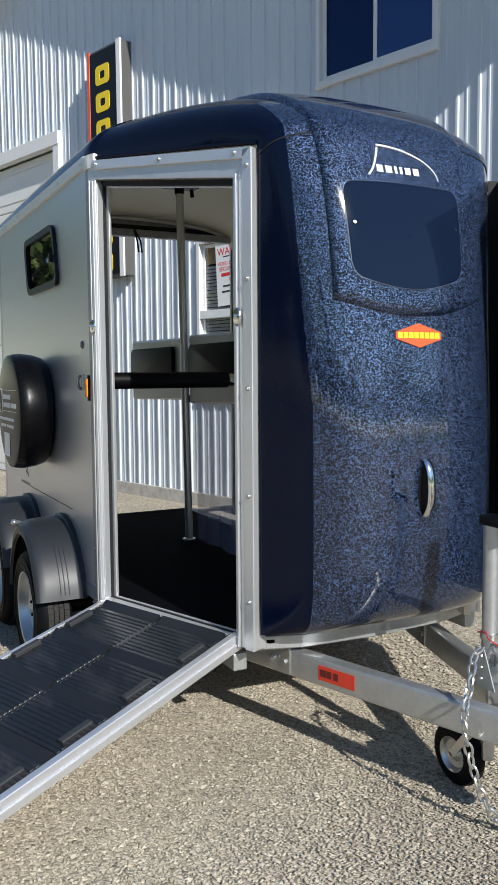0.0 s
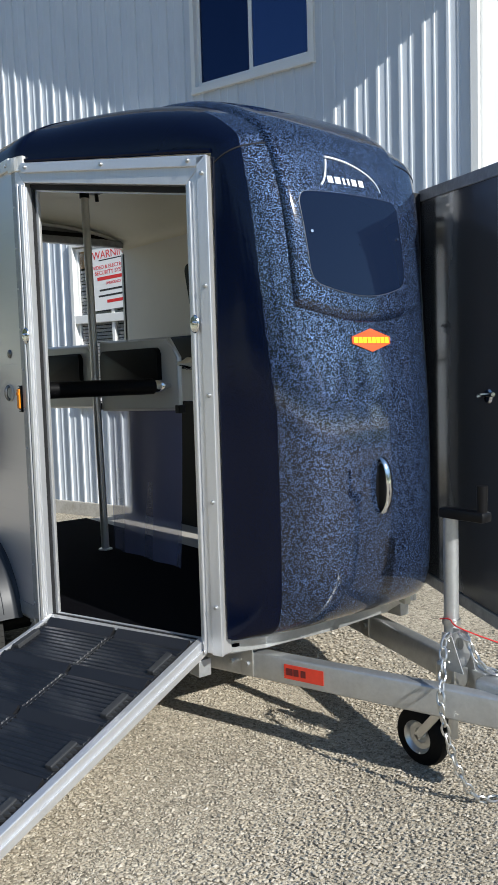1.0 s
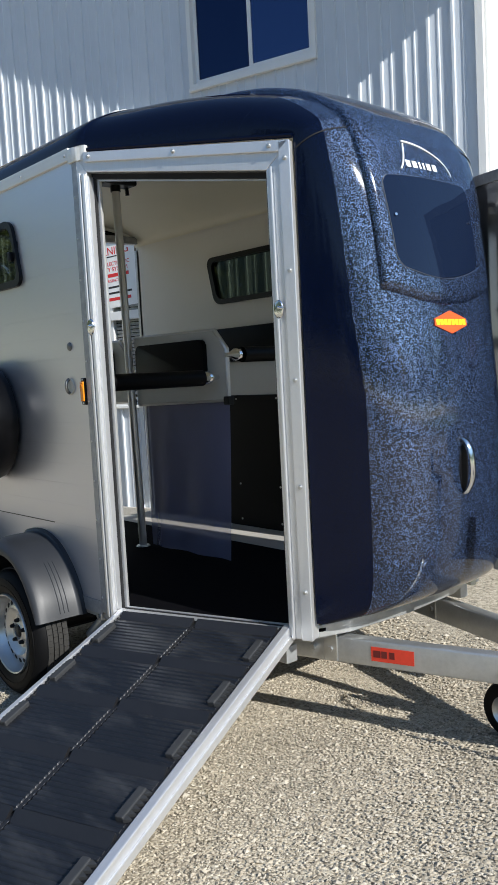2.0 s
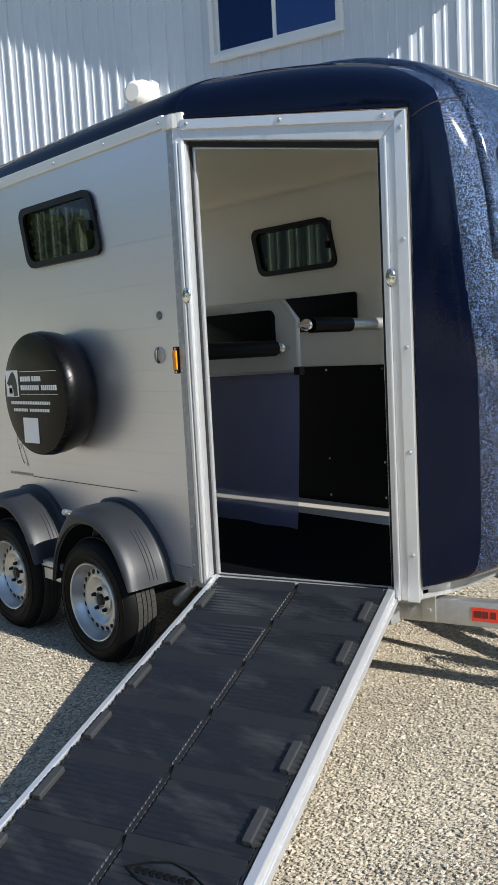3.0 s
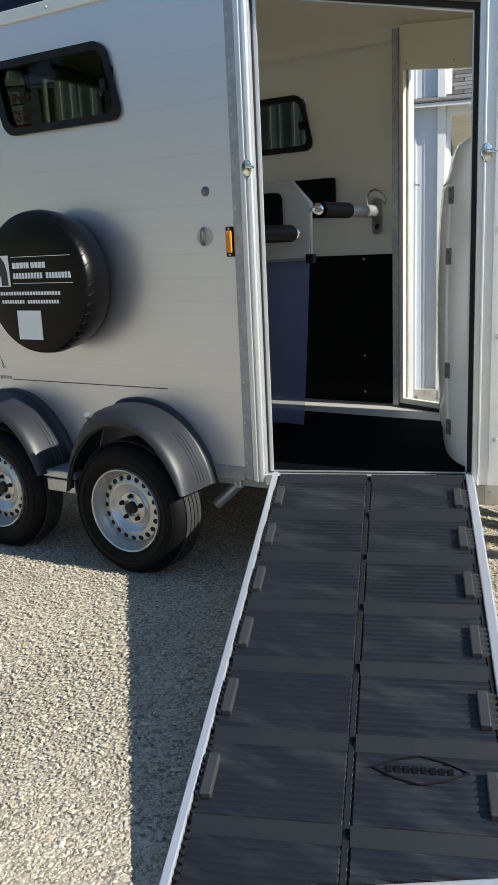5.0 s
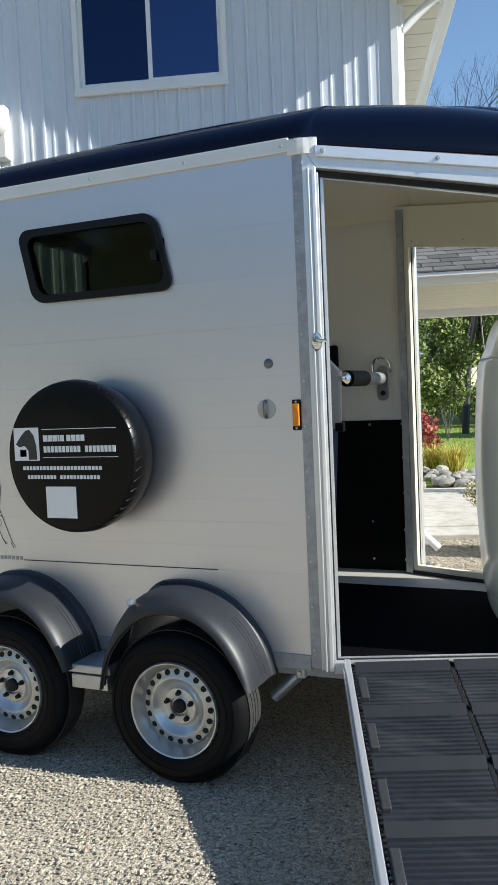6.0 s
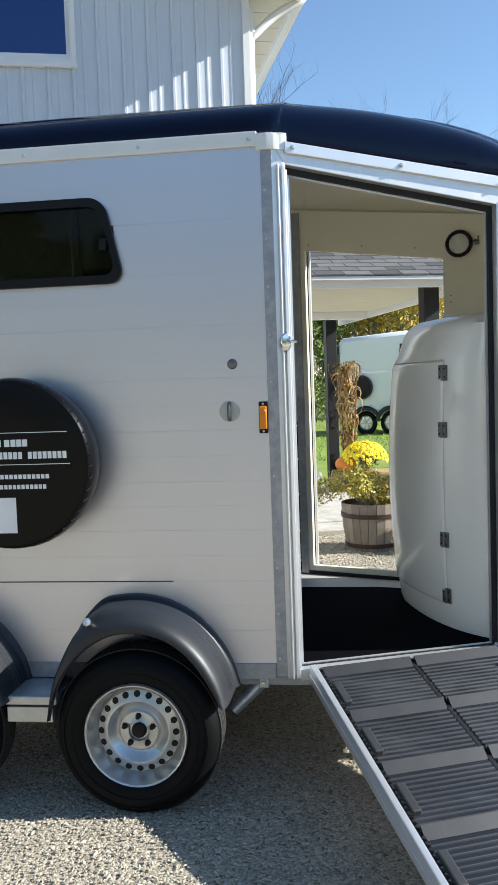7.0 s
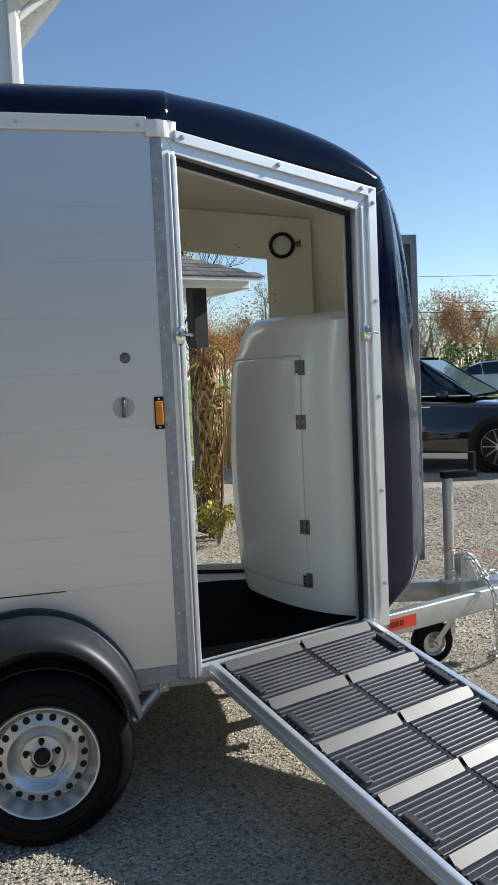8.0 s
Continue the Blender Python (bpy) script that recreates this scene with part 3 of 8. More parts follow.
    for i in range(7):
        bm = bmesh.new()
        z = i * 0.66
        box(bm, (-9.6, -0.14, z + 0.005), (-5.42, -0.09, z + 0.655), 0.012, BM)
        box(bm, (-9.4, -0.095, z + 0.12), (-5.62, -0.082, z + 0.54), 0.01, BM)
        part("door_section", bm, M["trim"], frame_part)


def build_wall_sign():
    """Tall box sign with yellow marks on black."""
    s = thing("wall_sign", BM @ Vector((-4.0, 0.02, 2.72)), "tall black box sign with yellow marks and a white edge", "sign")
    bm = bmesh.new()
    box(bm, (-4.34, 0.022, 2.72), (-3.64, 0.17, 5.49), 0.008, BM)
    body = part("box", bm, M["signside"], s)
    bm = bmesh.new()
    box(bm, (-4.29, 0.168, 2.75), (-3.72, 0.182, 5.46), 0.002, BM)
    face = part("front_face", bm, M["black_plastic"], s)
    bm = bmesh.new()
    box(bm, (-3.72, 0.165, 2.71), (-3.635, 0.19, 5.50), 0.004, BM)
    part("edge_trim", bm, M["white"], s)
    bm = bmesh.new()
    box(bm, (-4.345, 0.165, 2.71), (-4.29, 0.187, 5.5), 0.003, BM)
    part("stripe", bm, M["badge"], s, "red stripe")
    for i in range(8):
        bm = bmesh.new()
        z = 5.17 - i * 0.325
        ring_prism(bm, rounded(-4.16, z - 0.115, -3.87, z + 0.115, 0.05), rounded(-4.07, z - 0.045, -3.96, z + 0.045, 0.03), 0.182, 0.188,
                   BM @ Matrix(((1, 0, 0, 0), (0, 0, 1, 0), (0, 1, 0, 0), (0, 0, 0, 1))))
        part("mark", bm, M["yellow"], face)


M["signside"] = material("dark bronze sign side", (0.10, 0.10, 0.095), 0.5, 0.2, 0.1, 5)


def text_mesh(name, body, size, m, mt, parent, align="LEFT"):
    cu = bpy.data.curves.new(name, "FONT")
    cu.body, cu.size, cu.extrude, cu.align_x = body, size, 0.0006, align
    tmp = bpy.data.objects.new(name, cu)
    scene.collection.objects.link(tmp)
    dg = bpy.context.evaluated_depsgraph_get()
    dg.update()
    me = bpy.data.meshes.new_from_object(tmp.evaluated_get(dg))
    bpy.data.objects.remove(tmp)
    me.transform(m)
    me.materials.clear()
    me.materials.append(mt)
    ob = new(name, me)
    ob.parent = parent
    if parent.type == "EMPTY":
        ob.matrix_parent_inverse = Matrix.Translation(-parent.location)
    return ob


def build_warning_sign():
    s = thing("warning_sign", BM @ Vector((-1.9, 0.0, 2.2)), "white security warning sheet with red lettering in the window", "sign")
    tilt = BM @ pose(-2.13, 0.012, 2.25, 0, -3, 0)
    bm = bmesh.new()
    box(bm, (0, -0.002, 0), (0.66, 0.002, 0.66), 0, tilt)
    sheet = part("sheet", bm, M["white"], s)
    k = tilt @ Matrix(((-1, 0, 0, 0), (0, 0, 1, 0), (0, 1, 0, 0), (0, 0, 0, 1))) @ Matrix.Diagonal((-1, 1, 1, 1))
    for txt, size, x, z, mt in (("WARNING", 0.115, 0.03, 0.545, M["redink"]), ("VIDEO & ELECTRONIC", 0.055, 0.03, 0.435, M["redink"]), ("SECURITY SYSTEM", 0.062, 0.05, 0.375, M["redink"]),
                                ("EMERGENCY", 0.04, 0.2, 0.265, M["redink"])):
        text_mesh("lettering", txt, size, k @ Matrix.Translation((x, z, 0.003)), mt, sheet)
    for x, z, w, h, mt in ((0.08, 0.315, 0.48, 0.036, M["redink"]), (0.1, 0.2, 0.42, 0.02, M["ink"]), (0.08, 0.14, 0.5, 0.02, M["ink"]), (0.2, 0.07, 0.36, 0.032, M["redink"]), (0.12, 0.52, 0.4, 0.012, M["ink"])):
        bm = bmesh.new()
        box(bm, (x, 0.0022, z), (x + w, 0.0032, z + h), 0, tilt)
        part("bar", bm, mt, sheet)


def build_meter():
    s = thing("electric_meter", BM @ Vector((-1.45, 0.0, 3.7)), "round pale electric meter in a box on the wall", "meter")
    bm = bmesh.new()
    box(bm, (-1.53, 0.0, 3.70), (-1.30, 0.12, 4.16), 0.012, BM)
    body = part("housing", bm, M["steelgrey"], s)
    bm = bmesh.new()
    lathe(bm, [(0, 0.0), (0.15, 0.0), (0.15, 0.05), (0.12, 0.1), (0.115, 0.16), (0.08, 0.19), (0, 0.19)], 28, BM @ pose(-1.415, 0.12, 4.02, -90))
    part("dial", bm, M["steelgrey"], body, smooth=40)
    bm = bmesh.new()
    rod(bm, BM @ Vector((-1.415, 0.05, 0.3)), BM @ Vector((-1.415, 0.05, 3.7)), 0.025)
    part("conduit", bm, M["steelgrey"], body, smooth=40)


build_ground()
build_building()
build_wall_sign()
build_warning_sign()
build_meter()

# ---- the horse trailer ----
REAR, SILL = -2.32, 0.47
STRAP_Y = 0.955
trailer = thing("horse_trailer", (0, YC, 0), "silver and navy two horse trailer parked with its side ramp down", "horse trailer")
DA = radians(19.8)
DU = Vector((math.cos(DA), math.sin(DA), 0))
DOOR = Matrix(((DU.x, -DU.y, 0, 0.0), (DU.y, DU.x, 0, 0.045), (0, 0, 1, 0), (0, 0, 0, 1)))  # local x along the doorway, y inwards
FLAT = Matrix(((1, 0, 0, 0), (0, 0, 1, 0), (0, 1, 0, 0), (0, 0, 0, 1)))  # draws x, z outlines that run along y


def E_line():
    """Lower edge of the moulded roof and nose, from the rear to the foot of the nose."""
    return [(REAR, 0.0, 2.515), (-1.5, 0.0, 2.515), (-0.8, 0.0, 2.515), (-0.1, 0.0, 2.515), (-0.06, 0.02, 2.49), (0.22, 0.124, 2.455), (0.5, 0.226, 2.42), (0.68, 0.291, 2.397), (0.862, 0.36, 2.373),
            (0.864, 0.362, 2.2), (0.864, 0.362, 2.0), (0.864, 0.362, 1.7), (0.864, 0.362, 1.4), (0.864, 0.362, 1.1), (0.864, 0.362, 0.85), (0.864, 0.362, 0.68), (0.864, 0.362, 0.58), (0.864, 0.362, 0.53), (0.864, 0.362, 0.50)]


def C_line():
    """Crown line over the middle, matching the edge point by point."""
    return [(REAR, 2.71), (-1.5, 2.75), (-0.8, 2.76), (-0.1, 2.755), (-0.03, 2.752), (0.25, 2.725), (0.55, 2.665), (0.80, 2.575), (0.97, 2.455),
            (1.062, 2.29), (1.122, 2.06), (1.166, 1.75), (1.203, 1.4), (1.214, 1.1), (1.208, 0.85), (1.19, 0.69), (1.135, 0.59), (1.035, 0.532), (0.93, 0.505)]


EXPO = [2.3] * 4 + [2.45, 2.65, 2.85, 3.0, 3.1, 3.35, 3.6, 3.9, 4.1, 4.2, 4.2, 4.2, 4.1, 3.9, 3.7]
TAPER = [0.0] * 5 + [0.02, 0.05, 0.1, 0.2, 0.35, 0.46] + [0.53] * 8
NB = 4
E_FINE = [Vector(E_line()[i]).lerp(Vector(E_line()[i + 1]), k / NB) for i in range(len(EXPO) - 1) for k in range(NB)] + [Vector(E_line()[-1])]
C_FINE = spline([(x, 0, z) for x, z in C_line()], NB)
X_FINE = [EXPO[i] + (EXPO[i + 1] - EXPO[i]) * k / NB for i in range(len(EXPO) - 1) for k in range(NB)] + [EXPO[-1]]
T_FINE = [TAPER[i] + (TAPER[i + 1] - TAPER[i]) * k / NB for i in range(len(EXPO) - 1) for k in range(NB)] + [TAPER[-1]]


def skin(b, th, inset=0.0):
    """A place on the moulded skin: b along it, th across from -90 to 90 degrees."""
    b = min(max(b, 0), len(E_FINE) - 1.001)
    i, t = int(b), b - int(b)
    e, c = E_FINE[i].lerp(E_FINE[i + 1], t), C_FINE[i].lerp(C_FINE[i + 1], t)
    ex, tp = X_FINE[i] * (1 - t) + X_FINE[i + 1] * t, T_FINE[i] * (1 - t) + T_FINE[i + 1] * t
    g = abs(math.cos(th)) ** (2 / ex)
    k = abs(math.sin(th)) ** (2 / ex) * (1 if th >= 0 else -1)
    dx, dz = c.x - e.x, c.z - e.z
    length = max(math.hypot(dx, dz), 1e-6)
    shrink = max(0, 1 - inset / length)
    half = YC - e.y - inset - tp * length * g
    return Vector((e.x + dx * g * shrink, YC - half * k, e.z + dz * g * shrink))


def skin_out(b, th, d):
    p = skin(b, th)
    q = skin(b + 0.05, th) - skin(b - 0.05, th)
    r = skin(b, th + 0.02) - skin(b, th - 0.02)
    n = q.cross(r)
    if n.length < 1e-9:
        return p
    n.normalize()
    mid = Vector((0.2, YC, 1.5))
    if n.dot(p - mid) < 0:
        n = -n
    return p + n * d


def th_at(b, y):
    """The angle at which the skin passes y on the line b."""
    lo, hi = -1.55, 1.55
    for _ in range(26):
        mid = (lo + hi) / 2
        if skin(b, mid).y > y:
            lo = mid
        else:
            hi = mid
    return (lo + hi) / 2


B_NOSE = 8 * NB


def b_of_z(z):
    for i in range(B_NOSE - 8, len(C_FINE) - 1):
        a, c = C_FINE[i].z, C_FINE[i + 1].z
        if a >= z >= c:
            return i + (a - z) / max(a - c, 1e-6)
    return len(C_FINE) - 1


def at(y, z, d):
    """A place d off the nose at a given y and height."""
    b = b_of_z(z)
    for _ in range(4):
        th = th_at(b, y)
        e = skin(b, th).z - z
        g = (skin(b + 0.3, th).z - skin(b - 0.3, th).z) / 0.6
        b -= e / min(g, -0.004)
    return skin_out(b, th_at(b, y), d)


def angles(n):
    return [math.copysign(1 - (1 - abs(s)) ** 1.35, s) * math.pi / 2 for s in [k / n * 2 - 1 for k in range(n + 1)]]


def build_shell():
    bm = bmesh.new()
    grid(bm, [[skin(b / 2, th) for th in angles(56)] for b in range(0, 55)])
    roof = part("roof", bm, M["navy_roof"], trailer, "navy moulded roof with textured finish", smooth=50)
    # the front is flaked between two soft creases; unflaked panels run back from them to the doorways
    def crease(b):
        z = C_FINE[min(int(b), len(C_FINE) - 1)].z
        return th_at(b, 0.43 + 0.05 * min(1, max(0, (2.35 - z) / 0.95)))

    bs = [b / 2 for b in range(54, 2 * (len(E_FINE) - 1))]
    bm = bmesh.new()
    grid(bm, [[skin(b, crease(b) * s * (1.5 - 0.5 * abs(s)) if abs(s) < 1 else crease(b) * s) for s in [k / 22 - 1 for k in range(45)]] for b in bs])
    nose = part("nose", bm, M["navy"], trailer, "navy speckled fibreglass front", smooth=50)
    # sides left unflaked and darker: flakes turned from the sun, put into colour
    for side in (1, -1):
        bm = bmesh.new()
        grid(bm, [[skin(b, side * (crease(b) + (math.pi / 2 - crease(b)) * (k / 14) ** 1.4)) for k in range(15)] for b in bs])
        part("side_panel", bm, M["navy_roof"], nose, "dark navy side of the front, shade put into its finish", smooth=50)
    # joint between roof and nose
    bm = bmesh.new()
    tube(bm, [skin_out(B_NOSE + 1.2, th, 0.0005) for th in angles(60)[1:-1]], 0.003, 6)
    part("joint", bm, M["seal"], nose)
    # folded lower edge of the moulding over the doorways
    for side in (0, 1):
        bm = bmesh.new()
        tube(bm, [(x, 2 * YC - y + 0.003 if side else y - 0.003, z) for x, y, z in E_line()[4:9]], 0.009, 8)
        part("moulding_edge", bm, M["navy_roof"], nose, smooth=40)
    # lining inside
    bm = bmesh.new()
    grid(bm, [[skin(b, th, 0.035) for th in angles(40)] for b in range(0, len(E_FINE) - 1)])
    part("lining", bm, M["cream"], trailer, "cream fibreglass lining", smooth=50)
    # raised hood over the front window
    b0, b1 = 4.6 * NB, b_of_z(1.722)
    n = 46
    cols = [-1, -0.99, -0.975, -0.96, -0.945, -0.9] + [-0.8 + 0.1 * k for k in range(17)] + [0.9, 0.945, 0.96, 0.975, 0.99, 1]
    lines = [0, 0.06, 0.12, 0.18] + [0.2 + 0.75 * k / n for k in range(n + 1)] + [0.965, 0.976, 0.983, 0.988, 0.992, 0.996, 1.0]
    lift = lambda q: -0.004 if q <= 0 else 0.021 * math.sin(min(1, q) * math.pi / 2) ** 0.7
    rows = []
    for f in lines:
        row = []
        for h in cols:
            b = b0 + (b1 - b0) * f
            if f > 0.8:
                b -= abs(h) ** 2.2 * 0.85 * (f - 0.8) / 0.2
            y = 0.862 + h * (0.342 - 0.022 * max(0, f - 0.55) / 0.45)
            q = min((1 - abs(h)) / 0.07, (1 - f) / 0.02, f / 0.3 + 0.02)
            row.append(skin_out(b, th_at(b, y), lift(q)))
        rows.append(row)
    bm = bmesh.new()
    grid(bm, rows)
    hood = part("hood", bm, M["navy"], nose, "raised navy hood around the front window", smooth=35)
    # smoked front window on the hood
    corner = [(u, v) for u, v in rounded(-1, 0, 1, 1, 0.14, 6)]
    outline = []
    for (ua, va), (ub, vb) in zip(corner, corner[1:] + corner[:1]):
        steps = max(1, int(math.hypot(ub - ua, vb - va) / 0.12))
        outline += [(ua + (ub - ua) * q / steps, va + (vb - va) * q / steps) for q in range(steps)]
    def spot(u, v, d):
        z = 1.822 + (2.212 - 1.822) * v + 0.05 * u * u * (1 - v) - 0.008 * u * u * v
        return at(0.841 + u * (0.235 + 0.018 * v), z, d)

    bm = bmesh.new()
    rings = [[spot(u * s, 0.5 + (v - 0.5) * s, 0.0245) for u, v in outline] for s in [1.0 - q / 14 for q in range(14)] + [0.01]]
    grid(bm, [r + [r[0]] for r in rings])
    bmesh.ops.remove_doubles(bm, verts=bm.verts, dist=0.0004)
    pane = part("front_window", bm, M["front_glass"], hood, "smoked glossy front window", smooth=60)
    bm = bmesh.new()
    tube(bm, [spot(u, v, 0.0225) for u, v in outline + outline[:1]], 0.0018, 6)
    part("window_edge", bm, M["edge"], pane, smooth=50)
    for u in (-0.90, 0.90):
        bm = bmesh.new()
        a = spot(u, 0.56, 0.021)
        rod(bm, a, a + (spot(u, 0.56, 0.030) - a), 0.006)
        part("window_bolt", bm, M["chrome"], pane)
    # white arc and word shape above the window
    bm = bmesh.new()

    arc = [at(0.757 + 0.258 * math.sin(t * 1.57), 2.238 + 0.115 * math.cos(t * 1.57), 0.0235) for t in [k / 14 for k in range(15)]]
    arc2 = [at(0.70 + 0.057 * t ** 0.7, 2.236 + 0.105 * t, 0.0235) for t in [k / 6 for k in range(7)]]
    tube(bm, arc, 0.0042, 6, 0.3)
    tube(bm, arc2, 0.004, 6)
    x = 0.738
    for wd in (0.026, 0.028, 0.012, 0.012, 0.026, 0.026):
        q = [at(x + e * wd, 2.262 + g * 0.0135, 0.0235) for e, g in ((0, -1), (1, -1), (1, 1), (0, 1))]
        bm.faces.new([bm.verts.new(p) for p in q])
        x += wd + 0.012
    part("emblem", bm, M["white"], hood, "white arc and word shaped print")
    # badge
    bm = bmesh.new()
    zc = 1.655
    hexa = [(-0.104, -0.013), (-0.052, -0.029), (0, -0.045), (0.052, -0.029), (0.104, -0.013), (0.104, 0.013), (0.052, 0.029), (0, 0.045), (-0.052, 0.029), (-0.104, 0.013)]
    v0 = [bm.verts.new(skin_out(b_of_z(zc + z), th_at(b_of_z(zc + z), YC - 0.037 + y), 0.001)) for y, z in hexa]
    v1 = [bm.verts.new(skin_out(b_of_z(zc + z), th_at(b_of_z(zc + z), YC - 0.037 + y), 0.005)) for y, z in hexa]
    bm.faces.new(v1)
    for i in range(len(v0)):
        j = (i + 1) % len(v0)
        bm.faces.new((v0[i], v0[j], v1[j], v1[i]))
    badge = part("badge", bm, M["badge"], nose, "orange red hexagonal badge")
    bm = bmesh.new()
    x = -0.096
    for i in range(8):
        q = [(x, -0.011), (x + 0.0205, -0.011), (x + 0.0205, 0.011), (x, 0.011)]
        bm.faces.new([bm.verts.new(skin_out(b_of_z(zc + z), th_at(b_of_z(zc + z), YC - 0.037 + y), 0.0062)) for y, z in q])
        x += 0.0243
    part("badge_bars", bm, M["yellow"], badge, "yellow word shaped bars")
    # grab handle
    bm = bmesh.new()
    pts = [skin_out(b_of_z(z), 0.0, d) for z, d in ((1.20, -0.004), (1.188, 0.018), (1.15, 0.036), (1.085, 0.044), (1.03, 0.038), (0.99, 0.018), (0.978, -0.004))]
    sweep = [p + Vector((0, -0.03, 0)) for p in spline(pts, 4)]
    band = []
    for i, p in enumerate(sweep):
        d = (sweep[min(i + 1, len(sweep) - 1)] - sweep[max(i - 1, 0)]).normalized()
        off = Vector((0, 1, 0)).cross(d).normalized()
        band.append([p + Vector((0, 0.017, 0)) * math.cos(a) + off * 0.0075 * math.sin(a) for a in [2 * math.pi * k / 12 for k in range(13)]])
    grid(bm, band)
    handle = part("grab_handle", bm, M["chrome"], nose, "chrome grab handle", smooth=40)
    bm = bmesh.new()
    lathe(bm, [(0.0, -0.002), (0.035, -0.002), (0.03, 0.004), (0, 0.004)], 20, Matrix.Translation(skin_out(b_of_z(1.08), 0.0, 0.0) + Vector((0, -0.03, 0))) @ pose(0, 0, 0, 0, 90, 0) @ Matrix.Diagonal((2.8, 0.9, 1, 1)))
    part("recess", bm, M["black_plastic"], handle)


def side_window(parent, y, out, inner=False):
    """Black framed slanted side window; out is the way it faces along y."""
    o = rounded(-1.378, 1.985, -0.672, 2.312, 0.062, 6, -0.072)
    i = rounded(-1.345, 2.018, -0.705, 2.279, 0.05, 6, -0.058)
    bm = bmesh.new()
    a, b = sorted((y - 0.03 * out, y + 0.018 * out))
    ring_prism(bm, o, i, a, b, FLAT)
    win = part("side_window", bm, M["black_plastic"], parent, "black framed tinted window", smooth=40)
    bm = bmesh.new()
    prism(bm, rounded(-1.35, 2.013, -0.70, 2.284, 0.05, 6, -0.058), y + 0.002 * out - 0.002, y + 0.002 * out + 0.002, FLAT)
    p = part("pane", bm, M["side_glass"], win)
    p.visible_shadow = False
    bm = bmesh.new()
    box(bm, (-0.762, y - 0.02 + 0.016 * out, 2.11), (-0.735, y + 0.02 + 0.016 * out, 2.155), 0.005)
    part("latch", bm, M["black_plastic"], win)
    return win


def build_body():
    # outer side wall of long planks
    seams = [0.50, 0.63, 0.826, 1.026, 1.215, 1.414, 1.613, 1.812, 2.01, 2.205, 2.462]
    bm = bmesh.new()
    box(bm, (REAR, 0.020, SILL), (-0.09, 0.026, 2.0))
    box(bm, (REAR, 0.020, 2.0), (-1.4, 0.026, 2.5))
    box(bm, (-0.71, 0.020, 2.0), (-0.09, 0.026, 2.5))
    box(bm, (-1.4, 0.020, 2.30), (-0.71, 0.026, 2.5))
    wall = part("side_wall", bm, M["inner"], trailer, "silver planked side wall")

    def plank(x0, x1, z0, z1):
        b = bmesh.new()
        # a faint pressed step runs along the middle of each plank
        mid = (z0 + z1) / 2 if z1 - z0 < 0.21 else z1
        box(b, (x0, 0.001, z0 + 0.0001), (x1, 0.0195, mid - (0.0001 if mid == z1 else 0.00002)), 0.0003, None, 1)
        if mid < z1:
            box(b, (x0, 0.0011, mid + 0.00002), (x1, 0.0195, z1 - 0.0001), 0.0002, None, 1)
        part("plank", b, M["plank"], wall)

    for z0, z1 in zip(seams, seams[1:]):
        if z0 < 2.0:
            plank(REAR, -0.10, z0, z1)
        elif z1 < 2.3:
            plank(REAR, -1.385, z0, z1)
            plank(-0.712, -0.10, z0, z1)
        else:
            plank(REAR, -1.41, z0, z1)
            plank(-0.75, -0.10, z0, z1)
            plank(-1.41, -0.75, 2.285, z1)
    side_window(wall, 0.0, -1)
    # far side wall, lined pale inside
    bm = bmesh.new()
    for lo, hi in (((REAR, 1.79, SILL), (-0.06, 1.81, 2.02)), ((REAR, 1.79, 2.02), (-1.40, 1.81, 2.55)), ((-0.725, 1.79, 2.02), (-0.06, 1.81, 2.55)), ((-1.40, 1.79, 2.285), (-0.725, 1.81, 2.55))):
        box(bm, lo, hi)
    far = part("far_wall", bm, M["inner"], trailer, "pale grey inner side wall")
    side_window(far, 1.79, -1)
    # rails along the top and the bottom
    for y, o in ((0.0, -1), (1.81, 1)):
        bm = bmesh.new()
        a, b = sorted((y + 0.012 * o, y - 0.016 * o))
        if o > 0:
            a = 1.811
        box(bm, (REAR, a, 2.462), (-0.15, b, 2.517), 0.004)
        rail = part("roof_rail", bm, M["alu_white"], trailer, "pale aluminium roof rail")
        if o < 0:
            for x in (-2.1, -1.6, -1.05, -0.6, -0.18):
                bm = bmesh.new()
                lathe(bm, [(0, 0.006), (0.006, 0.005), (0.008, 0.0)], 10, pose(x, -0.012, 2.487, 90))
                part("screw", bm, M["steel"], rail)
        bm = bmesh.new()
        if o < 0:
            box(bm, (REAR, -0.003, 0.438), (-0.141, b, 0.4995), 0.002)
        else:
            box(bm, (REAR, a, 0.44), (-0.02, b, 0.502), 0.004)
        part("sill_rail", bm, M["strip"], trailer, "dull galvanised sill strip")
    # rounded corner cap over the post
    bm = bmesh.new()
    arc = [Vector((-0.155, -0.014)), Vector((-0.115, -0.014)), Vector((-0.088, -0.010)), Vector((-0.068, 0.0)), Vector((-0.04, 0.008))]
    ins = [Vector((-0.155, 0.02)), Vector((-0.115, 0.02)), Vector((-0.09, 0.022)), Vector((-0.075, 0.03)), Vector((-0.05, 0.04))]
    prism(bm, [tuple(v) for v in arc] + [tuple(v) for v in ins[::-1]], 2.447, 2.507, bev=0.003)
    part("corner_cap", bm, M["alu_white"], trailer, "pale moulded corner cap", smooth=40)
    # corner post: riveted strip on the side and the post itself
    bm = bmesh.new()
    box(bm, (-0.140, -0.004, 0.45), (-0.098, 0.004, 2.455), 0.0015)
    strip = part("corner_strip", bm, M["strip"], trailer, "riveted galvanised strip")
    for i in range(11):
        b = bmesh.new()
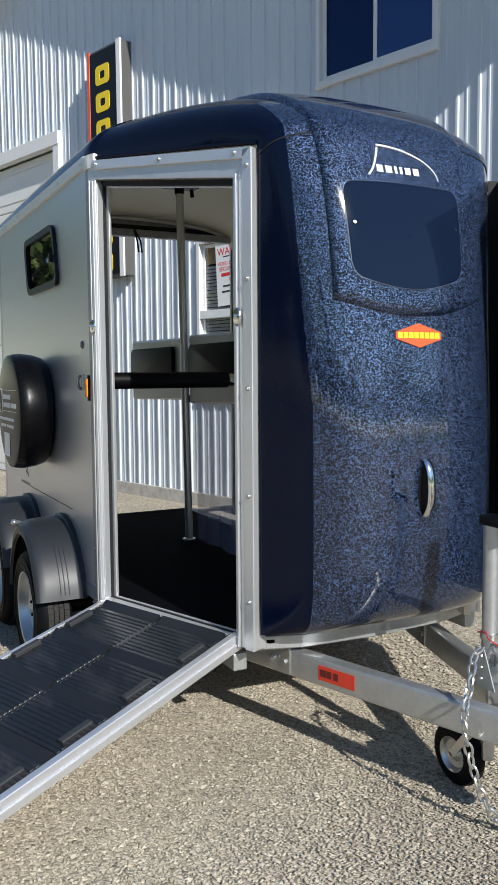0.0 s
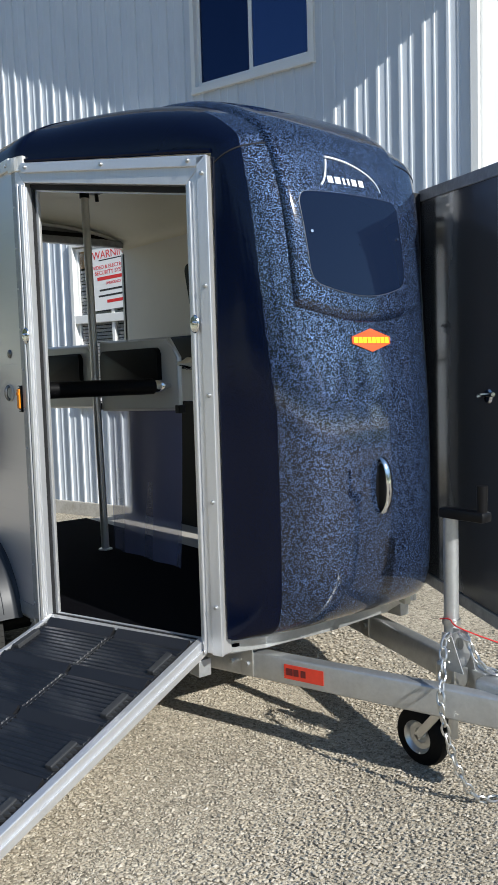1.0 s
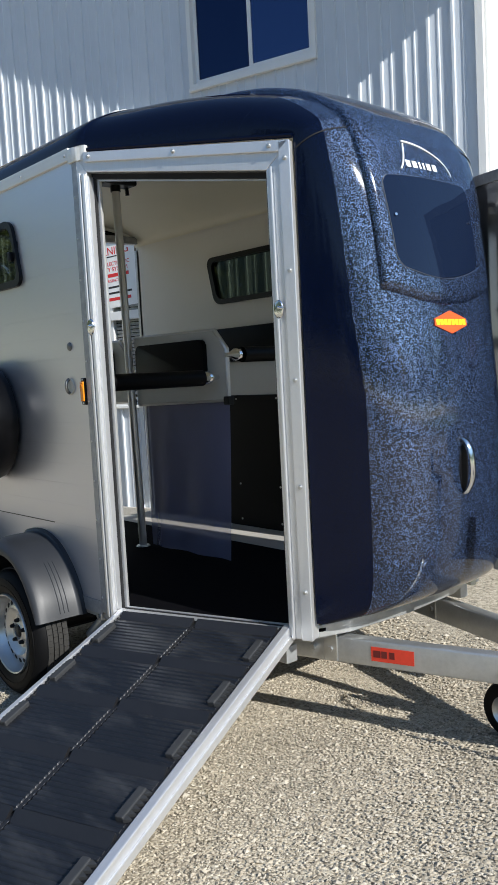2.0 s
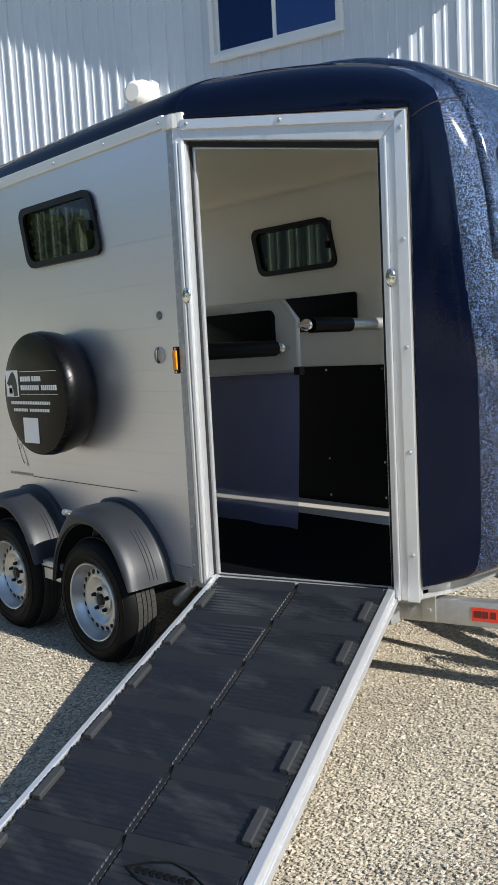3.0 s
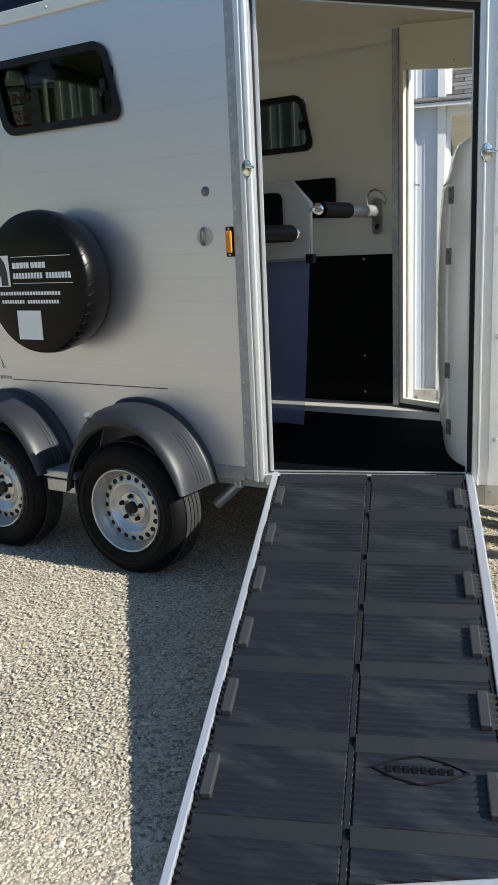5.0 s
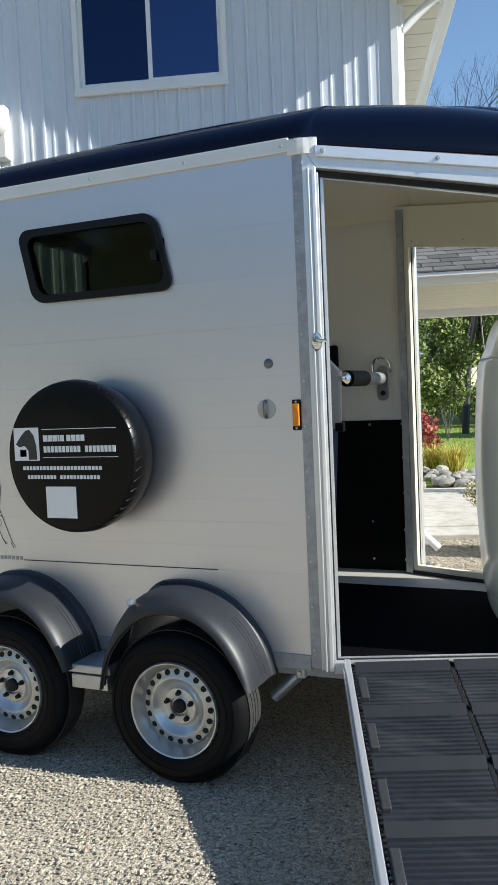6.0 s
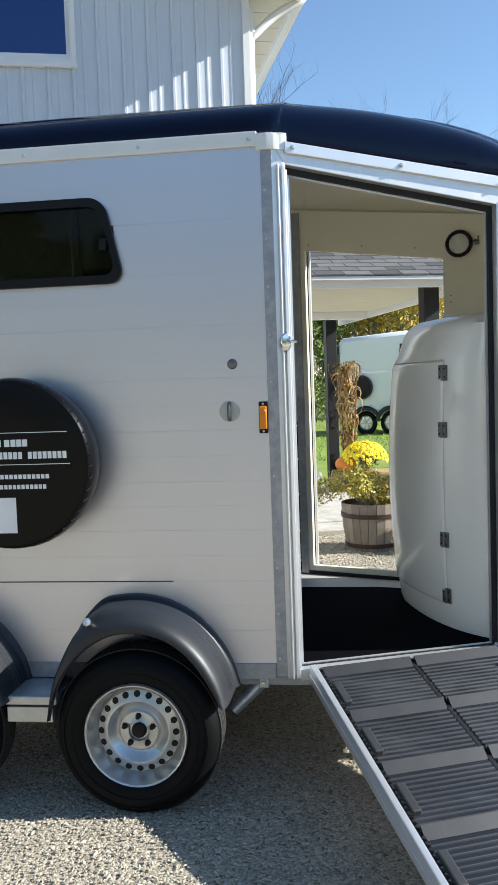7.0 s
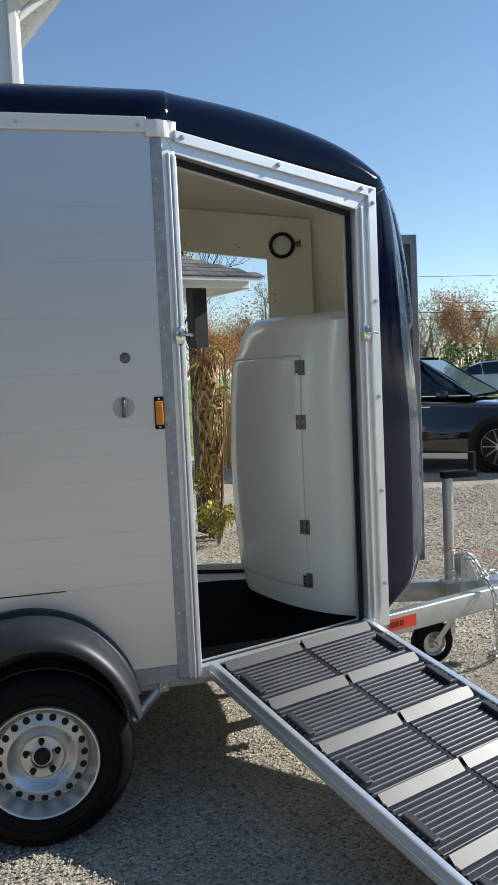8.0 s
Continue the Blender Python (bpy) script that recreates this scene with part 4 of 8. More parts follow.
        lathe(b, [(0, 0.004), (0.004, 0.0035), (0.0058, 0.0)], 10, pose(-0.126, -0.004, 0.52 + i * 0.178, 90))
        part("rivet", b, M["steel"], strip)
    # floor with frame, mats
    bm = bmesh.new()
    prism(bm, [(REAR, 0.03), (-0.03, 0.03), (0.77, 0.39), (0.82, 0.57), (0.84, YC), (0.82, 1.24), (0.77, 1.42), (-0.03, 1.78), (REAR, 1.78)], 0.405, 0.452)
    floor_part = part("floor", bm, M["greyfloor"], trailer, "grey boarded floor")
    rim = [(0.82, 0.37), (0.88, 0.55), (0.90, YC), (0.88, 1.26), (0.82, 1.44)]
    bm = bmesh.new()
    prism(bm, [(x - 0.004, y - (0.004 if y < YC else -0.004 if y > YC else 0)) for x, y in rim] + [(x - 0.028, y) for x, y in rim[::-1]], 0.428, 0.480, None, 0.003)
    part("front_sill", bm, M["galv"], trailer, "galvanised sill under the nose")
    bm = bmesh.new()
    prism(bm, [(REAR + 0.02, 0.05), (0.0, 0.06), (0.78, 0.345), (0.84, 0.42), (0.84, 1.2), (0.3, 1.33), (REAR + 0.02, 1.36)], 0.453, 0.466)
    part("floor_mat", bm, M["floor_mat"], floor_part, "black rubber mat")
    # chassis
    bm = bmesh.new()
    for y in (0.3, 1.5):
        box(bm, (REAR, y, 0.33), (0.75, y + 0.06, 0.40), 0.004)
    for x in (-2.2, -1.49, -0.65, 0.3):
        box(bm, (x, 0.06, 0.34), (x + 0.06, 1.75, 0.40), 0.004)
    part("chassis", bm, M["galv"], trailer, "galvanised chassis rails")
    for x in (-0.651, -1.492):
        bm = bmesh.new()
        rod(bm, (x, 0.0, 0.29), (x, 1.81, 0.29), 0.04)
        part("axle", bm, M["black_plastic"], trailer)
    # rear frame
    bm = bmesh.new()
    box(bm, (REAR - 0.03, 0.0, 0.42), (REAR + 0.03, 0.07, 2.5), 0.005)
    part("rear_post", bm, M["galv"], trailer)
    bm = bmesh.new()
    box(bm, (REAR - 0.03, 1.79, 0.42), (REAR + 0.03, 1.83, 2.5), 0.005)
    part("rear_post", bm, M["galv"], trailer)
    bm = bmesh.new()
    pts = [(skin(0, th).y, skin(0, th).z - 0.005) for th in angles(40)]
    pts = [(y, z) for y, z in pts if z > 2.60]
    pts = [(pts[0][0] + 0.03, 2.59)] + pts + [(pts[-1][0] - 0.03, 2.59)]
    prism(bm, pts, REAR - 0.03, REAR + 0.02, Matrix(((0, 0, 1, 0), (1, 0, 0, 0), (0, 1, 0, 0), (0, 0, 0, 1))))
    # header in dull grey: its shade above the bar is put into the colour
    part("rear_header", bm, M["strip"], trailer)
    # pale arch rail under the roof's edge, and a black strip for the dark gap below it
    bm = bmesh.new()
    tube(bm, [(REAR + 0.06, skin(0, th, 0.035).y, skin(0, th, 0.035).z - 0.012) for th in angles(40) if skin(0, th).z > 2.60], 0.013, 8)
    part("arch_rail", bm, M["inner"], trailer, smooth=40)
    bm = bmesh.new()
    box(bm, (REAR + 0.021, 0.07, 2.583), (REAR + 0.045, 1.74, 2.622), 0.003)
    part("header_seal", bm, M["seal"], trailer)
    # square tube across the rear opening and the strap that hangs from it
    bm = bmesh.new()
    box(bm, (REAR + 0.03, 0.06, 2.530), (REAR + 0.085, 1.75, 2.584), 0.006)
    bar = part("rear_bar", bm, M["strip"], trailer, "dull grey square bar across the rear opening")
    bm = bmesh.new()
    tube(bm, [(REAR + 0.09, STRAP_Y, 2.58), (REAR + 0.10, STRAP_Y + 0.02, 2.50), (REAR + 0.10, STRAP_Y + 0.03, 2.42), (REAR + 0.10, STRAP_Y + 0.055, 2.415), (REAR + 0.10, STRAP_Y + 0.045, 2.50), (REAR + 0.09, STRAP_Y + 0.005, 2.58)], 0.007, 6)
    part("strap", bm, M["seal"], bar, "black hanging strap")


def build_doorway(mirror):
    """The slanted doorway beside the nose: posts, head, sill and seal."""
    def done(name, bm, mt, parent, label="", smooth=False):
        return part(name, mirrored(bm) if mirror else bm, mt, parent, label, smooth)

    D = DOOR
    ot = lambda a: 2.476 - 0.125 * (a + 0.06)
    it = lambda a: 2.388 - 0.155 * (a + 0.02)
    K = D @ Matrix(((1, 0, 0, 0), (0, 0, 1, 0), (0, 1, 0, 0), (0, 0, 0, 1)))
    fr = None
    for name, quad in (("door_post", [(-0.108, 0.44), (-0.057, 0.44), (-0.057, it(-0.057)), (-0.113, ot(-0.113))]),
                       ("door_post", [(0.806, 0.44), (0.912, 0.44), (0.912, ot(0.912)), (0.806, it(0.806))]),
                       ("door_head", [(-0.057, it(-0.057)), (0.806, it(0.806)), (0.912, ot(0.912)), (-0.113, ot(-0.113))]),
                       ("door_sill", [(-0.057, 0.425), (0.806, 0.425), (0.806, 0.472), (-0.057, 0.472)])):
        bm = bmesh.new()
        prism(bm, quad, -0.012, 0.045, K, 0.003)
        p = done(name, bm, M["alu"], trailer, "aluminium door frame")
        if name == "door_head":
            fr = p
    # raised outer edges of the frame
    for quad in ([(0.868, 0.44), (0.915, 0.44), (0.915, ot(0.915)), (0.868, ot(0.868) - 0.006)],
                 [(-0.06, ot(-0.06) - 0.042), (0.868, ot(0.868) - 0.042), (0.915, ot(0.915)), (-0.06, ot(-0.06))],
                 [(-0.092, 0.44), (-0.084, 0.44), (-0.084, 2.39), (-0.092, 2.395)], [(-0.076, 0.44), (-0.060, 0.44), (-0.060, 2.385), (-0.076, 2.39)], [(0.826, 0.44), (0.836, 0.44), (0.836, 2.27), (0.826, 2.27)]):
        bm = bmesh.new()
        prism(bm, quad, -0.026, -0.010, K, 0.003)
        done("frame_edge", bm, M["rail"], fr)
    # black seal, then the thin white inner lip
    bm = bmesh.new()
    s0 = [(-0.057, 0.47), (0.806, 0.47), (0.806, it(0.806)), (-0.057, it(-0.057))]
    s1 = [(-0.042, 0.474), (0.788, 0.474), (0.788, it(0.788) - 0.022), (-0.042, it(-0.042) - 0.022)]
    s2 = [(-0.029, 0.477), (0.783, 0.477), (0.783, it(0.783) - 0.028), (-0.029, it(-0.029) - 0.028)]
    ring_prism(bm, s0, s1, 0.022, 0.05, K)
    done("door_seal", bm, M["seal"], fr, "black rubber seal")
    bm = bmesh.new()
    ring_prism(bm, s1, s2, 0.036, 0.05, K)
    done("inner_lip", bm, M["rail"], fr)
    bm = bmesh.new()
    prism(bm, [(-0.0418, 0.478), (-0.0285, 0.478), (-0.0285, it(-0.0285) - 0.029), (-0.0418, it(-0.0418) - 0.029)], 0.040, 0.0535, K, 0.002)
    done("jamb_strip", bm, M["alu"], fr)
    bm = bmesh.new()
    prism(bm, [(-0.0568, 0.474), (-0.049, 0.474), (-0.049, it(-0.049) - 0.016), (-0.0568, it(-0.0568) - 0.016)], -0.009, 0.03, K, 0.002)
    done("jamb_cover", bm, M["rail"], fr)
    # bolts along the frame
    spots = [(0.893, z) for z in (1.875, 1.462, 1.05, 0.635, 2.29)] + [(a, ot(a) - 0.02) for a in (-0.03, 0.4, 0.83)]
    for a, z in spots:
        bm = bmesh.new()
        lathe(bm, [(0, 0.011), (0.006, 0.010), (0.009, 0.004), (0.009, 0)], 10, D @ pose(a, -0.026, z, 90))
        done("bolt", bm, M["steel"], fr, smooth=40)
    # latch keepers on both posts
    for a in (-0.078, 0.838):
        bm = bmesh.new()
        lathe(bm, [(0, 0.007), (0.018, 0.005), (0.021, 0)], 16, D @ pose(a, -0.026, 1.735, 90) @ Matrix.Diagonal((1, 1.7, 1, 1)))
        tube(bm, [D @ Vector(q) for q in ((a, -0.028, 1.742), (a + 0.012, -0.05, 1.739), (a + 0.03, -0.054, 1.736), (a + 0.034, -0.05, 1.735))], 0.0055, 8)
        done("latch_keeper", bm, M["chrome"], fr, "chrome latch keeper", smooth=40)


def build_ramp():
    """The door that folds down to a ramp: panel, rails, mats with ribs, edge blocks; its foot is the slanted head of the door."""
    top, foot, width = 0.478, 0.03, 0.824
    t = math.atan2(top - foot, 1.90)
    # local x across, y down the slope, z off the tread
    R = DOOR @ Matrix.Translation((-0.016, -0.016, top)) @ pose(0, 0, 0, 0, 0, 1.6) @ Matrix(((1, 0, 0, 0), (0, -math.cos(t), -math.sin(t), 0), (0, -math.sin(t), math.cos(t), 0), (0, 0, 0, 1)))
    end = lambda x: 1.946 - 0.163 * x
    bm = bmesh.new()
    prism(bm, [(0, 0), (width, 0), (width, end(width) + 0.04), (0, end(0) + 0.04)], -0.045, -0.004, R, 0.003)
    ramp = part("ramp", bm, M["alu"], trailer, "folded down side ramp with black ribbed mats")
    for x0, x1 in ((-0.004, 0.020), (width - 0.028, width + 0.004)):
        bm = bmesh.new()
        prism(bm, [(x0, 0), (x1, 0), (x1, end(x1) + 0.044), (x0, end(x0) + 0.044)], -0.05, 0.012, R, 0.004)
        part("side_rail", bm, M["rail"], ramp, "aluminium edge rail")
    # a rounded nosing runs along the outer foot of each rail
    for x0, x1 in ((-0.010, -0.0045), (width + 0.0045, width + 0.012)):
        bm = bmesh.new()
        prism(bm, [(x0, 0.01), (x1, 0.01), (x1, end(x1) + 0.03), (x0, end(x0) + 0.03)], -0.05, -0.022, R, 0.002)
        part("rail_nosing", bm, M["alu"], ramp)
    bm = bmesh.new()
    xa, xb = 0.0205, width - 0.0285
    prism(bm, [(xa, end(xa)), (xb, end(xb)), (xb, end(xb) + 0.046), (xa, end(xa) + 0.046)], -0.05, 0.010, R, 0.005)
    part("end_rail", bm, M["rail"], ramp)
    # dark underlay that shows in the joints
    bm = bmesh.new()
    prism(bm, [(xa + 0.0002, 0.016), (xb - 0.0002, 0.016), (xb - 0.0002, end(xb) - 0.002), (xa + 0.0002, end(xa) - 0.002)], -0.0038, -0.0028, R)
    part("underlay", bm, M["rubber"], ramp)
    # mat sheets: a smooth band, then a ribbed field, in two columns
    pitch = 0.2825
    for col, (x0, x1) in enumerate(((0.034, 0.3965), (0.4155, width - 0.042))):
        for row in range(8):
            y0 = 0.319 + (row - 1) * pitch
            y1 = y0 + pitch
            y0 = max(y0, 0.018)
            stop = end(x0) - 0.004
            if stop - y0 < 0.03:
                continue
            xs = [x0, x0 + 0.004] + [x0 + (x1 - x0) * k / 6 for k in range(1, 6)] + [x1 - 0.004, x1]
            bm = bmesh.new()
            y = y0 + 0.004
            prof = [(y0, 0.0), (y0 + 0.0005, 0.003)]
            if y0 > 0:
                b2 = bmesh.new()
                ye = [min(y0 + 0.043, end(x) - 0.004) for x in (x1, x0)]
                # the lapped edge of each sheet slopes down to its ribs
                q = [(x, y, z) for x, ya in ((x0, ye[1]), (x1, ye[0])) for y, z in ((y0 + 0.001, -0.006), (y0 + 0.001, 0.0185), (y0 + 0.003, 0.0205), (ya, -0.001), (ya, -0.006))]
                v = [b2.verts.new(R @ Vector(c)) for c in q]
                b2.faces.new(v[:5])
                b2.faces.new(v[5:][::-1])
                for e in range(5):
                    b2.faces.new((v[e], v[(e + 1) % 5], v[5 + (e + 1) % 5], v[5 + e]))
                part("mat_band", b2, M["mat_band"], ramp)
                prof = [(y0 + 0.044, 0.0), (y0 + 0.0445, 0.003)]
                y = y0 + 0.049
            while y < y1 - 0.020:
                prof += [(y, 0.003), (y + 0.0018, 0.003), (y + 0.0044, 0.0068), (y + 0.006, 0.008), (y + 0.0162, 0.0074), (y + 0.018, 0.0064), (y + 0.0212, 0.003)]
                y += 0.0222
            prof += [(y1 - 0.001, 0.003), (y1 - 0.001, 0.0)]
            rows = []
            for k, x in enumerate(xs):
                lim = end(x) - 0.003
                drop = 0.009 if k in (0, len(xs) - 1) else 0.003
                rows.append([R @ Vector((x, min(a, lim), (h if a < lim else 0.0) - drop)) for a, h in prof])
            grid(bm, rows)
            part("mat_sheet", bm, M["mat"], ramp)
            # small dark notch where the sheets meet
            if col == 0:
                bm = bmesh.new()
                prism(bm, [(0.403, y0 + 0.002), (0.424, y0 + 0.002), (0.4135, y0 + 0.026)], 0.0, 0.0085, R)
                part("mat_notch", bm, M["rubber"], ramp)
    # flat strip, stitched seam and toothed edges
    bm = bmesh.new()
    prism(bm, [(0.3972, 0.018), (0.4125, 0.018), (0.4125, end(0.4125) - 0.006), (0.3972, end(0.3972) - 0.006)], -0.0026, 0.001, R, 0.0005)
    part("seam_strip", bm, M["mat_band"], ramp)
    bm = bmesh.new()
    y = 0.03
    while y < end(0.42) - 0.03:
        prism(bm, [(0.4128, y), (0.4185, y + 0.001), (0.4185, y + 0.009), (0.4128, y + 0.008)], -0.0024, 0.0012, R)
        y += 0.0222
    part("seam_teeth", bm, M["rubber"], ramp)
    bm = bmesh.new()
    y = 0.03
    while y < end(0.41) - 0.02:
        box(bm, (0.4112, y, 0.0011), (0.4120, y + 0.007, 0.0021), 0, R)
        y += 0.024
    part("seam", bm, M["strip"], ramp, "thin line of dull metal in the joint")
    for x0, x1 in ((0.0215, 0.033), (width - 0.041, width - 0.0295)):
        bm = bmesh.new()
        y = 0.02
        while y < end(x0) - 0.03:
            tip, root = x0 + 0.001, x1 + 0.004
            if x0 < 0.4:
                prism(bm, [(root, y), (tip, y + 0.0105), (root, y + 0.021)], -0.001, 0.0062, R)
            y += 0.0222
        if x0 > 0.4:
            prism(bm, [(x0 - 0.0005, 0.016), (x1 - 0.003, 0.016), (x1 - 0.003, end(x1) - 0.003), (x0 - 0.0005, end(x0) - 0.003)], -0.001, 0.0045, R)
        part("toothed_edge" if x0 < 0.4 else "flat_edge", bm, M["mat_band"], ramp)
        bm = bmesh.new()
        prism(bm, [(x0 - 0.0011, 0.016), (x1 + 0.0013, 0.016), (x1 + 0.0013, end(x1) - 0.002), (x0 - 0.0011, end(x0) - 0.002)], -0.0025, -0.0012, R)
        part("edge_channel", bm, M["rubber"], ramp)
    for k in range(6):
        y = 0.208 + 0.2805 * k
        for x in (0.036, width - 0.085):
            bm = bmesh.new()
            box(bm, (x, y - 0.065, 0.0), (x + 0.03, y + 0.065, 0.022), 0.004, R)
            blk = part("foot_block", bm, M["block"], ramp)
            # saw teeth along the outer side of the block
            bm = bmesh.new()
            xa, xb = (x, 0.0225) if x < 0.4 else (x + 0.03, width - 0.0305)
            for q in range(6):
                ya = y - 0.066 + q * 0.022
                prism(bm, [(xa, ya), (xb, ya + 0.011), (xa, ya + 0.022)], 0.0032, 0.0145, R)
            part("saw_teeth", bm, M["block"], blk)
    # pressed outline on the last sheet
    bm = bmesh.new()
    tube(bm, [R @ Vector(p) for p in ((0.46, 1.545, 0.006), (0.52, 1.515, 0.006), (0.58, 1.50, 0.006), (0.64, 1.515, 0.006), (0.70, 1.545, 0.006), (0.64, 1.575, 0.006), (0.58, 1.59, 0.006), (0.52, 1.575, 0.006), (0.46, 1.545, 0.006))], 0.003, 6)
    for i in range(8):
        box(bm, (0.495 + i * 0.022, 1.535, 0.003), (0.51 + i * 0.022, 1.555, 0.0075), 0.001, R)
    part("pressed_mark", bm, M["rubber"], ramp)
    for x in (0.06, 0.4, 0.74):
        bm = bmesh.new()
        rod(bm, DOOR @ Vector((x - 0.05, -0.018, 0.462)), DOOR @ Vector((x + 0.05, -0.018, 0.462)), 0.012)
        part("hinge", bm, M["steel"], ramp, smooth=40)


def wheel(x, y, parent, far=False, R=0.312):
    m = pose(x, 2 * YC - y if far else y, R - 0.012, -90 if far else 90)  # local z points out of the side
    W = 0.185
    bm = bmesh.new()
    lathe(bm, [(0.19, -0.02), (0.215, -0.004), (0.25, 0.004), (0.285, -0.008), (0.303, -0.03), (R, -0.055), (R, -W + 0.055), (0.30, -W + 0.02), (0.25, -W), (0.19, -W + 0.02)], 56, m)
    tyre = part("wheel", bm, M["rubber"], parent, "black tyre on a silver steel rim", smooth=35)
    # tread blocks
    bm = bmesh.new()
    for k in range(70):
        a = 2 * math.pi * k / 70
        for j, (w0, w1) in enumerate(((-0.052, -0.078), (-0.083, -0.103), (-0.108, -0.128), (-0.133, -0.158))):
            am = m @ pose(0, 0, 0, 0, 0, math.degrees(a) + (2.5 if j % 2 else 0))
            box(bm, (R - 0.006, -0.0134, w1 + 0.0), (R + 0.004, 0.0134, w0), 0, am)
    part("tread", bm, M["tread"], tyre, "dusty grooved tread")
    bm = bmesh.new()
    for r, z in ((0.238, 0.0025), (0.272, -0.001)):
        tube(bm, [m @ Vector((r * math.cos(a), r * math.sin(a), z)) for a in [2 * math.pi * k / 56 for k in range(57)]], 0.0022, 4)
    part("sidewall_bead", bm, M["rubber"], tyre)
    bm = bmesh.new()
    lathe(bm, [(0.196, -0.03), (0.1975, -0.012), (0.193, -0.003), (0.187, -0.006), (0.183, -0.018), (0.1785, -0.042), (0.173, -0.050), (0.1695, -0.064), (0.164, -0.074), (0.1605, -0.067), (0.156, -0.059),
               (0.145, -0.0555), (0.133, -0.052), (0.124, -0.047), (0.117, -0.046), (0.108, -0.053), (0.093, -0.070), (0.083, -0.074), (0.076, -0.070), (0.072, -0.061), (0.045, -0.059), (0.038, -0.054), (0.035, -0.066), (0, -0.066)], 56, m)
    rim = part("rim", bm, M["rim"], tyre, "silver steel rim with round vents", smooth=40)
    # near-black discs laid on the rim: the shade in the vents as colour
    for k in range(20):
        a = 2 * math.pi * k / 20
        bm = bmesh.new()
        lathe(bm, [(0, 0.002), (0.0122, 0.002), (0.0136, -0.004)], 14, m @ pose(0.1435 * math.cos(a), 0.1435 * math.sin(a), -0.0552, 0, 0, 0) @ pose(0, 0, 0, 0, 0, math.degrees(a)) @ pose(0, 0, 0, 0, 15, 0))
        part("vent_hole", bm, M["dark"], rim)
    for k in range(5):
        a = 2 * math.pi * k / 5 + 0.3
        bm = bmesh.new()
        lathe(bm, [(0, 0.018), (0.008, 0.017), (0.011, 0.0), (0.014, -0.004)], 6, m @ pose(0.056 * math.cos(a), 0.056 * math.sin(a), -0.058))
        part("wheel_nut", bm, M["dark"], rim)
    bm = bmesh.new()
    lathe(bm, [(0, 0.012), (0.022, 0.011), (0.028, 0.006), (0.030, -0.01)], 20, m @ pose(0, 0, -0.062))
    part("hub_cap", bm, M["black_plastic"], rim, smooth=40)
    return tyre


def fender(x, parent, far=False):
    """Plastic mudguard arching over a wheel."""
    def done(name, bm, mt, on, label="", smooth=False):
        return part(name, mirrored(bm) if far else bm, mt, on, label, smooth)

    yo = -0.245
    crown = spline([(-0.335, 0, 0.36), (-0.322, 0, 0.47), (-0.288, 0, 0.57), (-0.235, 0, 0.67), (-0.165, 0, 0.742), (-0.095, 0, 0.760), (0.0, 0, 0.762), (0.10, 0, 0.738), (0.19, 0, 0.687), (0.27, 0, 0.605), (0.325, 0, 0.51), (0.352, 0, 0.415)], 3)
    mouth = spline([(-0.33, 0, 0.355), (-0.308, 0, 0.44), (-0.268, 0, 0.53), (-0.20, 0, 0.612), (-0.14, 0, 0.657), (-0.075, 0, 0.686), (0.0, 0, 0.695), (0.09, 0, 0.682), (0.17, 0, 0.640), (0.235, 0, 0.578), (0.292, 0, 0.49), (0.330, 0, 0.412)], 3)
    at_wheel = Vector((x, 0, 0))
    hub = Vector((0, 0, 0.38))
    bm = bmesh.new()
    rows = []
    for c, e in zip(crown, mouth):
        d = (c - hub).normalized()
        sec = [(e - d * 0.004, yo + 0.014), (e, yo), (c.lerp(e, 0.8), yo - 0.002), (c.lerp(e, 0.5), yo + 0.004), (c.lerp(e, 0.25), yo + 0.022), (c.lerp(e, 0.09), yo + 0.055), (c.lerp(e, 0.02), yo + 0.11), (c, -0.04), (c + d * 0.003, -0.028), (c + d * 0.015, -0.022), (c + d * 0.016, 0.0)]
        rows.append([at_wheel + q + Vector((0, y, 0)) for q, y in sec])
    grid(bm, rows)
    fd = done("fender", bm, M["fender"], parent, "dark grey plastic fender", smooth=50)
    bm = bmesh.new()
    tube(bm, [r[0] for r in rows], 0.004, 6)
    done("fender_lip", bm, M["fender"], fd)
    # three shallow ribs on the front of the arch
    for j in range(3):
        bm = bmesh.new()
        tube(bm, [rows[i][6].lerp(rows[i][7], 0.1 + 0.22 * j) for i in range(25, 33)], 0.0025, 6)
        done("fender_rib", bm, M["fender"], fd)
    bm = bmesh.new()
    lathe(bm, [(0, 0.03), (0.013, 0.028), (0.016, 0.02), (0.016, -0.02), (0, -0.02)], 14, pose(x - 0.165, yo + 0.015, 0.728, 70, 0, 20))
    done("fender_lamp", bm, M["steel"], fd, "small clear marker lamp")
    return fd


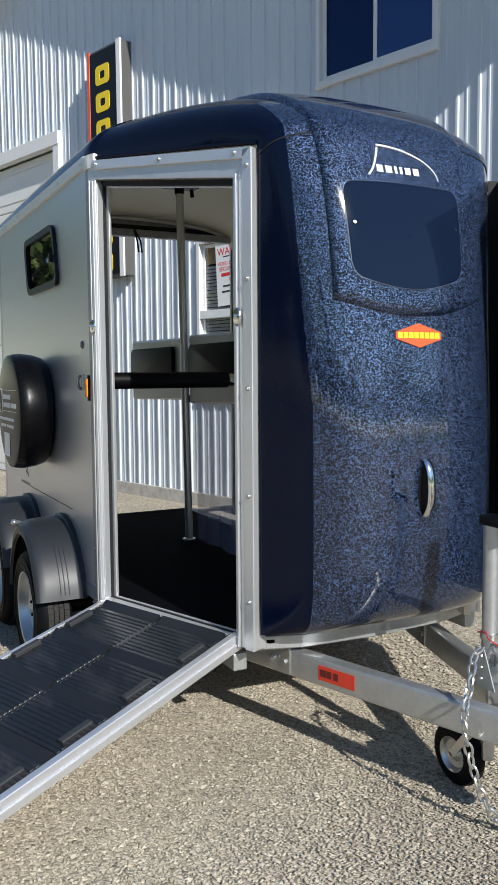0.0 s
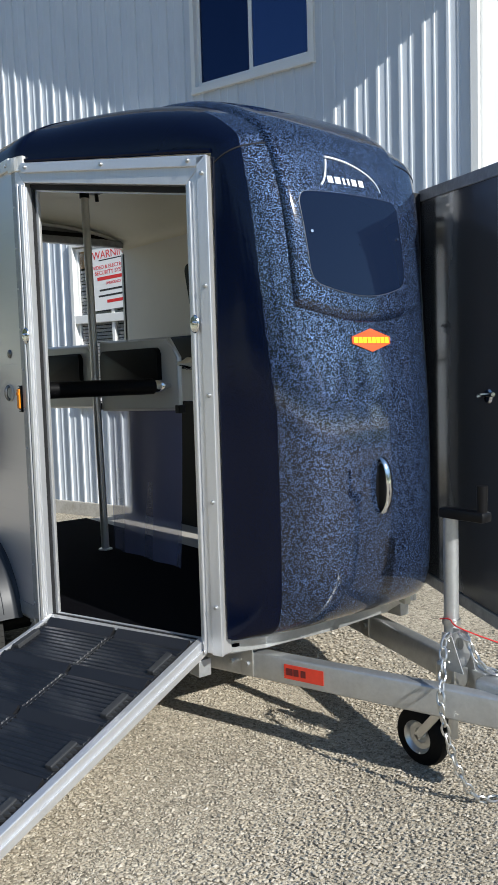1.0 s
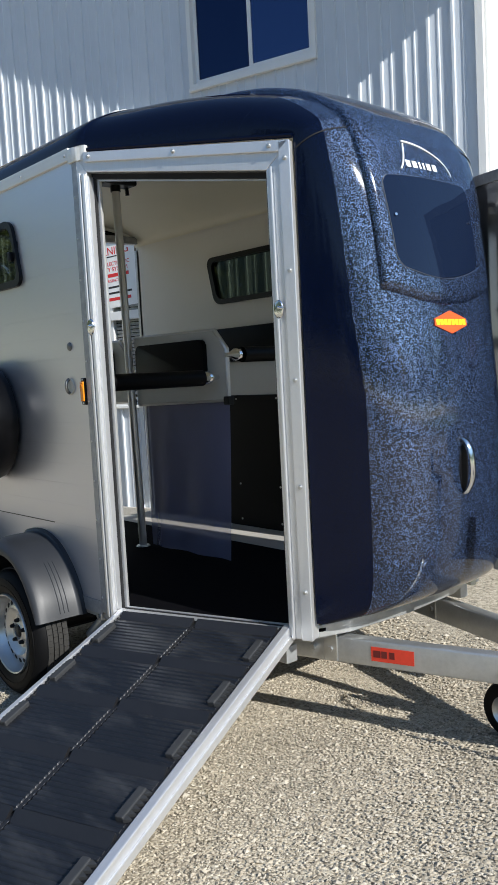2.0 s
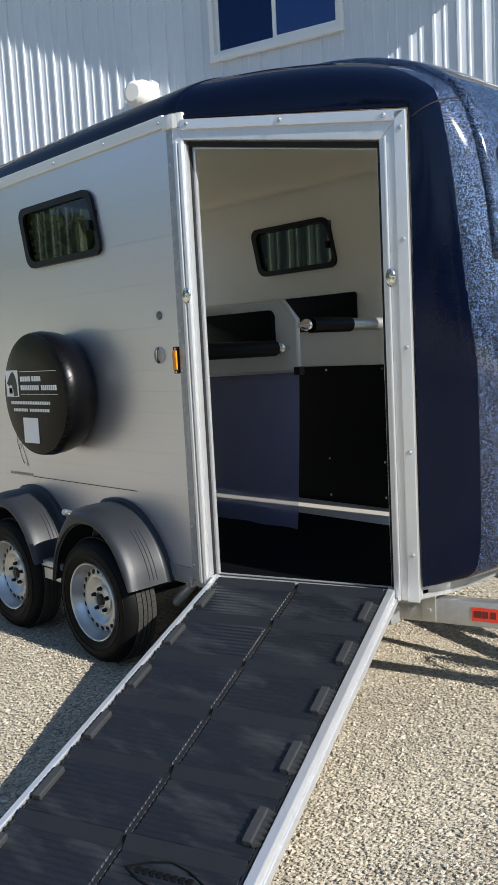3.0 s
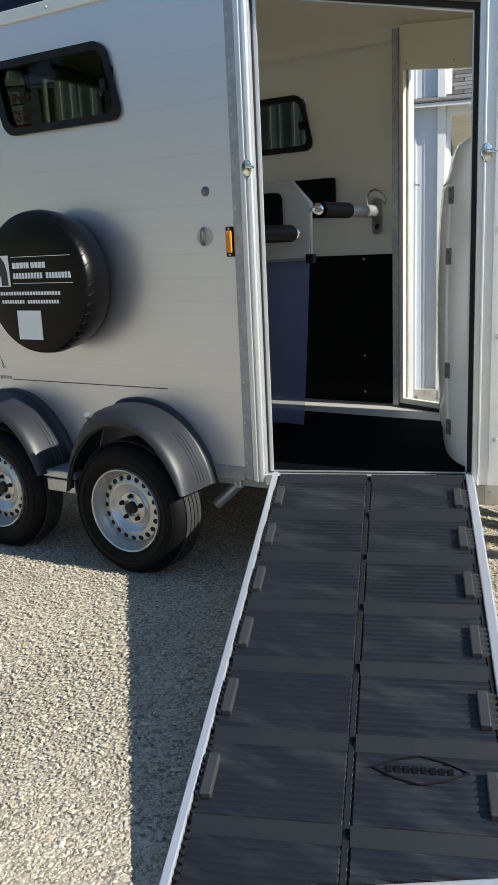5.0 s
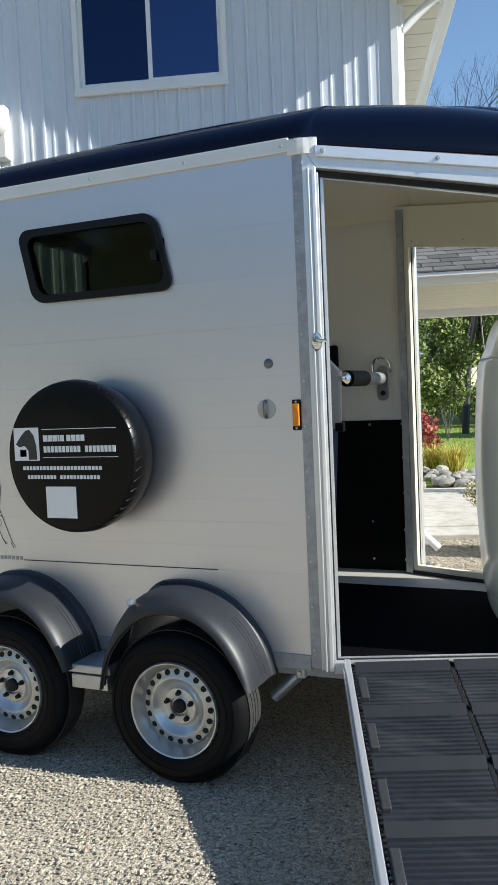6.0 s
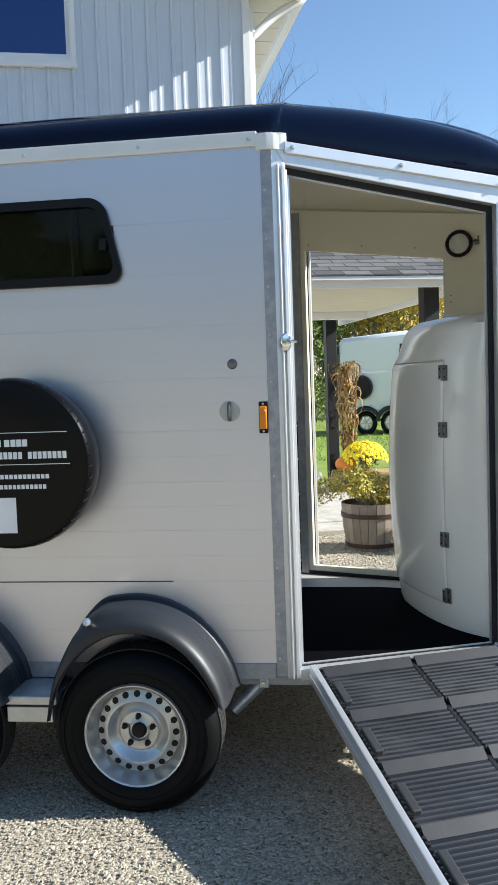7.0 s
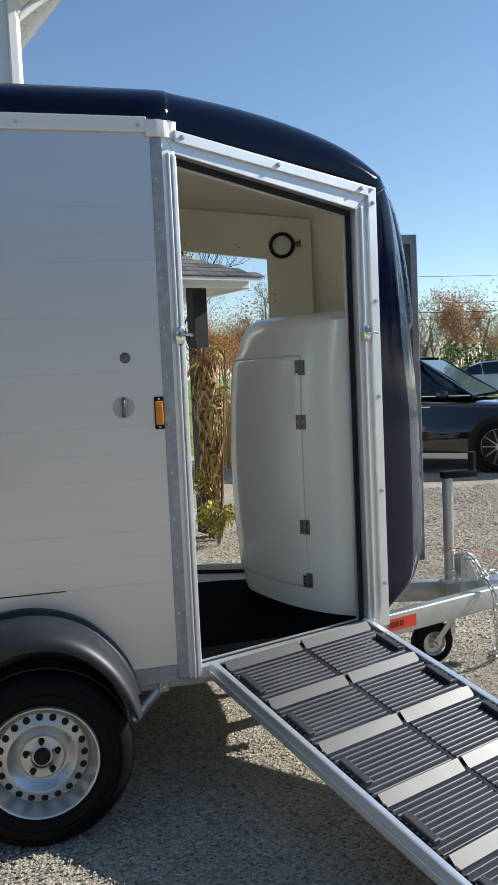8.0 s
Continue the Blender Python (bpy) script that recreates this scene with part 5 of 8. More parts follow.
def spare_cover():
    c = (-1.102, 1.315)
    r = 0.318
    m = pose(c[0], 0.0, c[1], 90)
    bm = bmesh.new()
    lathe(bm, [(0, 0.203), (0.15, 0.203), (r - 0.035, 0.201), (r - 0.012, 0.196), (r, 0.180), (r + 0.006, 0.14), (r - 0.002, 0.07), (r - 0.018, 0.02), (r - 0.05, 0.004)], 64, m)
    cov = part("spare_wheel", bm, M["cover"], trailer, "black vinyl covered spare wheel", smooth=40)
    bm = bmesh.new()
    ring = [m @ Vector(((r - 0.008) * math.cos(2 * math.pi * k / 64), (r - 0.008) * math.sin(2 * math.pi * k / 64), 0.192)) for k in range(65)]
    tube(bm, ring, 0.004, 6)
    part("piping", bm, M["cover"], cov)
    for k in range(20):
        a = radians(-75 + k * 8)
        bm = bmesh.new()
        p, q = m @ Vector(((r - 0.002) * math.cos(a), (r - 0.002) * math.sin(a), 0.188)), m @ Vector(((r + 0.004) * math.cos(a + 0.06), (r + 0.004) * math.sin(a + 0.06), 0.15))
        rod(bm, p, q, 0.0025, 0.0008, 6)
        part("pleat", bm, M["cover"], cov)
    F = Matrix.Translation((c[0], -0.2035, c[1])) @ Matrix(((1, 0, 0, 0), (0, 0, -1, 0), (0, 1, 0, 0), (0, 0, 0, 1)))

    wide = lambda x: -0.145 + (x + 0.155) * 1.126

    def bar(x0, z0, x1, z1, mt, label=""):
        b = bmesh.new()
        x0, x1 = wide(x0), wide(x1)
        box(b, (x0, z0, 0), (x1, z1, 0.0012), 0, F)
        part("print", b, mt, cov, label)

    bar(-0.27, -0.012, -0.155, 0.128, M["white"], "white printed square")
    # dark horse head shape on the square
    bm = bmesh.new()
    prism(bm, [(wide(x), z) for x, z in ((-0.262, 0.058), (-0.235, 0.095), (-0.215, 0.115), (-0.197, 0.12), (-0.178, 0.095), (-0.168, 0.05), (-0.166, -0.008), (-0.205, -0.008), (-0.205, 0.03), (-0.222, 0.052), (-0.245, 0.045))], 0.0014, 0.0022, F)
    part("print", bm, M["ink"], cov)
    bar(-0.245, 0.005, -0.215, 0.035, M["redink"])
    bar(-0.14, 0.118, 0.185, 0.1205, M["white"])
    bar(-0.14, 0.0, 0.19, 0.0025, M["white"])
    for x0, w in ((-0.135, 0.02), (-0.112, 0.017), (-0.092, 0.02), (-0.069, 0.008), (-0.058, 0.017), (-0.03, 0.018), (-0.008, 0.017), (0.012, 0.017), (0.032, 0.017)):
        bar(x0, 0.068, x0 + w, 0.094, M["white"])
    for i in range(19):
        if i != 10:
            bar(-0.135 + i * 0.0168, 0.022, -0.135 + i * 0.0168 + 0.0128, 0.048, M["white"])
    for i in range(23):
        bar(-0.235 + i * 0.0155, -0.052, -0.235 + i * 0.0155 + 0.0115, -0.036, M["white"])
    for i in range(22):
        if i != 9:
            bar(-0.215 + i * 0.0148, -0.09, -0.215 + i * 0.0148 + 0.0108, -0.074, M["white"])
    bar(-0.135, -0.255, 0.0, -0.122, M["white"], "plain white sticker")


M["pale_plastic"] = material("pale beige plastic", (0.52, 0.50, 0.43), 0.4, 0, 0.06, 20)


def side_fittings():
    bm = bmesh.new()
    lathe(bm, [(0, 0.008), (0.012, 0.008), (0.018, 0.004), (0.02, 0)], 20, pose(-0.272, 0.0, 1.662, 90))
    part("lock", bm, M["hinge"], trailer, "round chrome lock", smooth=40)
    bm = bmesh.new()
    lathe(bm, [(0, 0.002), (0.022, 0.004), (0.036, 0.006), (0.04, 0)], 24, pose(-0.288, 0.0, 1.482, 90))
    dish = part("tie_dish", bm, M["pale_plastic"], trailer, "pale round dish with a steel grip", smooth=40)
    bm = bmesh.new()
    grip = [Vector((-0.288, -0.006 - 0.016 * math.sin(math.pi * k / 12), 1.482 + 0.031 * math.cos(math.pi * k / 12))) for k in range(13)]
    tube(bm, grip, 0.0075, 8)
    part("grip", bm, M["hinge"], dish, "dull steel grip bar", smooth=40)
    bm = bmesh.new()
    box(bm, (-0.176, -0.012, 1.396), (-0.142, 0.0, 1.516), 0.004)
    base = part("reflector", bm, M["black_plastic"], trailer, "amber side reflector")
    bm = bmesh.new()
    box(bm, (-0.173, -0.020, 1.412), (-0.145, -0.010, 1.500), 0.004)
    lens = part("lens", bm, M["amber"], base, "amber lens")
    bm = bmesh.new()
    tube(bm, [(-0.159 + 0.0095 * math.cos(a), -0.0205, 1.478 + 0.0095 * math.sin(a)) for a in [math.pi * k / 10 for k in range(21)]], 0.0018, 6)
    part("lens_ring", bm, M["amber"], lens)
    for z in (1.404, 1.508):
        bm = bmesh.new()
        lathe(bm, [(0, 0.003), (0.004, 0.0025), (0.005, 0)], 10, pose(-0.159, -0.012, z, 90))
        part("screw", bm, M["steel"], base)
    bm = bmesh.new()
    box(bm, (-1.53, -0.0012, 0.8235), (-0.534, 0.0008, 0.8275))
    part("decal_line", bm, M["ink"], trailer, "thin dark line decal")
    # thin line drawing of two legs and the small word shape below it
    bm = bmesh.new()
    for pts in (((-1.66, 1.26), (-1.64, 1.16), (-1.655, 1.06), (-1.63, 1.0), (-1.61, 0.95), (-1.59, 0.905), (-1.575, 0.889)), ((-1.70, 1.20), (-1.685, 1.08), (-1.69, 1.02), (-1.66, 0.955), (-1.645, 0.92), (-1.625, 0.90)),
                ((-1.69, 1.03), (-1.66, 1.035), (-1.635, 1.02)), ((-1.675, 1.0), (-1.65, 1.012), (-1.648, 0.985), (-1.668, 0.978), (-1.675, 1.0)), ((-1.60, 0.905), (-1.585, 0.88), (-1.572, 0.888)), ((-1.645, 0.922), (-1.63, 0.895), (-1.618, 0.903))):
        tube(bm, [(a, -0.0006, z) for a, z in pts], 0.0011, 4)
    part("decal_drawing", bm, M["ink"], trailer, "thin dark line drawing decal")
    bm = bmesh.new()
    for i in range(12):
        box(bm, (-1.80 + i * 0.0225, -0.0010, 0.825), (-1.785 + i * 0.0225, 0.0008, 0.842))
    part("decal_lettering", bm, M["strip"], trailer, "small grey word shaped decal")
    # step plate between the wheels and the leg by the corner
    bm = bmesh.new()
    box(bm, (-1.17, -0.2, 0.40), (-0.96, 0.02, 0.435), 0.006)
    box(bm, (-1.16, -0.19, 0.33), (-0.98, 0.02, 0.39), 0.004)
    part("step", bm, M["galv"], trailer, "galvanised step plate")
    bm = bmesh.new()
    rod(bm, (-0.32, 0.03, 0.30), (-0.185, 0.055, 0.425), 0.024, seg=14)
    leg = part("corner_leg", bm, M["galv"], trailer, "folded galvanised support leg", smooth=40)
    bm = bmesh.new()
    box(bm, (-0.215, 0.012, 0.395), (-0.175, 0.07, 0.437), 0.005)
    part("bracket", bm, M["galv"], leg)
    bm = bmesh.new()
    lathe(bm, [(0, 0.012), (0.008, 0.011), (0.010, 0.0)], 6, pose(-0.195, 0.012, 0.418, 90))
    part("bolt", bm, M["steel"], leg)


def build_inside():
    # kick board and padding on the far wall
    bm = bmesh.new()
    box(bm, (REAR + 0.06, 1.772, 0.452), (-0.13, 1.788, 1.355), 0.003)
    kick = part("kick_board", bm, M["kick"], trailer, "black kick board")
    for x in (-1.7, -1.2, -0.8, -0.35, -0.155):
        for z in (0.50, 0.745, 1.33) if x < -0.2 else (0.50, 0.70, 0.92, 1.13, 1.33):
            bm = bmesh.new()
            lathe(bm, [(0, 0.005), (0.006, 0.004), (0.008, 0)], 8, pose(x, 1.772, z + (0.02 if x > -0.5 and z < 0.7 else 0), 90))
            part("screw", bm, M["steel"], kick)
    bm = bmesh.new()
    box(bm, (-1.9, 1.745, 1.585), (-0.53, 1.789, 1.815), 0.014, seg=3)
    part("wall_pad", bm, M["vinyl"], trailer, "black padded panel", smooth=40)
    bm = bmesh.new()
    box(bm, (REAR + 0.06, 0.026, 0.452), (-0.13, 0.040, 1.355), 0.003)
    part("kick_board", bm, M["kick"], trailer, "black kick board")
    # middle post
    px, py = -1.16, 0.915
    bm = bmesh.new()
    rod(bm, (px, py, 0.455), (px, py - 0.036, 2.70), 0.024, seg=18)
    post = part("middle_post", bm, M["alu"], trailer, "aluminium middle post", smooth=40)
    bm = bmesh.new()
    lathe(bm, [(0, 0.02), (0.04, 0.018), (0.05, 0.0)], 16, pose(px, py, 0.455))
    part("foot", bm, M["steel"], post)
    bm = bmesh.new()
    py -= 0.036
    box(bm, (px - 0.06, py - 0.10, 2.655), (px + 0.06, py + 0.12, 2.715), 0.012)
    rod(bm, (px, py, 2.62), (px, py, 2.69), 0.03, seg=14)
    tube(bm, [(px, py + 0.05, 2.69), (px - 0.01, py + 0.085, 2.66), (px - 0.01, py + 0.09, 2.61)], 0.012, 6)
    part("head_bracket", bm, M["black_plastic"], post)
    # divider boards with pads, before and behind the post
    py = 0.93
    for x0, x1 in ((-1.12, -0.27), (-2.2, -1.20)):
        bm = bmesh.new()
        pts = [(x0, 1.345), (x1, 1.365), (x1, 1.635), (x1 - 0.09, 1.735), (x0, 1.745)]
        prism(bm, pts, py - 0.016, py + 0.016, FLAT, 0.004)
        dv = part("divider", bm, M["dividerboard"], trailer, "grey divider board with black pads")
        for s in (-1, 1):
            bm = bmesh.new()
            a, b = sorted((py + s * 0.016, py + s * 0.045))
            prism(bm, rounded(x0 + 0.05, 1.45, x1 - 0.15, 1.695, 0.03), a, b, FLAT, 0.008)
            part("pad", bm, M["vinyl"], dv, smooth=40)
        bm = bmesh.new()
        tube(bm, [(x0, py, 1.345), (x1, py, 1.365), (x1 + 0.002, py, 1.635), (x1 - 0.09, py, 1.737), (x0, py, 1.747)], 0.012, 8)
        part("edge_tube", bm, M["alu"], dv, smooth=40)
        bm = bmesh.new()
        box(bm, (x1 - 0.025, py - 0.022, 1.338), (x1 + 0.018, py + 0.022, 1.383), 0.006)
        part("corner_cap", bm, M["black_plastic"], dv)
        # hanging plastic sheet
        bm = bmesh.new()
        n = 16
        rows = []
        for j in range(9):
            z = 1.355 - j * 0.11
            rows.append([(x0 + (x1 - 0.02 - x0) * i / n - 0.06 * (j / 8) * (i / n), py + 0.02 + 0.012 * math.sin(i * 0.9 + j * 0.2) * j / 8, z) for i in range(n + 1)])
        grid(bm, rows)
        bmesh.ops.solidify(bm, geom=list(bm.faces), thickness=0.003)
        if x1 > -1:
            part("curtain", bm, M["curtain"], dv, "hanging bluish plastic sheet with sky sheen in its colour", smooth=60)
        else:
            bm.free()
    # breast bars
    for (a, b, steel_end) in (((-0.26, YC + 0.02, 1.602), (-0.26, 1.775, 1.602), True), ((-0.31, 0.035, 1.487), (-0.31, YC + 0.0, 1.487), False)):
        a, b = Vector(a), Vector(b)
        d = (b - a).normalized()
        bm = bmesh.new()
        rod(bm, a + d * 0.1, b - d * 0.06, 0.036 if steel_end else 0.024, seg=18)
        bar = part("breast_bar", bm, M["galv"], trailer, "padded breast bar", smooth=40)
        bm = bmesh.new()
        if steel_end:
            rod(bm, a + d * 0.10, a + d * 0.43, 0.042, seg=18)
        else:
            rod(bm, a + d * 0.03, b - d * 0.12, 0.042, seg=18)
        part("sleeve", bm, M["vinyl"], bar, "black padded sleeve", smooth=40)
        bm = bmesh.new()
        e = a if steel_end else b - d * 0.12
        lathe(bm, [(0, 0), (0.022, 0.0), (0.034, 0.02), (0.034, 0.05), (0.018, 0.075), (0.012, 0.11), (0, 0.11)], 14, axis(e + d * (0.1 if steel_end else 0), e + d * (-0.1 if steel_end else 0.2))[0])
        part("end_fitting", bm, M["chrome"], bar, smooth=40)
    # slotted wall plate and ring for the bar
    bm = bmesh.new()
    prism(bm, rounded(-0.295, 1.47, -0.23, 1.68, 0.03), 1.772, 1.789, FLAT)
    pl = part("bar_plate", bm, M["steel"], trailer, "slotted steel bar plate", smooth=40)
    bm = bmesh.new()
    tube(bm, [(x, y, z - 0.09) for x, y, z in ((-0.318, 1.775, 1.73), (-0.318, 1.765, 1.775), (-0.298, 1.755, 1.805), (-0.265, 1.752, 1.815), (-0.233, 1.755, 1.805), (-0.213, 1.765, 1.775), (-0.213, 1.775, 1.73))], 0.007, 8)
    part("ring", bm, M["chrome"], pl, smooth=40)
    # dark disc laid on the plate, painting the shade of a slot
    bm = bmesh.new()
    lathe(bm, [(0, 0.004), (0.014, 0.004), (0.016, 0)], 12, pose(-0.262, 1.772, 1.515, 90))
    part("slot", bm, M["dark"], pl)
    # front tack cabinet
    plan = spline([(0.84, 0.375, 0), (0.70, 0.44, 0), (0.57, 0.575, 0), (0.46, 0.78, 0), (0.375, 1.05, 0), (0.385, 1.18, 0), (0.47, 1.30, 0), (0.66, 1.40, 0), (0.84, 1.44, 0)], 4)
    mid = Vector((0.95, YC, 0))
    bulge = lambda z: -0.008 + 0.072 * ((z - 1.12) / 0.65) ** 2
    levels = [(0.468, bulge(0.468) + 0.012)] + [(0.50 + 0.04 * k, bulge(0.50 + 0.04 * k)) for k in range(30)] + [(1.70, 0.078), (1.74, 0.098), (1.78, 0.122), (1.81, 0.148), (1.835, 0.185), (1.855, 0.26), (1.862, 0.4), (1.865, 0.8)]
    lv = [(z, s) for z, s in levels]

    def face(z, s, out=0.0):
        # the sideways bulge grows towards the free end of the cabinet
        row = []
        for i, p in enumerate(plan):
            w = min(1, max(0, (i - 3) / 12))
            q = p.lerp(mid, s * (0.25 + 0.75 * w) if z < 1.83 else s)
            row.append(Vector((q.x, q.y, z)))
        return row

    bm = bmesh.new()
    grid(bm, [face(z, s) for z, s in lv])
    cab = part("tack_cabinet", bm, M["cabinet"], trailer, "glossy white moulded tack cabinet", smooth=60)
    # cabinet door edge: groove on top and down the hinge line
    bm = bmesh.new()

    def onface(i, z):
        for (za, sa), (zb, sb) in zip(lv, lv[1:]):
            if za <= z <= zb:
                t = (z - za) / (zb - za)
                a, b = face(za, sa), face(zb, sb)
                j, u = int(i), i - int(i)
                return a[j].lerp(a[min(j + 1, len(a) - 1)], u).lerp(b[j].lerp(b[min(j + 1, len(b) - 1)], u), t)
        return plan[int(i)]

    def proud(i, z, d):
        p = onface(i, z)
        n = onface(i + 0.3, z) - onface(i - 0.3, z)
        n = Vector((n.y, -n.x, 0)).normalized()
        return p + n * (d if n.dot(p - mid) > 0 else -d)

    zs = [0.575, 0.578, 0.585, 0.60] + [0.65 + 0.098 * k for k in range(10)] + [1.632, 1.645, 1.651, 1.654]
    iss = [8.0, 8.03, 8.08, 8.2] + [8.6 + 0.8 * k for k in range(16)]
    grid(bm, [[proud(i, z, 0.0005 + 0.008 * min(1, 8 * min(i - 8, 1 / 8), 60 * min(z - 0.575, 1.654 - z)) ** 0.5) for i in iss] for z in zs])
    part("door", bm, M["cabinet"], cab, "white moulded cabinet door", smooth=50)
    # the bevel's highlight along the groove is put in as pale tubes
    bm = bmesh.new()
    tube(bm, [proud(8 + k * 0.6, 1.659, 0.001) for k in range(22)], 0.0035, 6)
    tube(bm, [proud(7.95, 0.58 + k * 0.1077, 0.0) for k in range(11)], 0.003, 6)
    part("door_groove", bm, M["groove"], cab, smooth=40)
    for z in (1.604, 1.355, 0.868, 0.615):
        bm = bmesh.new()
        p = onface(8, z)
        t = (onface(8.6, z) - onface(7.4, z)).normalized()
        k = Matrix(((t.x, t.y, 0, p.x), (t.y, -t.x, 0, p.y), (0, 0, 1, p.z), (0, 0, 0, 1)))
        nside = 1 if (k.to_3x3() @ Vector((0, 1, 0))).dot(p - mid) > 0 else -1
        for x0 in (-0.026, 0.004):
            box(bm, (x0, min(0, nside * 0.009), -0.034), (x0 + 0.022, max(0, nside * 0.009), 0.034), 0.002, k)
        rod(bm, k @ Vector((0, nside * 0.008, -0.034)), k @ Vector((0, nside * 0.008, 0.034)), 0.007, seg=8)
        hg = part("hinge", bm, M["hinge"], cab, "grey steel hinge")
        for x in (-0.015, 0.015):
            for dz in (-0.018, 0.018):
                bm = bmesh.new()
                lathe(bm, [(0, 0.011), (0.004, 0.0105), (0.0045, 0.008)], 8, k @ pose(x, 0, dz, -90 * nside))
                part("screw", bm, M["dark"], hg)
    # round lamp beside the far doorway
    K = DOOR @ FLAT
    tp = lambda a: 2.335 - 0.155 * a
    bm = bmesh.new()
    ring_prism(bm, [(-0.12, 0.455), (1.0, 0.455), (1.0, 2.42), (-0.12, 2.58)], [(-0.045, 0.505), (0.752, 0.505), (0.752, tp(0.752)), (-0.045, tp(-0.045))], 0.055, 0.085, K)
    part("door_lining", mirrored(bm), M["cream"], trailer, "cream lining round the far doorway")
    bm = bmesh.new()
    prism(bm, [(-0.115, 0.4535), (0.9, 0.4535), (0.9, 0.474), (-0.115, 0.474)], 0.0855, 0.094, K, 0.002)
    part("threshold_seal", mirrored(bm), M["seal"], trailer, "black seal along the far doorway's foot")
    for a, z in ((0.79, 2.02), (0.79, 1.985), (-0.02, 2.37), (0.3, 2.33), (0.6, 2.29)):
        bm = bmesh.new()
        lathe(bm, [(0, 0.003), (0.003, 0.0025), (0.0045, 0)], 8, DOOR @ pose(a, 0.085, z, -90))
        part("lining_screw", mirrored(bm), M["hinge"], trailer)
    bm = bmesh.new()
    prism(bm, [(-0.118, 0.456), (-0.072, 0.456), (-0.072, 2.56), (-0.118, 2.56)], 0.0865, 0.096, K, 0.002)
    part("corner_profile", mirrored(bm), M["strip"], trailer, "grey corner profile")
    lm = Matrix.Translation(Vector((0.763, 2 * YC - 0.405, 2.285))) @ Matrix(((DU.x, 0, -DU.y, 0), (-DU.y, 0, -DU.x, 0), (0, 1, 0, 0), (0, 0, 0, 1)))
    bm = bmesh.new()
    lathe(bm, [(0.058, 0), (0.07, 0.004), (0.072, 0.02), (0.066, 0.03), (0.056, 0.03), (0.052, 0.02)], 32, lm)
    lamp_part = part("round_lamp", bm, M["black_plastic"], trailer, "round lamp with black rim", smooth=40)
    bm = bmesh.new()
    lathe(bm, [(0, 0.018), (0.03, 0.017), (0.055, 0.012)], 32, lm)
    part("lens", bm, M["lens"], lamp_part, "frosted lens", smooth=40)
    bm = bmesh.new()
    tube(bm, [lm @ Vector(p) for p in ((0.066, 0.0, 0.012), (0.085, 0.012, 0.02), (0.10, 0.006, 0.012), (0.098, 0.03, 0.006))], 0.004, 6)
    box(bm, (0.078, -0.012, 0.0), (0.104, 0.014, 0.012), 0.002, lm)
    part("clip", bm, M["hinge"], lamp_part, "small wire clip")


M["groove"] = material("pale bevel highlight", (0.60, 0.585, 0.53), 0.5)
M["lens"] = material("frosted lamp lens", (0.75, 0.73, 0.66), 0.25, 0, 0.1, 40, bump=0.4, bump_scale=120, bump_dist=0.002)


def build_far_door():
    """Door of the far side, swung forward past the nose."""
    a, b = Vector((0.80, 1.62, 0)), Vector((1.50, 1.27, 0))
    d = (b - a).normalized()
    n = Vector((d.y, -d.x, 0))
    k = Matrix(((d.x, n.x, 0, a.x), (d.y, n.y, 0, a.y), (0, 0, 1, 0), (0, 0, 0, 1)))  # y towards the nose
    w = (b - a).length
    bm = bmesh.new()
    prism(bm, [(0, 0.50), (w, 0.48), (w, 2.315), (0, 2.37)], -0.03, 0.0, k @ FLAT, 0.003)
    dr = part("far_door", bm, M["plank2"], trailer, "open satin grey side door swung forward")
    for q in ([(0, 2.325), (w, 2.27), (w, 2.32), (0, 2.375)], [(0, 0.495), (w, 0.475), (w, 0.53), (0, 0.55)], [(w - 0.03, 0.48), (w + 0.006, 0.48), (w + 0.006, 2.32), (w - 0.03, 2.32)]):
        bm = bmesh.new()
        prism(bm, q, -0.034, 0.008, k @ FLAT, 0.002)
        part("door_edge", bm, M["strip"], dr)
    # unseen black strip added so the door mirrors dark beside its hinge
    bm = bmesh.new()
    prism(bm, [(0.785, 1.555), (0.805, 1.545), (0.815, 1.60), (0.80, 1.625)], 0.50, 2.36)
    part("hinge_profile", bm, M["seal"], dr, "black strip added to close the hinge gap")
    bm = bmesh.new()
    lathe(bm, [(0, 0.012), (0.025, 0.01), (0.03, 0)], 16, k @ pose(w - 0.12, 0.0, 1.42, -90))
    tube(bm, [k @ Vector(p) for p in ((w - 0.17, 0.02, 1.42), (w - 0.12, 0.03, 1.425), (w - 0.02, 0.035, 1.43))], 0.009, 8)
    part("door_latch", bm, M["chrome"], dr, "chrome door latch", smooth=40)


M["plank2"] = material("satin grey door skin", (0.17, 0.175, 0.185), 0.14, 0.6, 0.08, 3, spec=0.5, rough_vary=0.05)


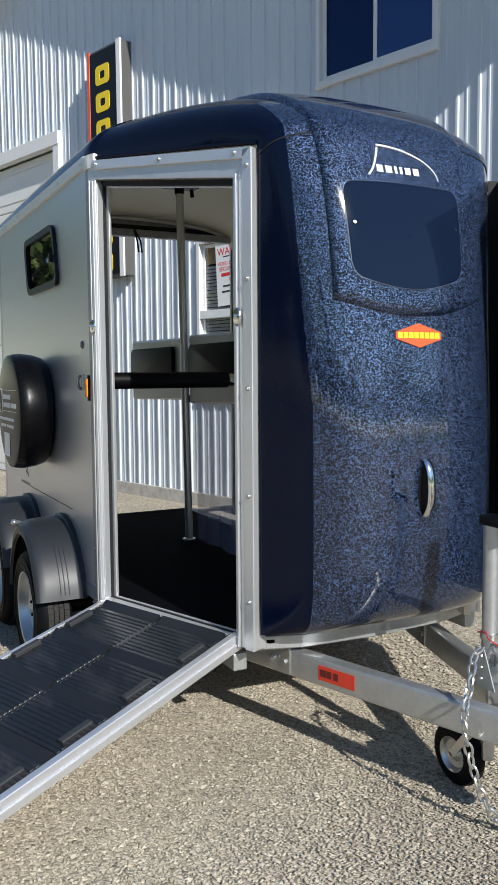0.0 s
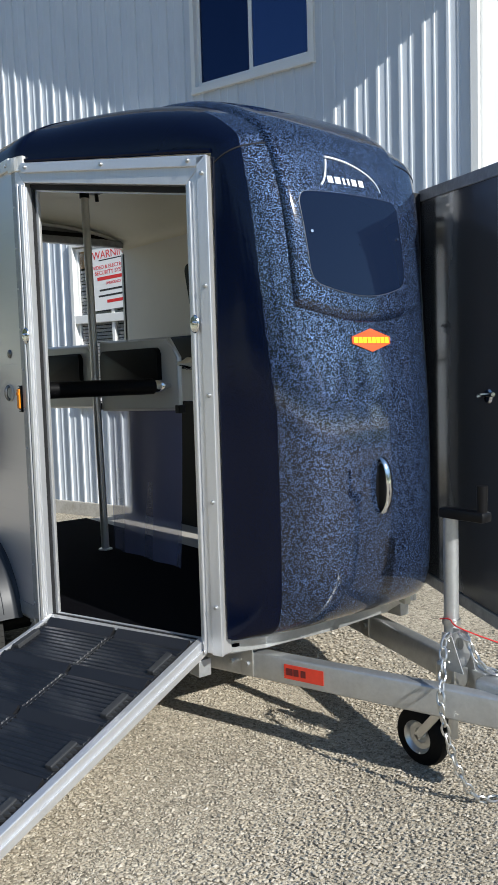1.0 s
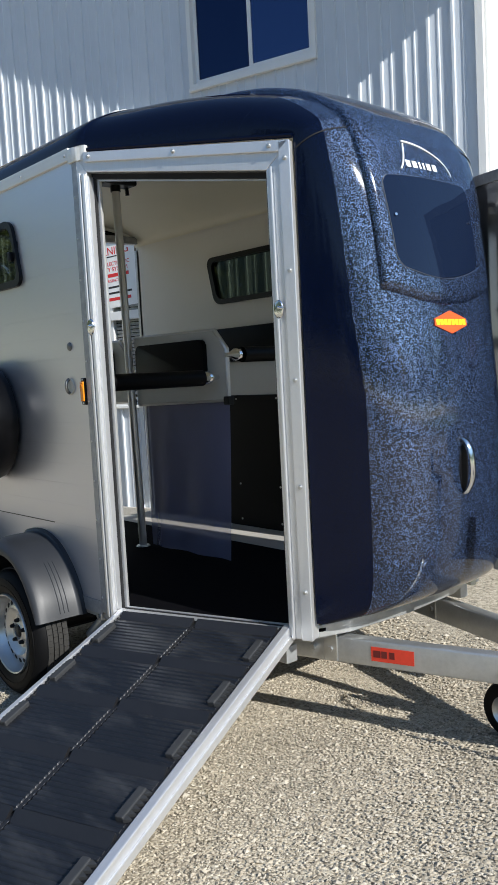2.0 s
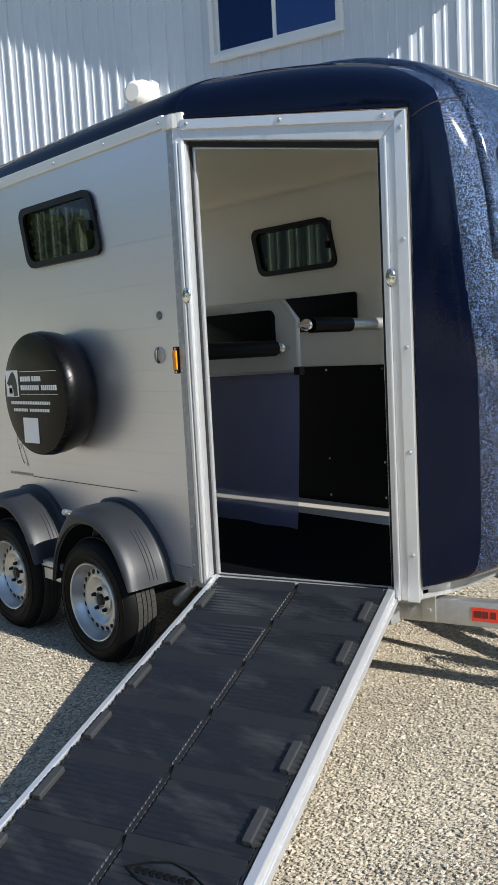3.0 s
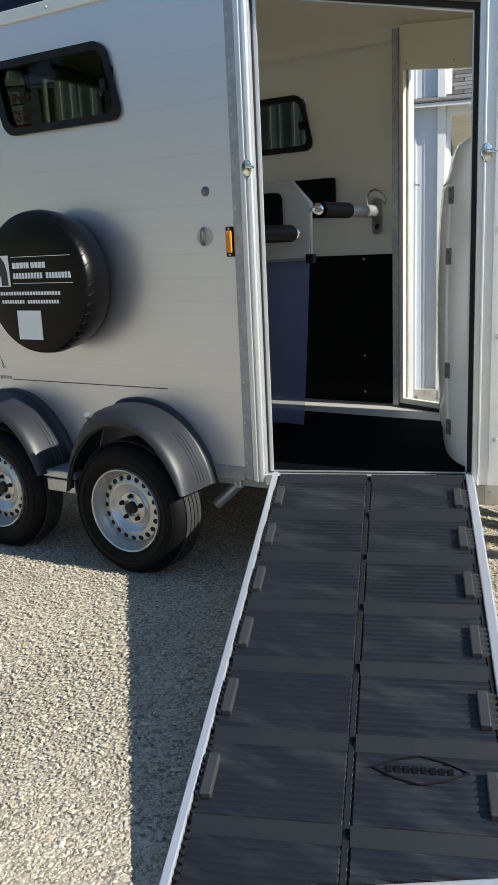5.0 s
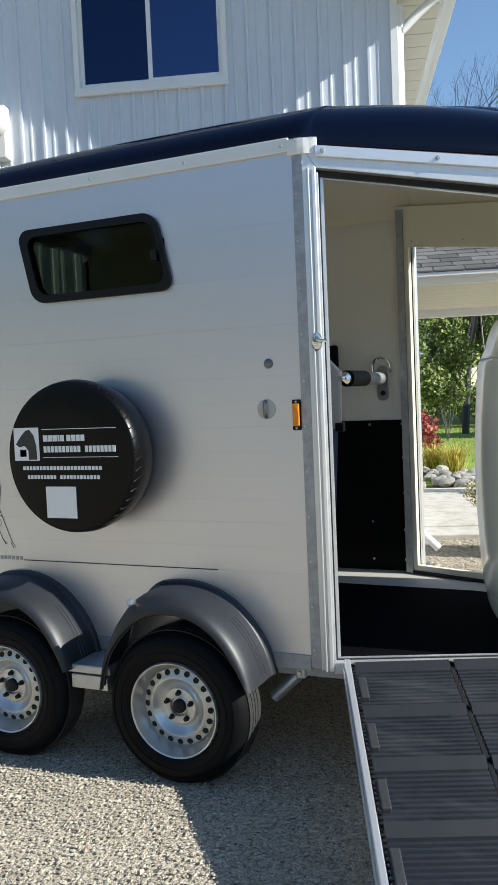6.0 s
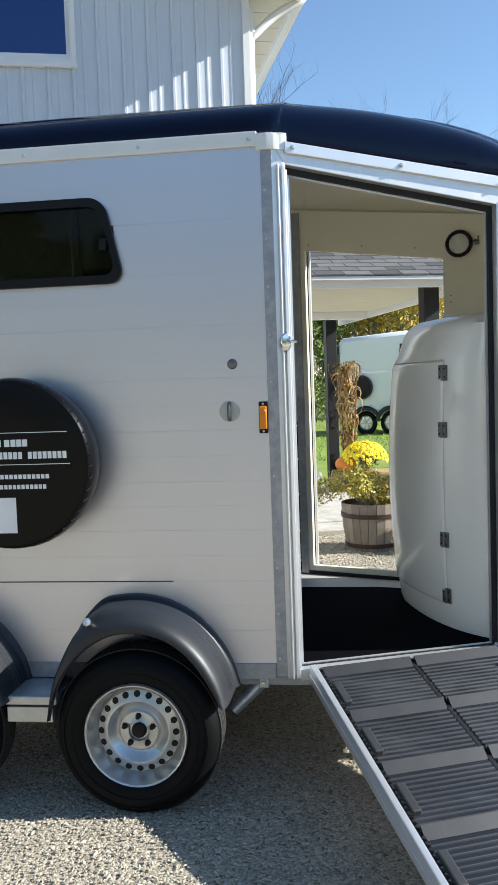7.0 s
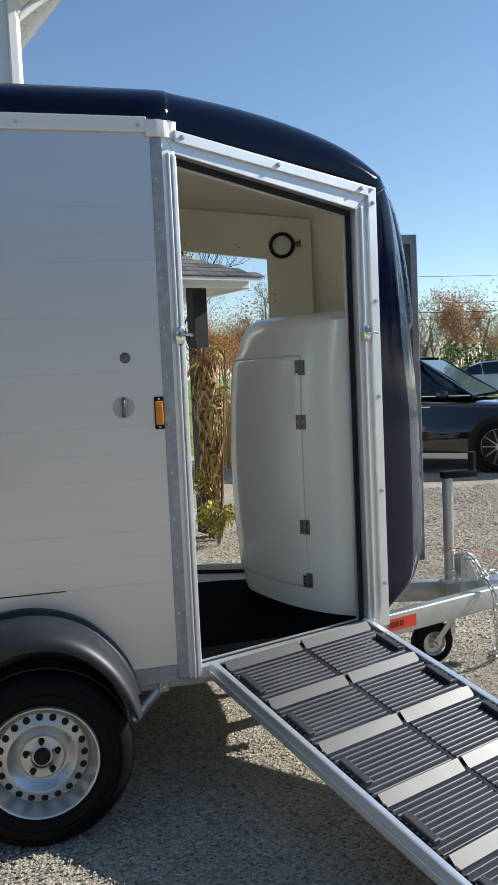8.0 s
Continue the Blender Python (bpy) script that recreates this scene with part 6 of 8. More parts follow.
def build_drawbar():
    tip = Vector((2.02, YC, 0.36))
    for s in (-1, 1):
        a = Vector((0.55, YC + s * 0.43, 0.345))
        b = Vector((1.82, YC + s * 0.045, 0.36))
        m, h = axis(a, b)
        bm = bmesh.new()
        d = (b - a).normalized()
        n = Vector((-d.y, d.x, 0))
        k = Matrix(((d.x, n.x, 0, a.x), (d.y, n.y, 0, a.y), (d.z, 0, 1, a.z), (0, 0, 0, 1)))
        box(bm, (0, -0.03, -0.055), (h, 0.03, 0.055), 0.009, k, 3)
        beam = part("drawbar_beam", bm, M["galv"], trailer, "galvanised drawbar beam", smooth=40)
        bm = bmesh.new()
        for x in (0.16, 0.24):
            rod(bm, k @ Vector((x, -0.045, 0.0)), k @ Vector((x, 0.045, 0.0)), 0.012, seg=6)
        box(bm, (0.21, -0.036, -0.05), (0.27, 0.036, 0.07), 0.003, k)
        part("bracket", bm, M["steel"], beam)
        if s < 0:
            for lo, hi, mt, lb in (((0.42, -0.0325, -0.028), (0.60, -0.0308, 0.03), M["red"], "red reflective sticker"),):
                bm = bmesh.new()
                box(bm, lo, hi, 0, k)
                stick = part("sticker", bm, mt, beam, lb)
            for i, wd in enumerate((0.03, 0.024, 0.022)):
                bm = bmesh.new()
                box(bm, (0.43 + i * 0.034, -0.0335, -0.012), (0.43 + i * 0.034 + wd, -0.0326, 0.016), 0, k)
                part("sticker_bar", bm, M["ink2"], stick)
    # coupling and its housing
    bm = bmesh.new()
    box(bm, (1.66, YC - 0.06, 0.34), (1.92, YC + 0.06, 0.445), 0.02, None, 3)
    rod(bm, (1.8, YC, 0.39), (2.02, YC, 0.39), 0.045, 0.04, 16)
    head = part("coupling", bm, M["galv"], trailer, "galvanised coupling head", smooth=40)
    bm = bmesh.new()
    lathe(bm, [(0, 0.05), (0.04, 0.045), (0.055, 0.0), (0.045, -0.05), (0, -0.05)], 16, pose(2.05, YC, 0.40))
    part("ball_cup", bm, M["steel"], head, smooth=40)
    # jockey wheel
    jx, jy = 1.49, YC + 0.043
    bm = bmesh.new()
    rod(bm, (jx, jy, 0.30), (jx, jy, 1.0), 0.028, seg=20)
    mast = part("jockey_mast", bm, M["galv"], trailer, "galvanised jockey wheel mast", smooth=40)
    bm = bmesh.new()
    rod(bm, (jx, jy, 0.14), (jx, jy, 0.32), 0.022, seg=16)
    part("inner_tube", bm, M["steel"], mast, smooth=40)
    bm = bmesh.new()
    box(bm, (jx - 0.045, jy - 0.045, 0.34), (jx + 0.045, jy + 0.045, 0.44), 0.012)
    box(bm, (jx + 0.012, jy - 0.02, 0.44), (jx + 0.05, jy + 0.03, 0.56), 0.006)
    part("clamp", bm, M["steel"], mast, "steel mast clamp")
    # lug plate with a round eye for the chain
    LG = Matrix.Translation((jx + 0.075, jy - 0.05, 0.0)) @ pose(0, 0, 0, 0, 0, 28) @ FLAT
    eye = [(0.0155 * math.cos(a), 0.535 + 0.024 * math.sin(a)) for a in [2 * math.pi * k / 24 for k in range(24)]]
    rimline = []
    for k in range(24):
        a = 2 * math.pi * k / 24
        c, d = math.cos(a), math.sin(a)
        rimline.append((0.036 * c, 0.545 + 0.034 * d) if d >= -0.01 else (0.036 * c * (1 - 0.35 * d), 0.545 + 0.10 * d))
    bm = bmesh.new()
    ring_prism(bm, rimline, eye, -0.005, 0.005, LG)
    part("lug_plate", bm, M["alu"], mast, "bright steel lug with a round eye")
    # its cheeks run back to the mast
    for s in (-1, 1):
        bm = bmesh.new()
        prism(bm, [(jx + 0.022, 0.44), (jx + 0.118, 0.44), (jx + 0.075 - s * 0.012, 0.575), (jx + 0.022, 0.575)], jy - 0.052 - s * 0.034, jy - 0.048 - s * 0.034, FLAT)
        part("lug_cheek", bm, M["galv"], mast)
    for z in (0.47, 0.51, 0.55):
        bm = bmesh.new()
        lathe(bm, [(0, 0.006), (0.005, 0.005), (0.007, 0)], 8, pose(jx + 0.055, jy - 0.088, z, 90))
        part("lug_bolt", bm, M["steel"], mast)
    for z in (0.478, 0.592):
        bm = bmesh.new()
        lathe(bm, [(0.0285, 0.012), (0.034, 0.010), (0.034, -0.010), (0.0285, -0.012)], 24, pose(jx, jy, z))
        part("mast_collar", bm, M["steel"], mast, smooth=40)
    bm = bmesh.new()
    box(bm, (jx - 0.035, jy - 0.032, 0.985), (jx + 0.165, jy + 0.026, 1.024), 0.010)
    rod(bm, (jx + 0.143, jy - 0.005, 1.02), (jx + 0.143, jy - 0.005, 1.118), 0.018, 0.0205, 14)
    part("crank", bm, M["black_plastic"], mast, "black crank handle", smooth=40)
    wx, wz = 1.364, 0.115
    wy = jy - 0.02
    for s in (-1, 1):
        bm = bmesh.new()
        box(bm, (-0.016, wy + s * 0.042 - 0.003, 0), (0.016, wy + s * 0.042 + 0.003, 0.18), 0.002, Matrix.Translation((wx, 0, wz)) @ pose(0, 0, 0, 0, 40, 0))
        part("fork", bm, M["steel"], mast)
    bm = bmesh.new()
    lathe(bm, [(0.065, 0.002), (0.092, 0.0), (0.112, -0.012), (0.118, -0.03), (0.118, -0.04), (0.112, -0.058), (0.092, -0.07), (0.065, -0.068)], 32, pose(wx, wy - 0.035, wz, 90))
    jw = part("jockey_wheel", bm, M["rubber"], mast, "small black jockey wheel", smooth=40)
    bm = bmesh.new()
    lathe(bm, [(0.068, 0.0), (0.06, -0.006), (0.052, -0.018), (0.03, -0.020), (0.02, -0.008), (0.012, 0.01), (0, 0.01)], 24, pose(wx, wy - 0.035, wz, 90))
    part("rim", bm, M["steel"], jw, smooth=40)
    # chain hanging from the coupling
    strands = ([(1.545, 0.862, 0.576), (1.563, 0.81, 0.556), (1.585, 0.778, 0.49), (1.606, 0.746, 0.446), (1.618, 0.722, 0.405), (1.628, 0.716, 0.34), (1.631, 0.733, 0.273), (1.646, 0.745, 0.199), (1.664, 0.765, 0.125), (1.682, 0.80, 0.055), (1.694, 0.845, 0.014), (1.715, 0.875, 0.012), (1.745, 0.935, 0.012), (1.83, 1.0, 0.012)],
               [(1.572, 0.893, 0.578), (1.600, 0.893, 0.562), (1.628, 0.897, 0.515), (1.655, 0.905, 0.474), (1.705, 0.93, 0.455), (1.77, 0.95, 0.452)])
    for pts in strands:
        path = spline(pts, 4)
        chain = part("chain", bmesh.new(), M["steel"], trailer, "galvanised safety chain")
        lens = [0]
        for a, b in zip(path, path[1:]):
            lens.append(lens[-1] + (b - a).length)
        s, i = 0.02, 0
        while s < lens[-1]:
            j = min(max(k for k in range(len(lens)) if lens[k] <= s), len(path) - 2)
            p = path[j].lerp(path[j + 1], (s - lens[j]) / max(lens[j + 1] - lens[j], 1e-6))
            m = axis(path[j], path[j + 1])[0]
            m.translation = p
            m = m @ pose(0, 0, 0, 0, 0, 90 * (i % 2) + 20)
            bm = bmesh.new()
            tube(bm, [m @ Vector((0.0125 * math.cos(a), 0, 0.025 * math.sin(a))) for a in [2 * math.pi * q / 14 for q in range(15)]], 0.0046, 6)
            part("chain_link", bm, M["steel"], chain, smooth=40)
            s += 0.039
            i += 1
    bm = bmesh.new()
    tube(bm, spline([(jx - 0.03, jy - 0.03, 0.60), (jx + 0.02, jy - 0.035, 0.61), (jx + 0.1, jy - 0.05, 0.59), (jx + 0.4, jy + 0.1, 0.50), (jx + 0.62, jy + 0.1, 0.46)], 5), 0.0025, 6)
    part("breakaway_cable", bm, M["redink"], trailer, "thin red breakaway cable")


M["ink2"] = material("dark red print", (0.12, 0.01, 0.008), 0.5)

build_shell()
build_body()
build_doorway(False)
build_doorway(True)
build_ramp()
for wx in (-0.651, -1.492):
    for far in (False, True):
        wheel(wx, -0.235, trailer, far)
        fender(wx, trailer, far)
spare_cover()
side_fittings()
build_inside()
build_far_door()
build_drawbar()

# ---- garden, porch and yard beyond ----
M["grass"] = material("mown lawn", (0.19, 0.26, 0.035), 0.8, 0, 0.25, 1.5, fine=0.35, fine_scale=60, second=(0.26, 0.25, 0.06), second_scale=0.6, second_edge=(0.5, 0.75), bump=0.6, bump_scale=60, bump_dist=0.02)
M["blade"] = material("grass blades", (0.22, 0.31, 0.04), 0.7, 0, 0.2, 3, per_island=0.4)
M["bark"] = material("grey brown bark", (0.22, 0.20, 0.175), 0.85, 0, 0.25, 8, bump=0.5, bump_scale=30, bump_dist=0.01)
M["leaf_green"] = material("dark green leaves", (0.085, 0.13, 0.025), 0.6, 0, 0.2, 3, second=(0.20, 0.23, 0.045), second_scale=-1, second_edge=(0.5, 1.0), per_island=0.4)
M["leaf_yellow"] = material("yellow leaves", (0.66, 0.44, 0.05), 0.6, 0, 0.2, 3, second=(0.22, 0.20, 0.04), second_scale=-1, second_edge=(0.5, 1.0), per_island=0.35)
M["leaf_orange"] = material("orange leaves", (0.60, 0.24, 0.05), 0.6, 0, 0.2, 3, second=(0.24, 0.16, 0.06), second_scale=-1, second_edge=(0.5, 1.0), per_island=0.35)
M["leaf_brown"] = material("brown twigs and leaves", (0.38, 0.28, 0.19), 0.7, 0, 0.2, 3, second=(0.30, 0.16, 0.07), second_scale=-1, second_edge=(0.6, 1.0), per_island=0.35)
M["leaf_red"] = material("red leaves", (0.30, 0.035, 0.04), 0.6, 0, 0.2, 3, second=(0.28, 0.12, 0.05), second_scale=-1, second_edge=(0.6, 1.0), per_island=0.35)
M["leaf_planter"] = material("planter foliage", (0.34, 0.33, 0.06), 0.6, 0, 0.2, 3, second=(0.56, 0.42, 0.08), second_scale=-1, second_edge=(0.4, 0.9), per_island=0.35)
M["petal_yellow"] = material("yellow petals", (0.90, 0.70, 0.012), 0.6, 0, 0.1, 5, per_island=0.2)
M["petal_purple"] = material("purple petals", (0.30, 0.05, 0.22), 0.6, 0, 0.1, 5, per_island=0.3)
M["straw"] = material("dry corn husk", (0.50, 0.34, 0.13), 0.7, 0, 0.2, 8, second=(0.26, 0.15, 0.05), second_scale=-1, second_edge=(0.45, 0.95), per_island=0.45)
M["strawbale"] = material("straw", (0.42, 0.31, 0.13), 0.8, 0, 0.2, 8, fine=0.3, fine_scale=70, bump=0.6, bump_scale=50, bump_dist=0.02)
M["oak"] = material("weathered oak stave", (0.24, 0.195, 0.15), 0.7, 0, 0.25, 6, fine=0.25, fine_scale=40, per_object=0.2, stretch=(1, 1, 0.15), bump=0.3, bump_scale=40, bump_dist=0.003)
M["iron"] = material("rusty iron hoop", (0.07, 0.045, 0.035), 0.6, 0.6, 0.25, 12)
M["pumpkin"] = material("orange pumpkin skin", (0.62, 0.20, 0.02), 0.45, 0, 0.1, 8)
M["rock"] = material("pale limestone rock", (0.28, 0.265, 0.235), 0.8, 0, 0.15, 6, fine=0.15, fine_scale=40, per_object=0.2, bump=0.4, bump_scale=30, bump_dist=0.01)
M["car_paint"] = material("black car paint", (0.006, 0.006, 0.008), 0.08, 0.0, 0.05, 3, coat=1.0)
M["car_white"] = material("white car paint", (0.75, 0.75, 0.75), 0.15, 0, 0.03, 3, coat=0.8)
M["car_glass"] = material("dark car glass", (0.01, 0.012, 0.014), 0.04, 0, 0.02, 3, spec=0.9)
M["white_gel"] = material("white trailer body", (0.75, 0.75, 0.74), 0.3, 0, 0.03, 2)
M["wire"] = material("black cable", (0.02, 0.02, 0.02), 0.6)
M["asphalt"] = material("dark yard patch", (0.11, 0.10, 0.09), 0.8, 0, 0.2, 2, fine=0.3, fine_scale=60, bump=0.4, bump_scale=60, bump_dist=0.01)


def flat_sheet(name, pts, z, mt, label, category):
    bm = bmesh.new()
    bm.faces.new([bm.verts.new((x, y, z)) for x, y in pts])
    return tagged(part(name, bm, mt), label, category, kind="structure")


flat_sheet("lawn", [(-60, 9.5), (-6, 9.35), (-0.4, 9.5), (0.5, 11.0), (1.6, 13.0), (4.5, 15.5), (8, 21), (16, 26), (60, 30), (300, 60), (300, 500), (-300, 500), (-300, 14)], 0.012, M["grass"], "green mown lawn with yellowing patches", "lawn")


def grass_tufts():
    rng = np.random.default_rng(9)
    n = 9000
    x = rng.uniform(-6, 6, n)
    y = 13.2 + rng.random(n) ** 1.6 * 14
    keep = (y > 13.4 + np.maximum(0, x - 1.6) * 0.75)
    x, y = x[keep], y[keep]
    n = len(x)
    h = rng.uniform(0.04, 0.10, n)
    a = rng.uniform(0, 6.283, n)
    w = 0.012
    p0 = np.stack([x - w * np.cos(a), y - w * np.sin(a), np.full(n, 0.01)], 1)
    p1 = np.stack([x + w * np.cos(a), y + w * np.sin(a), np.full(n, 0.01)], 1)
    p2 = np.stack([x + rng.normal(0, 0.03, n), y + rng.normal(0, 0.03, n), h], 1)
    co = np.stack([p0, p1, p2], 1).reshape(-1, 3)
    me = bpy.data.meshes.new("grass_tufts")
    me.from_pydata(co.tolist(), [], [(3 * i, 3 * i + 1, 3 * i + 2) for i in range(n)])
    me.materials.append(M["blade"])
    tagged(new("grass_tufts", me), "short green grass blades on the lawn", "grass", kind="stuff")


def leaf_cloud(rng, centres, radius, count, size):
    """Many small bent leaves about the given centres."""
    c = np.array(centres)[rng.integers(0, len(centres), count)]
    d = rng.normal(0, 1, (count, 3))
    d /= np.linalg.norm(d, axis=1)[:, None]
    p = c + d * (radius * rng.random(count) ** 0.5)[:, None]
    a = rng.normal(0, 1, (count, 3))
    a /= np.linalg.norm(a, axis=1)[:, None]
    b = np.cross(a, rng.normal(0, 1, (count, 3)))
    b /= np.linalg.norm(b, axis=1)[:, None]
    s = (size * rng.uniform(0.6, 1.4, count))[:, None]
    q = np.stack([p - a * s, p + b * s * 0.5, p + a * s, p - b * s * 0.5], 1)
    return q.reshape(-1, 3), np.arange(count * 4).reshape(-1, 4)


def limbs(rng, height, spread, depth, trunk_r, first=0.3):
    """Trunk and limbs as tapered bars; returns the mesh and the tips."""
    bm = bmesh.new()
    tips = []

    def grow(p, d, length, r, level):
        n = 4
        pts = [p]
        for k in range(n):
            d = (d + Vector(rng.normal(0, 0.12, 3)) + Vector((0, 0, 0.05))).normalized()
            pts.append(pts[-1] + d * length / n)
        tube(bm, pts, r, 6 if level == 0 else (5 if level == 1 else 3), 0.55)
        if level >= depth:
            tips.append(pts[-1])
            return
        kids = 7 if level == 0 else 4
        for k in range(kids):
            t = first + (1 - first) * (k + 0.5) / kids if level == 0 else 0.35 + 0.65 * (k + 0.5) / kids
            i = min(int(t * n), n - 1)
            q = pts[i].lerp(pts[i + 1], t * n - i)
            az = rng.uniform(0, 6.283)
            side = Vector((math.cos(az), math.sin(az), rng.uniform(0.2, 0.7))) * spread
            grow(q, (d * 0.55 + side).normalized(), length * rng.uniform(0.42, 0.62), r * 0.45, level + 1)
        tips.append(pts[-1])

    grow(Vector((0, 0, -0.1)), Vector((0, 0, 1)), height * 0.72, trunk_r, 0)
    return bm, tips


def tree(name, label, height, seed, leaf=None, leaves=0, leaf_size=0.1, spread=0.8, depth=2, trunk_r=0.14, radius=0.6, first=0.3):
    rng = np.random.default_rng(seed)
    ob = thing(name, (0, 0, 0), label, "tree", group="trees beyond the yard")
    bm, tips = limbs(rng, height, spread, depth, trunk_r, first)
    part("trunk", bm, M["bark"], ob)
    if leaf:
        co, fc = leaf_cloud(rng, [tuple(t) for t in tips], radius, leaves, leaf_size)
        me = bpy.data.meshes.new("crown")
        me.from_pydata(co.tolist(), [], fc.tolist())
        me.materials.append(M[leaf])
        cr = new("crown", me)
        cr.parent = ob
    return ob


def place(ob, x, y, turn=0, scale=1.0):
    ob.matrix_basis = pose(x, y, 0, 0, 0, turn) @ Matrix.Diagonal((scale, scale, scale, 1))
    return ob


def again(ob, x, y, turn=0, scale=1.0):
    c = copy_thing(ob, pose(x, y, 0, 0, 0, turn))
    c.scale = (scale, scale, scale)
    return c


M["dark_bark"] = material("dark grey bark", (0.045, 0.04, 0.04), 0.85, 0, 0.25, 6, stretch=(1, 1, 0.2))


def build_trees():
    bare = tree("bare_tree", "tall leafless tree with fine grey branches", 13, 3, depth=5, trunk_r=0.13, spread=0.5, first=0.25)
    bare.children[0].data.materials[0] = M["dark_bark"]
    tip = max((v.co for v in bare.children[0].data.vertices), key=lambda c: c.z).copy()

    def topped(turn, x, y, z):
        """Where a bare tree stands, and its scale, so that its highest twig ends at x, y, z."""
        k = z / tip.z
        q = Matrix.Rotation(radians(turn), 3, "Z") @ tip * k
        return x - q.x, y - q.y, turn, k

    place(bare, *topped(20, -2.5, 30, 14.2))
    again(bare, *topped(255, 1.75, 30, 13.2))
    again(bare, *topped(140, -5.1, 30, 13.4))
    far_bare = place(tree("bare_tree", "tall leafless tree with fine grey branches", 13, 5, depth=3, trunk_r=0.2, spread=0.5, first=0.25), 30, 62, 80, 0.52)
    again(far_bare, 36, 66, 200, 0.5)
    again(far_bare, 17, 60, 10, 0.5)
    cedar = place(tree("cedar_tree", "dark green cedar tree behind the lawn", 8, 11, "leaf_green", 5200, 0.12, 0.7, 2, 0.15, 0.75, 0.35), -6.8, 33)
    for x, y, t, s in ((-9.2, 34, 40, 1.1), (-5.2, 36, 100, 1.15), (-3.6, 33, 170, 0.9), (-11.5, 35, 230, 1.2), (-2.2, 37, 300, 1.0), (-8.0, 38, 10, 1.3), (-4.4, 31.5, 60, 0.75)):
        again(cedar, x, y, t, s)
    yellow = place(tree("yellow_tree", "autumn tree with thin yellow leaves", 9, 21, "leaf_yellow", 4200, 0.085, 0.85, 3, 0.16, 0.7), 3.6, 36)
    for x, y, t, s in ((1.2, 42, 60, 1.1), (6.5, 44, 120, 1.0), (-0.4, 34, 200, 0.9), (0.9, 31, 20, 0.8), (2.6, 39, 310, 1.1), (0.3, 35, 140, 1.05), (1.9, 34, 250, 0.95)):
        again(yellow, x, y, t, s)
    golden = place(tree("golden_tree", "autumn tree with a dense golden crown", 8, 61, "leaf_yellow", 12000, 0.085, 0.8, 3, 0.15, 0.9, 0.2), 2.2, 33)
    again(golden, 0.5, 35.5, 120, 1.05)
    orange = place(tree("orange_tree", "autumn tree with orange leaves", 9, 31, "leaf_orange", 9000, 0.085, 0.85, 3, 0.16, 0.9), 31.5, 55, 90, 0.72)
    for x, y, t, s in ((10.4, 46.5, 50, 0.5), (38.5, 58, 150, 0.7), (14.0, 60, 210, 0.6)):
        again(orange, x, y, t, s)
    brown = place(tree("brown_tree", "thin autumn tree with brown twigs", 8, 41, "leaf_brown", 1250, 0.08, 0.75, 3, 0.13, 1.1, 0.06), 16, 56)
    rng = np.random.default_rng(77)
    for k in range(30):
        again(brown, -14 + k * 2.2 + rng.uniform(-1, 1), 58 + rng.uniform(-3, 9) + max(0, k - 12) * 0.2, rng.uniform(0, 360), rng.uniform(0.65, 1.0))
    # unseen woods added on the open side, dark in the trailer's reflections
    for k in range(46):
        a, r = radians(-178 + k * 4.2), rng.uniform(38, 52)
        again((brown, cedar, brown, yellow)[k % 4], r * math.cos(a), r * math.sin(a) - 4, rng.uniform(0, 360), rng.uniform(0.7, 1.05))
    for k in range(54):
        a, r = radians(-78 + k * 2.45), rng.uniform(38, 47)
        if k == 0:
            spruce = place(tree("spruce_tree", "dark spruce tree out of view, mirrored in the trailer", 8, 12, "leaf_green", 1200, 0.27, 0.55, 1, 0.15, 0.9, 0.2), r * math.cos(a), r * math.sin(a), 0, 1.0)
        else:
            again(spruce, r * math.cos(a), r * math.sin(a), rng.uniform(0, 360), rng.uniform(0.75, 1.2))
    # unseen spruces added to darken the sky mirrored in the side wall
    for k in range(34):
        a, r = radians(-179 + k * 3.0), rng.uniform(30, 40)
        again(spruce, r * math.cos(a), r * math.sin(a) - 4, rng.uniform(0, 360), rng.uniform(1.0, 1.55))
    for k in range(22):
        again(brown, 22 + k * 1.3, 58 + rng.uniform(-3, 3), rng.uniform(0, 360), rng.uniform(0.5, 0.75))


def shrub(name, label, x, y, r, h, leaf, seed, count=900, size=0.035, z=0.0):
    rng = np.random.default_rng(seed)
    ob = thing(name, (x, y, z), label, "shrub")
    bm = bmesh.new()
    for k in range(9):
        a = rng.uniform(0, 6.283)
        tube(bm, [(x, y, z), (x + math.cos(a) * r * 0.4, y + math.sin(a) * r * 0.4, z + h * 0.5), (x + math.cos(a) * r * 0.7, y + math.sin(a) * r * 0.7, z + h * 0.85)], 0.012, 4, 0.5)
    part("stems", bm, M["bark"], ob)
    cs = [(x + rng.normal(0, r * 0.45), y + rng.normal(0, r * 0.45), z + h * rng.uniform(0.35, 0.85)) for k in range(14)]
    co, fc = leaf_cloud(rng, cs, r * 0.42, count, size)
    me = bpy.data.meshes.new("leaves")
    me.from_pydata(co.tolist(), [], fc.tolist())
    me.materials.append(M[leaf])
    lf = new("leaves", me)
    lf.parent = ob
    lf.matrix_parent_inverse = Matrix.Translation(-ob.location)
    return ob


